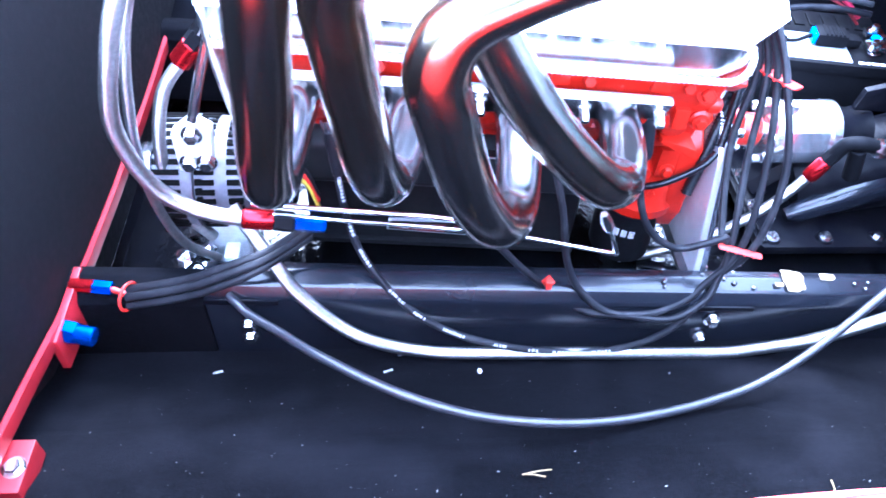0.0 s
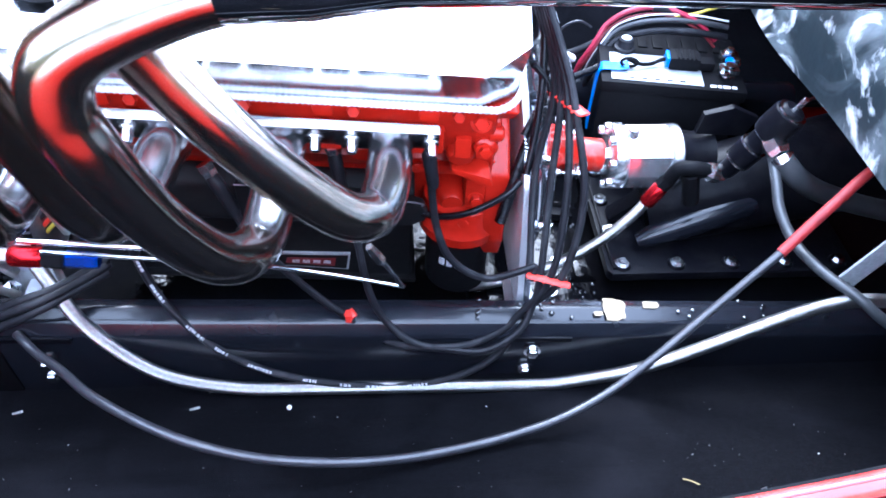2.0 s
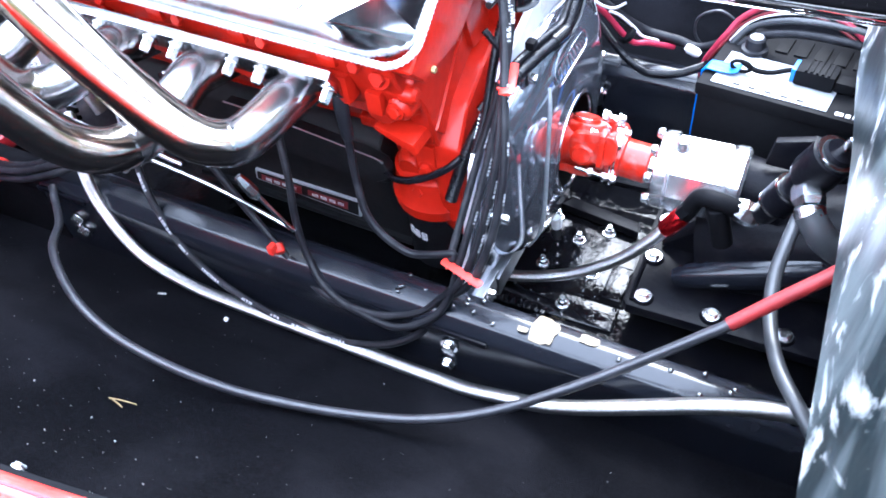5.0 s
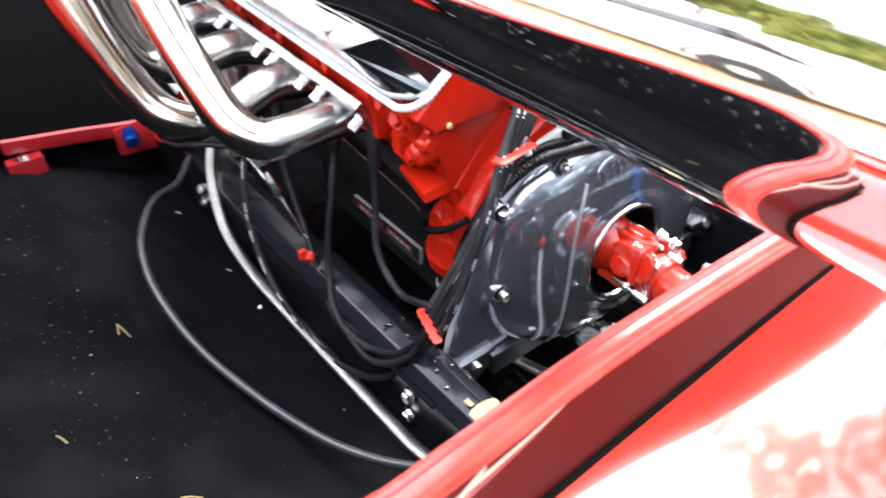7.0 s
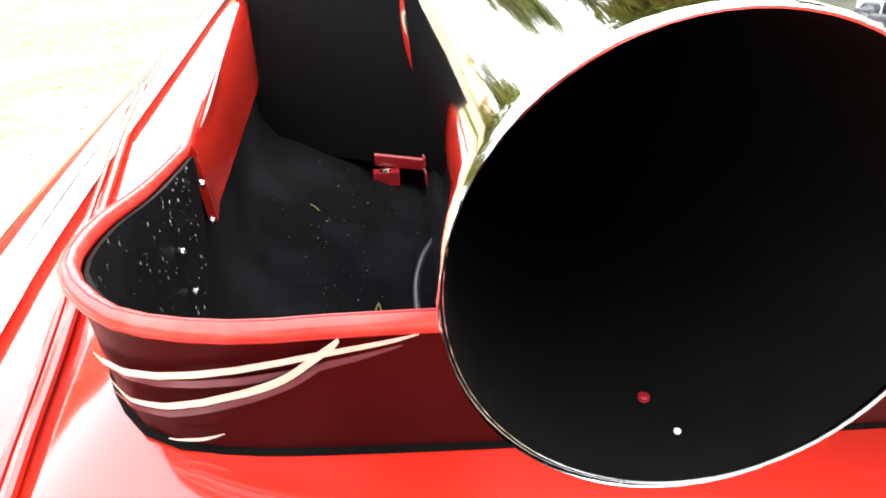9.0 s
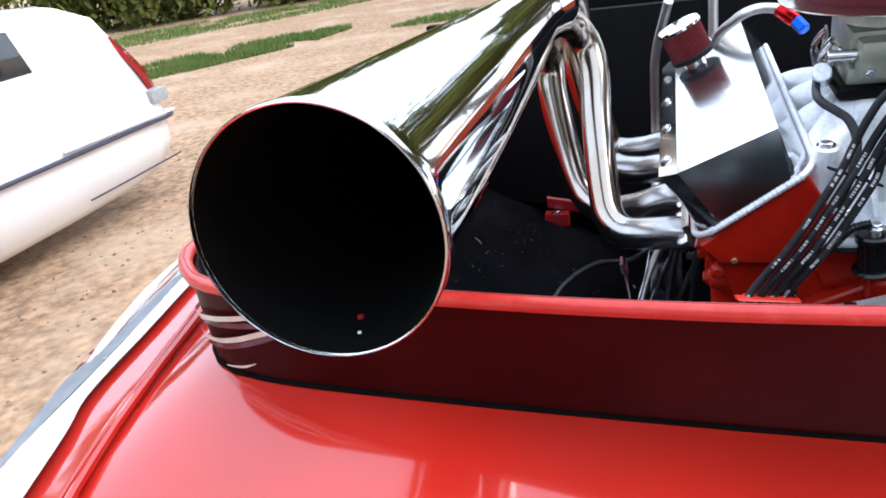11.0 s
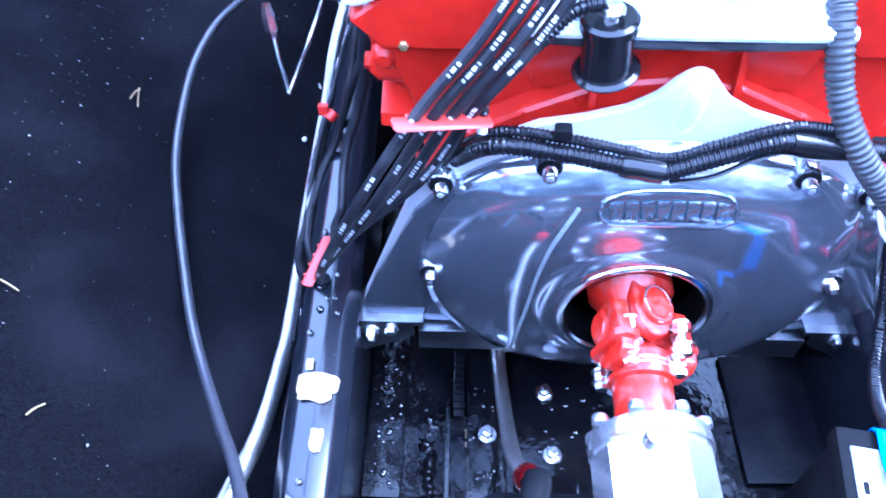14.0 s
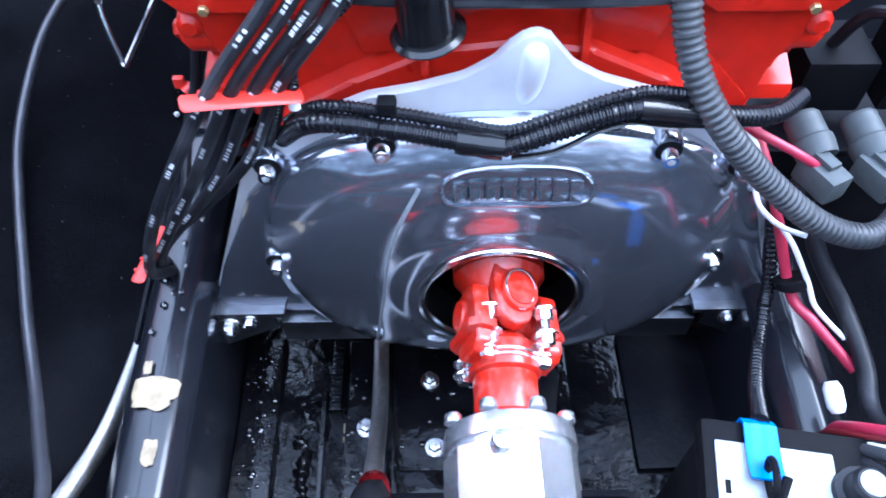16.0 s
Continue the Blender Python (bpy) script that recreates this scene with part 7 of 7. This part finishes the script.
for x, y, length, a in ((-0.299, -0.587, 0.035, 0.2), (-0.303, -0.592, 0.025, -0.2), (-0.578, -0.711, 0.022, 0.9), (0.02, -0.62, 0.02, 1.2), (-0.10, -0.70, 0.016, 0.4), (0.14, -0.56, 0.018, -0.6)):
    d = Vector((math.cos(a), math.sin(a), -0.5 * math.sin(a))) * length
    m0 = Vector((x, y, bay_floor(y) + 0.003))
    solo("straw", tube([m0 - d * 0.5, m0 + Vector((0, 0, 0.002)), m0 + d * 0.5], 0.0009, 6, 3), STRAW, "dry straw lying on the black carpet", "straw", "straws")
solo("pebble", turned((-0.338, -0.392, -0.133), (-0.338, -0.390, -0.127), [(0, 0.0025), (0.5, 0.004), (1, 0.002)], 8), PRINT, "small white pebble on the carpet", "pebble")
for x, y in ((-0.70, -0.385), (-0.47, -0.388), (-0.45, -0.36)):
    solo("paint_flake", block((x, y, bay_floor(y) + 0.002), (x + 0.013, y + 0.003, bay_floor(y) + 0.0035), 0.0, Matrix.Rotation(0.3, 4, "Z")), SPECK, "pale flake lying by the stringer", "flake", "flakes")


# ---------------------------------------------------------------- the yard
GROUND_Z = -0.90


DIRT = material("pale orange dirt", (0.36, 0.235, 0.145), 0.95, spread=0.42, grain=16, bump=1.0, bump_scale=22, second=(0.50, 0.37, 0.26), second_scale=0.9, second_amount=0.9, spec=0.15)
PEBBLE = material("brown pebbles and clods", (0.20, 0.13, 0.08), 0.9, spread=0.5, grain=8, second=(0.42, 0.34, 0.26), second_scale=3, second_amount=0.7)
GRASS = material("short grass", (0.10, 0.17, 0.035), 0.9, spread=0.4, grain=30, second=(0.22, 0.20, 0.08), second_scale=2, second_amount=0.6, spec=0.2)
LEAF = material("leaves", (0.12, 0.14, 0.028), 0.7, spread=0.5, grain=3, second=(0.34, 0.30, 0.08), second_scale=1.2, second_amount=0.6, spec=0.25)
BARK = material("bark", (0.13, 0.10, 0.075), 0.9, spread=0.4, grain=14, bump=0.8, bump_scale=20)
CAR_WHITE = material("white car paint", (0.80, 0.80, 0.80), 0.2, coat=0.8, spread=0.02)
TRIM = material("dark car trim", (0.03, 0.03, 0.06), 0.4)
LAMP_RED = material("red lamp lens", (0.40, 0.012, 0.02), 0.1, coat=0.8)
GLASS = material("dark car glass", (0.02, 0.025, 0.03), 0.05, coat=0.8)
TYRE = material("tyre rubber", (0.02, 0.02, 0.021), 0.8)

gx = [-400, -120, -60, -40, -30, -24] + [-20 + 0.8 * i for i in range(51)] + [24, 30, 40, 60, 120, 400]


def ground_height(x, y):
    """The height of the yard at a corner of its grid."""
    if abs(x) >= 22 or abs(y) >= 22:
        return GROUND_Z
    return GROUND_Z + 0.03 * noise.noise(Vector((x * 0.5, y * 0.5, 1))) + 0.012 * noise.noise(Vector((x * 2.1, y * 2.1, 4)))


rows = [[(x, y, ground_height(x, y)) for y in gx] for x in gx]
solo("ground", sheet(rows), DIRT, "bare orange dirt yard with sparse grass", "ground", kind="structure", sharp=180)

gravel = bmesh.new()
pebbles = random.Random(77)
for _ in range(900):
    x, y = pebbles.uniform(-5.2, -0.6), pebbles.uniform(-5.0, -2.2)
    i, j = math.floor((x + 20) / 0.8), math.floor((y + 20) / 0.8)
    fx, fy = (x + 20) / 0.8 - i, (y + 20) / 0.8 - j
    corner = [ground_height(-20 + 0.8 * (i + a), -20 + 0.8 * (j + b)) for a, b in ((0, 0), (1, 0), (0, 1), (1, 1))]
    z = (corner[0] * (1 - fx) + corner[1] * fx) * (1 - fy) + (corner[2] * (1 - fx) + corner[3] * fx) * fy
    r = pebbles.choice((0.004, 0.005, 0.006, 0.008, 0.012, 0.018))
    q = Euler((0, 0, pebbles.uniform(0, 6.3))).to_matrix()
    vs = [gravel.verts.new(Vector((x, y, z)) + q @ (Vector(o) * r)) for o in ((1, 0, 0), (0.1, 0.8, 0.1), (-1, 0.1, 0), (-0.2, -0.9, 0), (0.1, 0.1, 0.7))]
    for a, b in ((0, 1), (1, 2), (2, 3), (3, 0)):
        gravel.faces.new((vs[a], vs[b], vs[4]))
solo("gravel", gravel, PEBBLE, "small brown stones and clods on the dirt", "gravel", kind="stuff", smooth=False)


def grass_patch(cx, cy, lx, ly, turn, count, seed):
    rng = random.Random(seed)
    v, f = [], []
    for _ in range(count):
        a, r = rng.uniform(0, 6.283), math.sqrt(rng.random())
        px, py = lx * r * math.cos(a), ly * r * math.sin(a)
        if noise.noise(Vector((px, py, seed))) < -0.25:
            continue
        x, y = cx + px * math.cos(turn) - py * math.sin(turn), cy + px * math.sin(turn) + py * math.cos(turn)
        h, b, w = rng.uniform(0.04, 0.12), rng.uniform(0, 6.283), rng.uniform(0.008, 0.02)
        i = len(v)
        v += [(x - w * math.cos(b), y - w * math.sin(b), GROUND_Z - 0.02), (x + w * math.cos(b), y + w * math.sin(b), GROUND_Z - 0.02), (x + rng.uniform(-0.05, 0.05), y + rng.uniform(-0.05, 0.05), GROUND_Z + h)]
        f.append((i, i + 1, i + 2))
    me = bpy.data.meshes.new("grass")
    me.from_pydata(v, [], f)
    me.materials.append(GRASS)
    tagged(new("grass", me), "short green grass growing in the dirt", "grass", kind="stuff")


grass_patch(-10.8, -8.1, 3.2, 0.9, radians(150), 14000, 1)
grass_patch(-17, -12.0, 7.0, 1.8, radians(140), 12000, 2)
grass_patch(-14.0, -3.2, 2.6, 0.7, radians(120), 5000, 3)
grass_patch(7, -14, 7.0, 2.0, radians(20), 9000, 4)


def foliage_mesh(name, seed, rx, rz, leaves, clumps, leaf):
    """A crown: many small leaf blades gathered in uneven clumps with gaps between."""
    rng = random.Random(seed)
    v, f = [], []
    centres = []
    for _ in range(clumps):
        a, u, r = rng.uniform(0, 6.283), rng.uniform(-1, 1), rng.uniform(0.45, 1.0)
        s = math.sqrt(1 - u * u)
        centres.append((Vector((rx * r * s * math.cos(a), rx * r * s * math.sin(a), rz * r * u)), rng.uniform(0.16, 0.34) * rx))
    for _ in range(leaves):
        c, size = rng.choice(centres)
        p = c + Vector((rng.gauss(0, 1), rng.gauss(0, 1), rng.gauss(0, 0.75))) * size * 0.55
        q = Euler((rng.uniform(-1, 1), rng.uniform(-1, 1), rng.uniform(0, 6.283))).to_matrix()
        s = leaf * rng.uniform(0.6, 1.4)
        i = len(v)
        v += [tuple(p + q @ Vector(o)) for o in ((0, -s, 0), (s * 0.5, 0, s * 0.15), (0, s, 0), (-s * 0.5, 0, s * 0.15))]
        f.append((i, i + 1, i + 2, i + 3))
    me = bpy.data.meshes.new(name)
    me.from_pydata(v, [], f)
    me.materials.append(LEAF)
    return me


CROWNS = [foliage_mesh("crown", 11 + k, 2.2, 1.9, 9000, 34, 0.11) for k in range(2)]
# Sparse crown for the unseen starboard tree that dapples the deck's reflection.
CROWNS.append(foliage_mesh("crown", 17, 2.2, 1.9, 2600, 30, 0.10))
BUSH = foliage_mesh("bush", 31, 1.3, 0.7, 6000, 26, 0.06)


def tree(x, y, size, turn, which):
    t = thing("tree", (x, y, GROUND_Z), "leafy green tree round the yard, set there for reflections", "tree", "yard trees")
    rng = random.Random(int(x * 10 + y))
    top = Vector((x, y, GROUND_Z + 2.6 * size))
    part("trunk", sweep(bmesh.new(), spline([(x, y, GROUND_Z - 0.1), (x + 0.06, y, GROUND_Z + 1.2 * size), tuple(top), (x - 0.1, y + 0.1, GROUND_Z + 4.2 * size)], 4), [0.20 * size * (1 - 0.05 * i) for i in range(13)], 10), BARK, t)
    for k in range(5):
        a = k * 1.256 + rng.random()
        part("limb", sweep(bmesh.new(), spline([tuple(top - Vector((0, 0, 0.3 * size))), tuple(top + size * Vector((0.7 * math.cos(a), 0.7 * math.sin(a), 0.7))), tuple(top + size * Vector((1.5 * math.cos(a), 1.5 * math.sin(a), 1.3)))], 3), [0.08 * size * (1 - 0.12 * i) for i in range(7)], 7), BARK, t)
    crown = new("crown", CROWNS[which])
    crown.parent = t
    crown.location = (0, 0, 3.9 * size)
    crown.scale = (size, size, size)
    crown.rotation_euler = (0, 0, turn)
    return t


# Trees aft and to starboard stay unseen, added to shape what gloss reflects.
for x, y, s, r, w in ((-4, -19, 1.2, 0.3, 0), (3, -17, 1.0, 1.7, 1), (10, -20, 1.3, 2.4, 0), (-12, -22, 1.25, 4.1, 1), (17, -14, 1.1, 0.9, 0), 
                      (20, -3, 1.2, 3.3, 1), (5.2, 8.0, 1.50, 0.8, 2), (-3.5, 11.5, 1.5, 2.2, 1), (-9.5, 10.0, 1.55, 3.0, 0), (-15.5, 3.6, 1.45, 0.6, 1), (-14.5, 6.2, 1.5, 1.9, 0), (-17.5, 5.0, 1.6, 3.8, 0), (-23.5, -17.8, 1.35, 0.4, 0), (-18.8, -21.5, 1.4, 4.2, 1), (-14.5, -22.5, 1.3, 5.1, 0), (12.5, -3.2, 1.6, 0.4, 0), (13.5, 2.2, 1.7, 2.1, 1), (11.5, 7.0, 1.5, 4.0, 0), (-25, 8, 1.3, 1.1, 0), (18, 9, 1.25, 0.2, 0), (6, 18, 1.2, 2.9, 1), (-8, 19, 1.3, 4.4, 0), (-30, -1.2, 1.2, 0.7, 0), (-27, 2.2, 1.15, 2.0, 1), (-31, 5.5, 1.3, 3.6, 0)):
    tree(x, y, s, r, w)
for x, y, r in ((-21, -15.5, 0), (-22.5, -13.0, 1), (-23.5, -10.2, 2), (-19.5, -17.5, 3), (-17, -19, 4), (-24.5, -7.5, 5), (-8, -18, 0.5), (0, -17.5, 1.5), (6.5, -17.5, 2.5), (12, -16.5, 3.5)):
    b = new("bush", BUSH)
    b.location, b.rotation_euler, b.scale = (x, y, GROUND_Z + 2.1), (0, 0, r), (2.0, 2.0, 3.6)
    tagged(b, "tall green bush at the edge of the yard", "bush", "yard bushes")

for k in range(11):
    b = new("bush", BUSH)
    b.location, b.rotation_euler, b.scale = (-5 + 2.1 * k, -14.2 - 1.2 * math.sin(k * 1.7), GROUND_Z + 1.25), (0, 0, 1.3 * k), (1.9, 1.7, 2.1 + 0.5 * math.sin(k * 2.3))
    tagged(b, "tall yellowish green bush in the hedge", "bush", "hedge bushes")

# parked white car
car = thing("car", (-2.9, -4.6, GROUND_Z), "parked white car seen at its rear corner", "car")
CX, CY = -3.90, -3.86


def car_ring(x, narrow, roof, low):
    """One cross-section of the body, from one sill over the roof to the other."""
    w = 1.70
    pts = [(0.12, low), (0.03 + narrow * 0.6, low + 0.07), (-0.01 + narrow, max(0.42, low + 0.1)), (0.0 + narrow, 0.66), (0.03 + narrow, 0.80), (0.14 + narrow * 1.2, roof * 0.82 + 0.06), (0.26 + narrow * 1.3, roof - 0.03), (0.42 + narrow, roof)]
    near = [(x, CY - y, GROUND_Z + z) for y, z in pts]
    far = [(x, CY - w + y, GROUND_Z + z) for y, z in reversed(pts)]
    return near + far


rings = [car_ring(CX + dx, nar, roof, low) for dx, nar, roof, low in
         ((-0.02, 0.22, 0.90, 0.46), (0.0, 0.14, 0.96, 0.40), (0.06, 0.06, 1.02, 0.33), (0.14, 0.02, 1.16, 0.26), (0.30, 0.0, 1.36, 0.20), (0.60, 0.0, 1.46, 0.17), (1.2, 0.0, 1.49, 0.16),
          (2.2, 0.0, 1.47, 0.16), (2.9, 0.0, 1.25, 0.16), (3.3, 0.0, 0.98, 0.16), (4.1, 0.04, 0.94, 0.20), (4.3, 0.2, 0.90, 0.28))]
part("body", sheet(rings), CAR_WHITE, car, sharp=50)
part("rub_strip", tube([(CX + 0.03, CY - 0.045, GROUND_Z + 0.585), (CX + 0.14, CY + 0.022, GROUND_Z + 0.585), (CX + 0.6, CY + 0.024, GROUND_Z + 0.59), (CX + 2.2, CY + 0.024, GROUND_Z + 0.59)], 0.020, 8, squash=0.7), TRIM, car, "dark rubbing strip")
part("bumper_seam", tube([(CX + 0.1, CY + 0.018, GROUND_Z + 0.30), (CX + 0.6, CY + 0.016, GROUND_Z + 0.29), (CX + 1.1, CY + 0.014, GROUND_Z + 0.285)], 0.006, 6), TRIM, car)
part("bumper_lip", tube([(CX - 0.01, CY - 0.20, GROUND_Z + 0.60), (CX + 0.05, CY - 0.04, GROUND_Z + 0.61), (CX + 0.14, CY + 0.02, GROUND_Z + 0.615), (CX + 1.2, CY + 0.02, GROUND_Z + 0.63)], 0.010, 8), CAR_WHITE, car)
lampm = sheet([[(CX + 0.085, CY - 0.10, GROUND_Z + 0.80), (CX + 0.20, CY - 0.03, GROUND_Z + 0.80)], [(CX + 0.115, CY - 0.12, GROUND_Z + 0.92), (CX + 0.24, CY - 0.05, GROUND_Z + 0.92)],
               [(CX + 0.17, CY - 0.18, GROUND_Z + 1.06), (CX + 0.30, CY - 0.10, GROUND_Z + 1.06)], [(CX + 0.24, CY - 0.24, GROUND_Z + 1.18), (CX + 0.34, CY - 0.16, GROUND_Z + 1.18)]], 0.03)
part("tail_lamp", lampm, LAMP_RED, car, "red tail lamp")
part("reflector", block((CX + 0.06, CY - 0.06, GROUND_Z + 0.70), (CX + 0.24, CY + 0.012, GROUND_Z + 0.79), 0.012), LIGHT_GREY, car, "clear lower lamp")
part("side_glass", slab([(CX + 1.05, GROUND_Z + 0.98), (CX + 1.2, GROUND_Z + 1.36), (CX + 2.2, GROUND_Z + 1.38), (CX + 2.8, GROUND_Z + 0.98)], "y", CY - 0.20, CY - 0.10, 0.01), GLASS, car)
for dx in (2.35, 3.75):
    wheel = part("wheel", turned((CX + dx, CY - 0.20, GROUND_Z + 0.31), (CX + dx, CY + 0.015, GROUND_Z + 0.31), [(0, 0.26), (0.08, 0.30), (0.5, 0.31), (0.92, 0.30), (1, 0.26)], 36), TYRE, car, "black tyre")
    part("hub", turned((CX + dx, CY - 0.02, GROUND_Z + 0.31), (CX + dx, CY + 0.02, GROUND_Z + 0.31), [(0, 0.20), (0.6, 0.19), (1, 0.05)], 28), LIGHT_GREY, wheel)
    part("arch", sweep(bmesh.new(), [(CX + dx + 0.36 * math.cos(a), CY + 0.01, GROUND_Z + 0.31 + 0.36 * math.sin(a)) for a in (math.pi * k / 20 for k in range(21))], 0.02, 8), TRIM, car)

# trailer under the boat
trailer = thing("boat_trailer", (0.0, 0.0, GROUND_Z), "galvanised boat trailer under the hull", "trailer")
for sgn in (-1, 1):
    part("rail", block((-3.6, sgn * 0.62 - 0.04, -0.52), (1.0, sgn * 0.62 + 0.04, -0.42), 0.006), STEEL_DULL, trailer)
    w = part("wheel", turned((0.1, sgn * 0.86, -0.60), (0.1, sgn * 1.04, -0.60), [(0, 0.24), (0.1, 0.29), (0.9, 0.29), (1, 0.24)], 32), TYRE, trailer)
    part("bunk", block((-3.0, sgn * 0.35 - 0.05, -0.42), (0.95, sgn * 0.35 + 0.05, -0.30), 0.01), BOARD, trailer)
part("axle", rod((0.1, -0.9, -0.60), (0.1, 0.9, -0.60), 0.03), STEEL_DULL, trailer)
hull_rows = []
for x, w, z in ((1.10, 0.93, -0.28), (0.4, 0.94, -0.29), (-1.2, 0.93, -0.28), (-2.2, 0.85, -0.20), (-3.2, 0.5, 0.0), (-4.0, 0.06, 0.38)):
    hull_rows.append([(x, -w, z + 0.02), (x, -w * 0.6, z - 0.05), (x, 0, z - 0.12), (x, w * 0.6, z - 0.05), (x, w, z + 0.02)])
part("hull_bottom", sheet(hull_rows, 0.02), GELCOAT, boat)
for sgn in (-1, 1):
    part("bow_side", sheet([[(-1.28, sgn * 1.01, 0.305), (-1.28, sgn * 0.95, -0.26)], [(-2.2, sgn * 0.95, 0.36), (-2.2, sgn * 0.85, -0.18)], [(-3.4, sgn * 0.55, 0.44), (-3.2, sgn * 0.5, 0.02)], [(-4.0, sgn * 0.06, 0.48), (-4.0, sgn * 0.06, 0.40)]], 0.015), GELCOAT, boat)
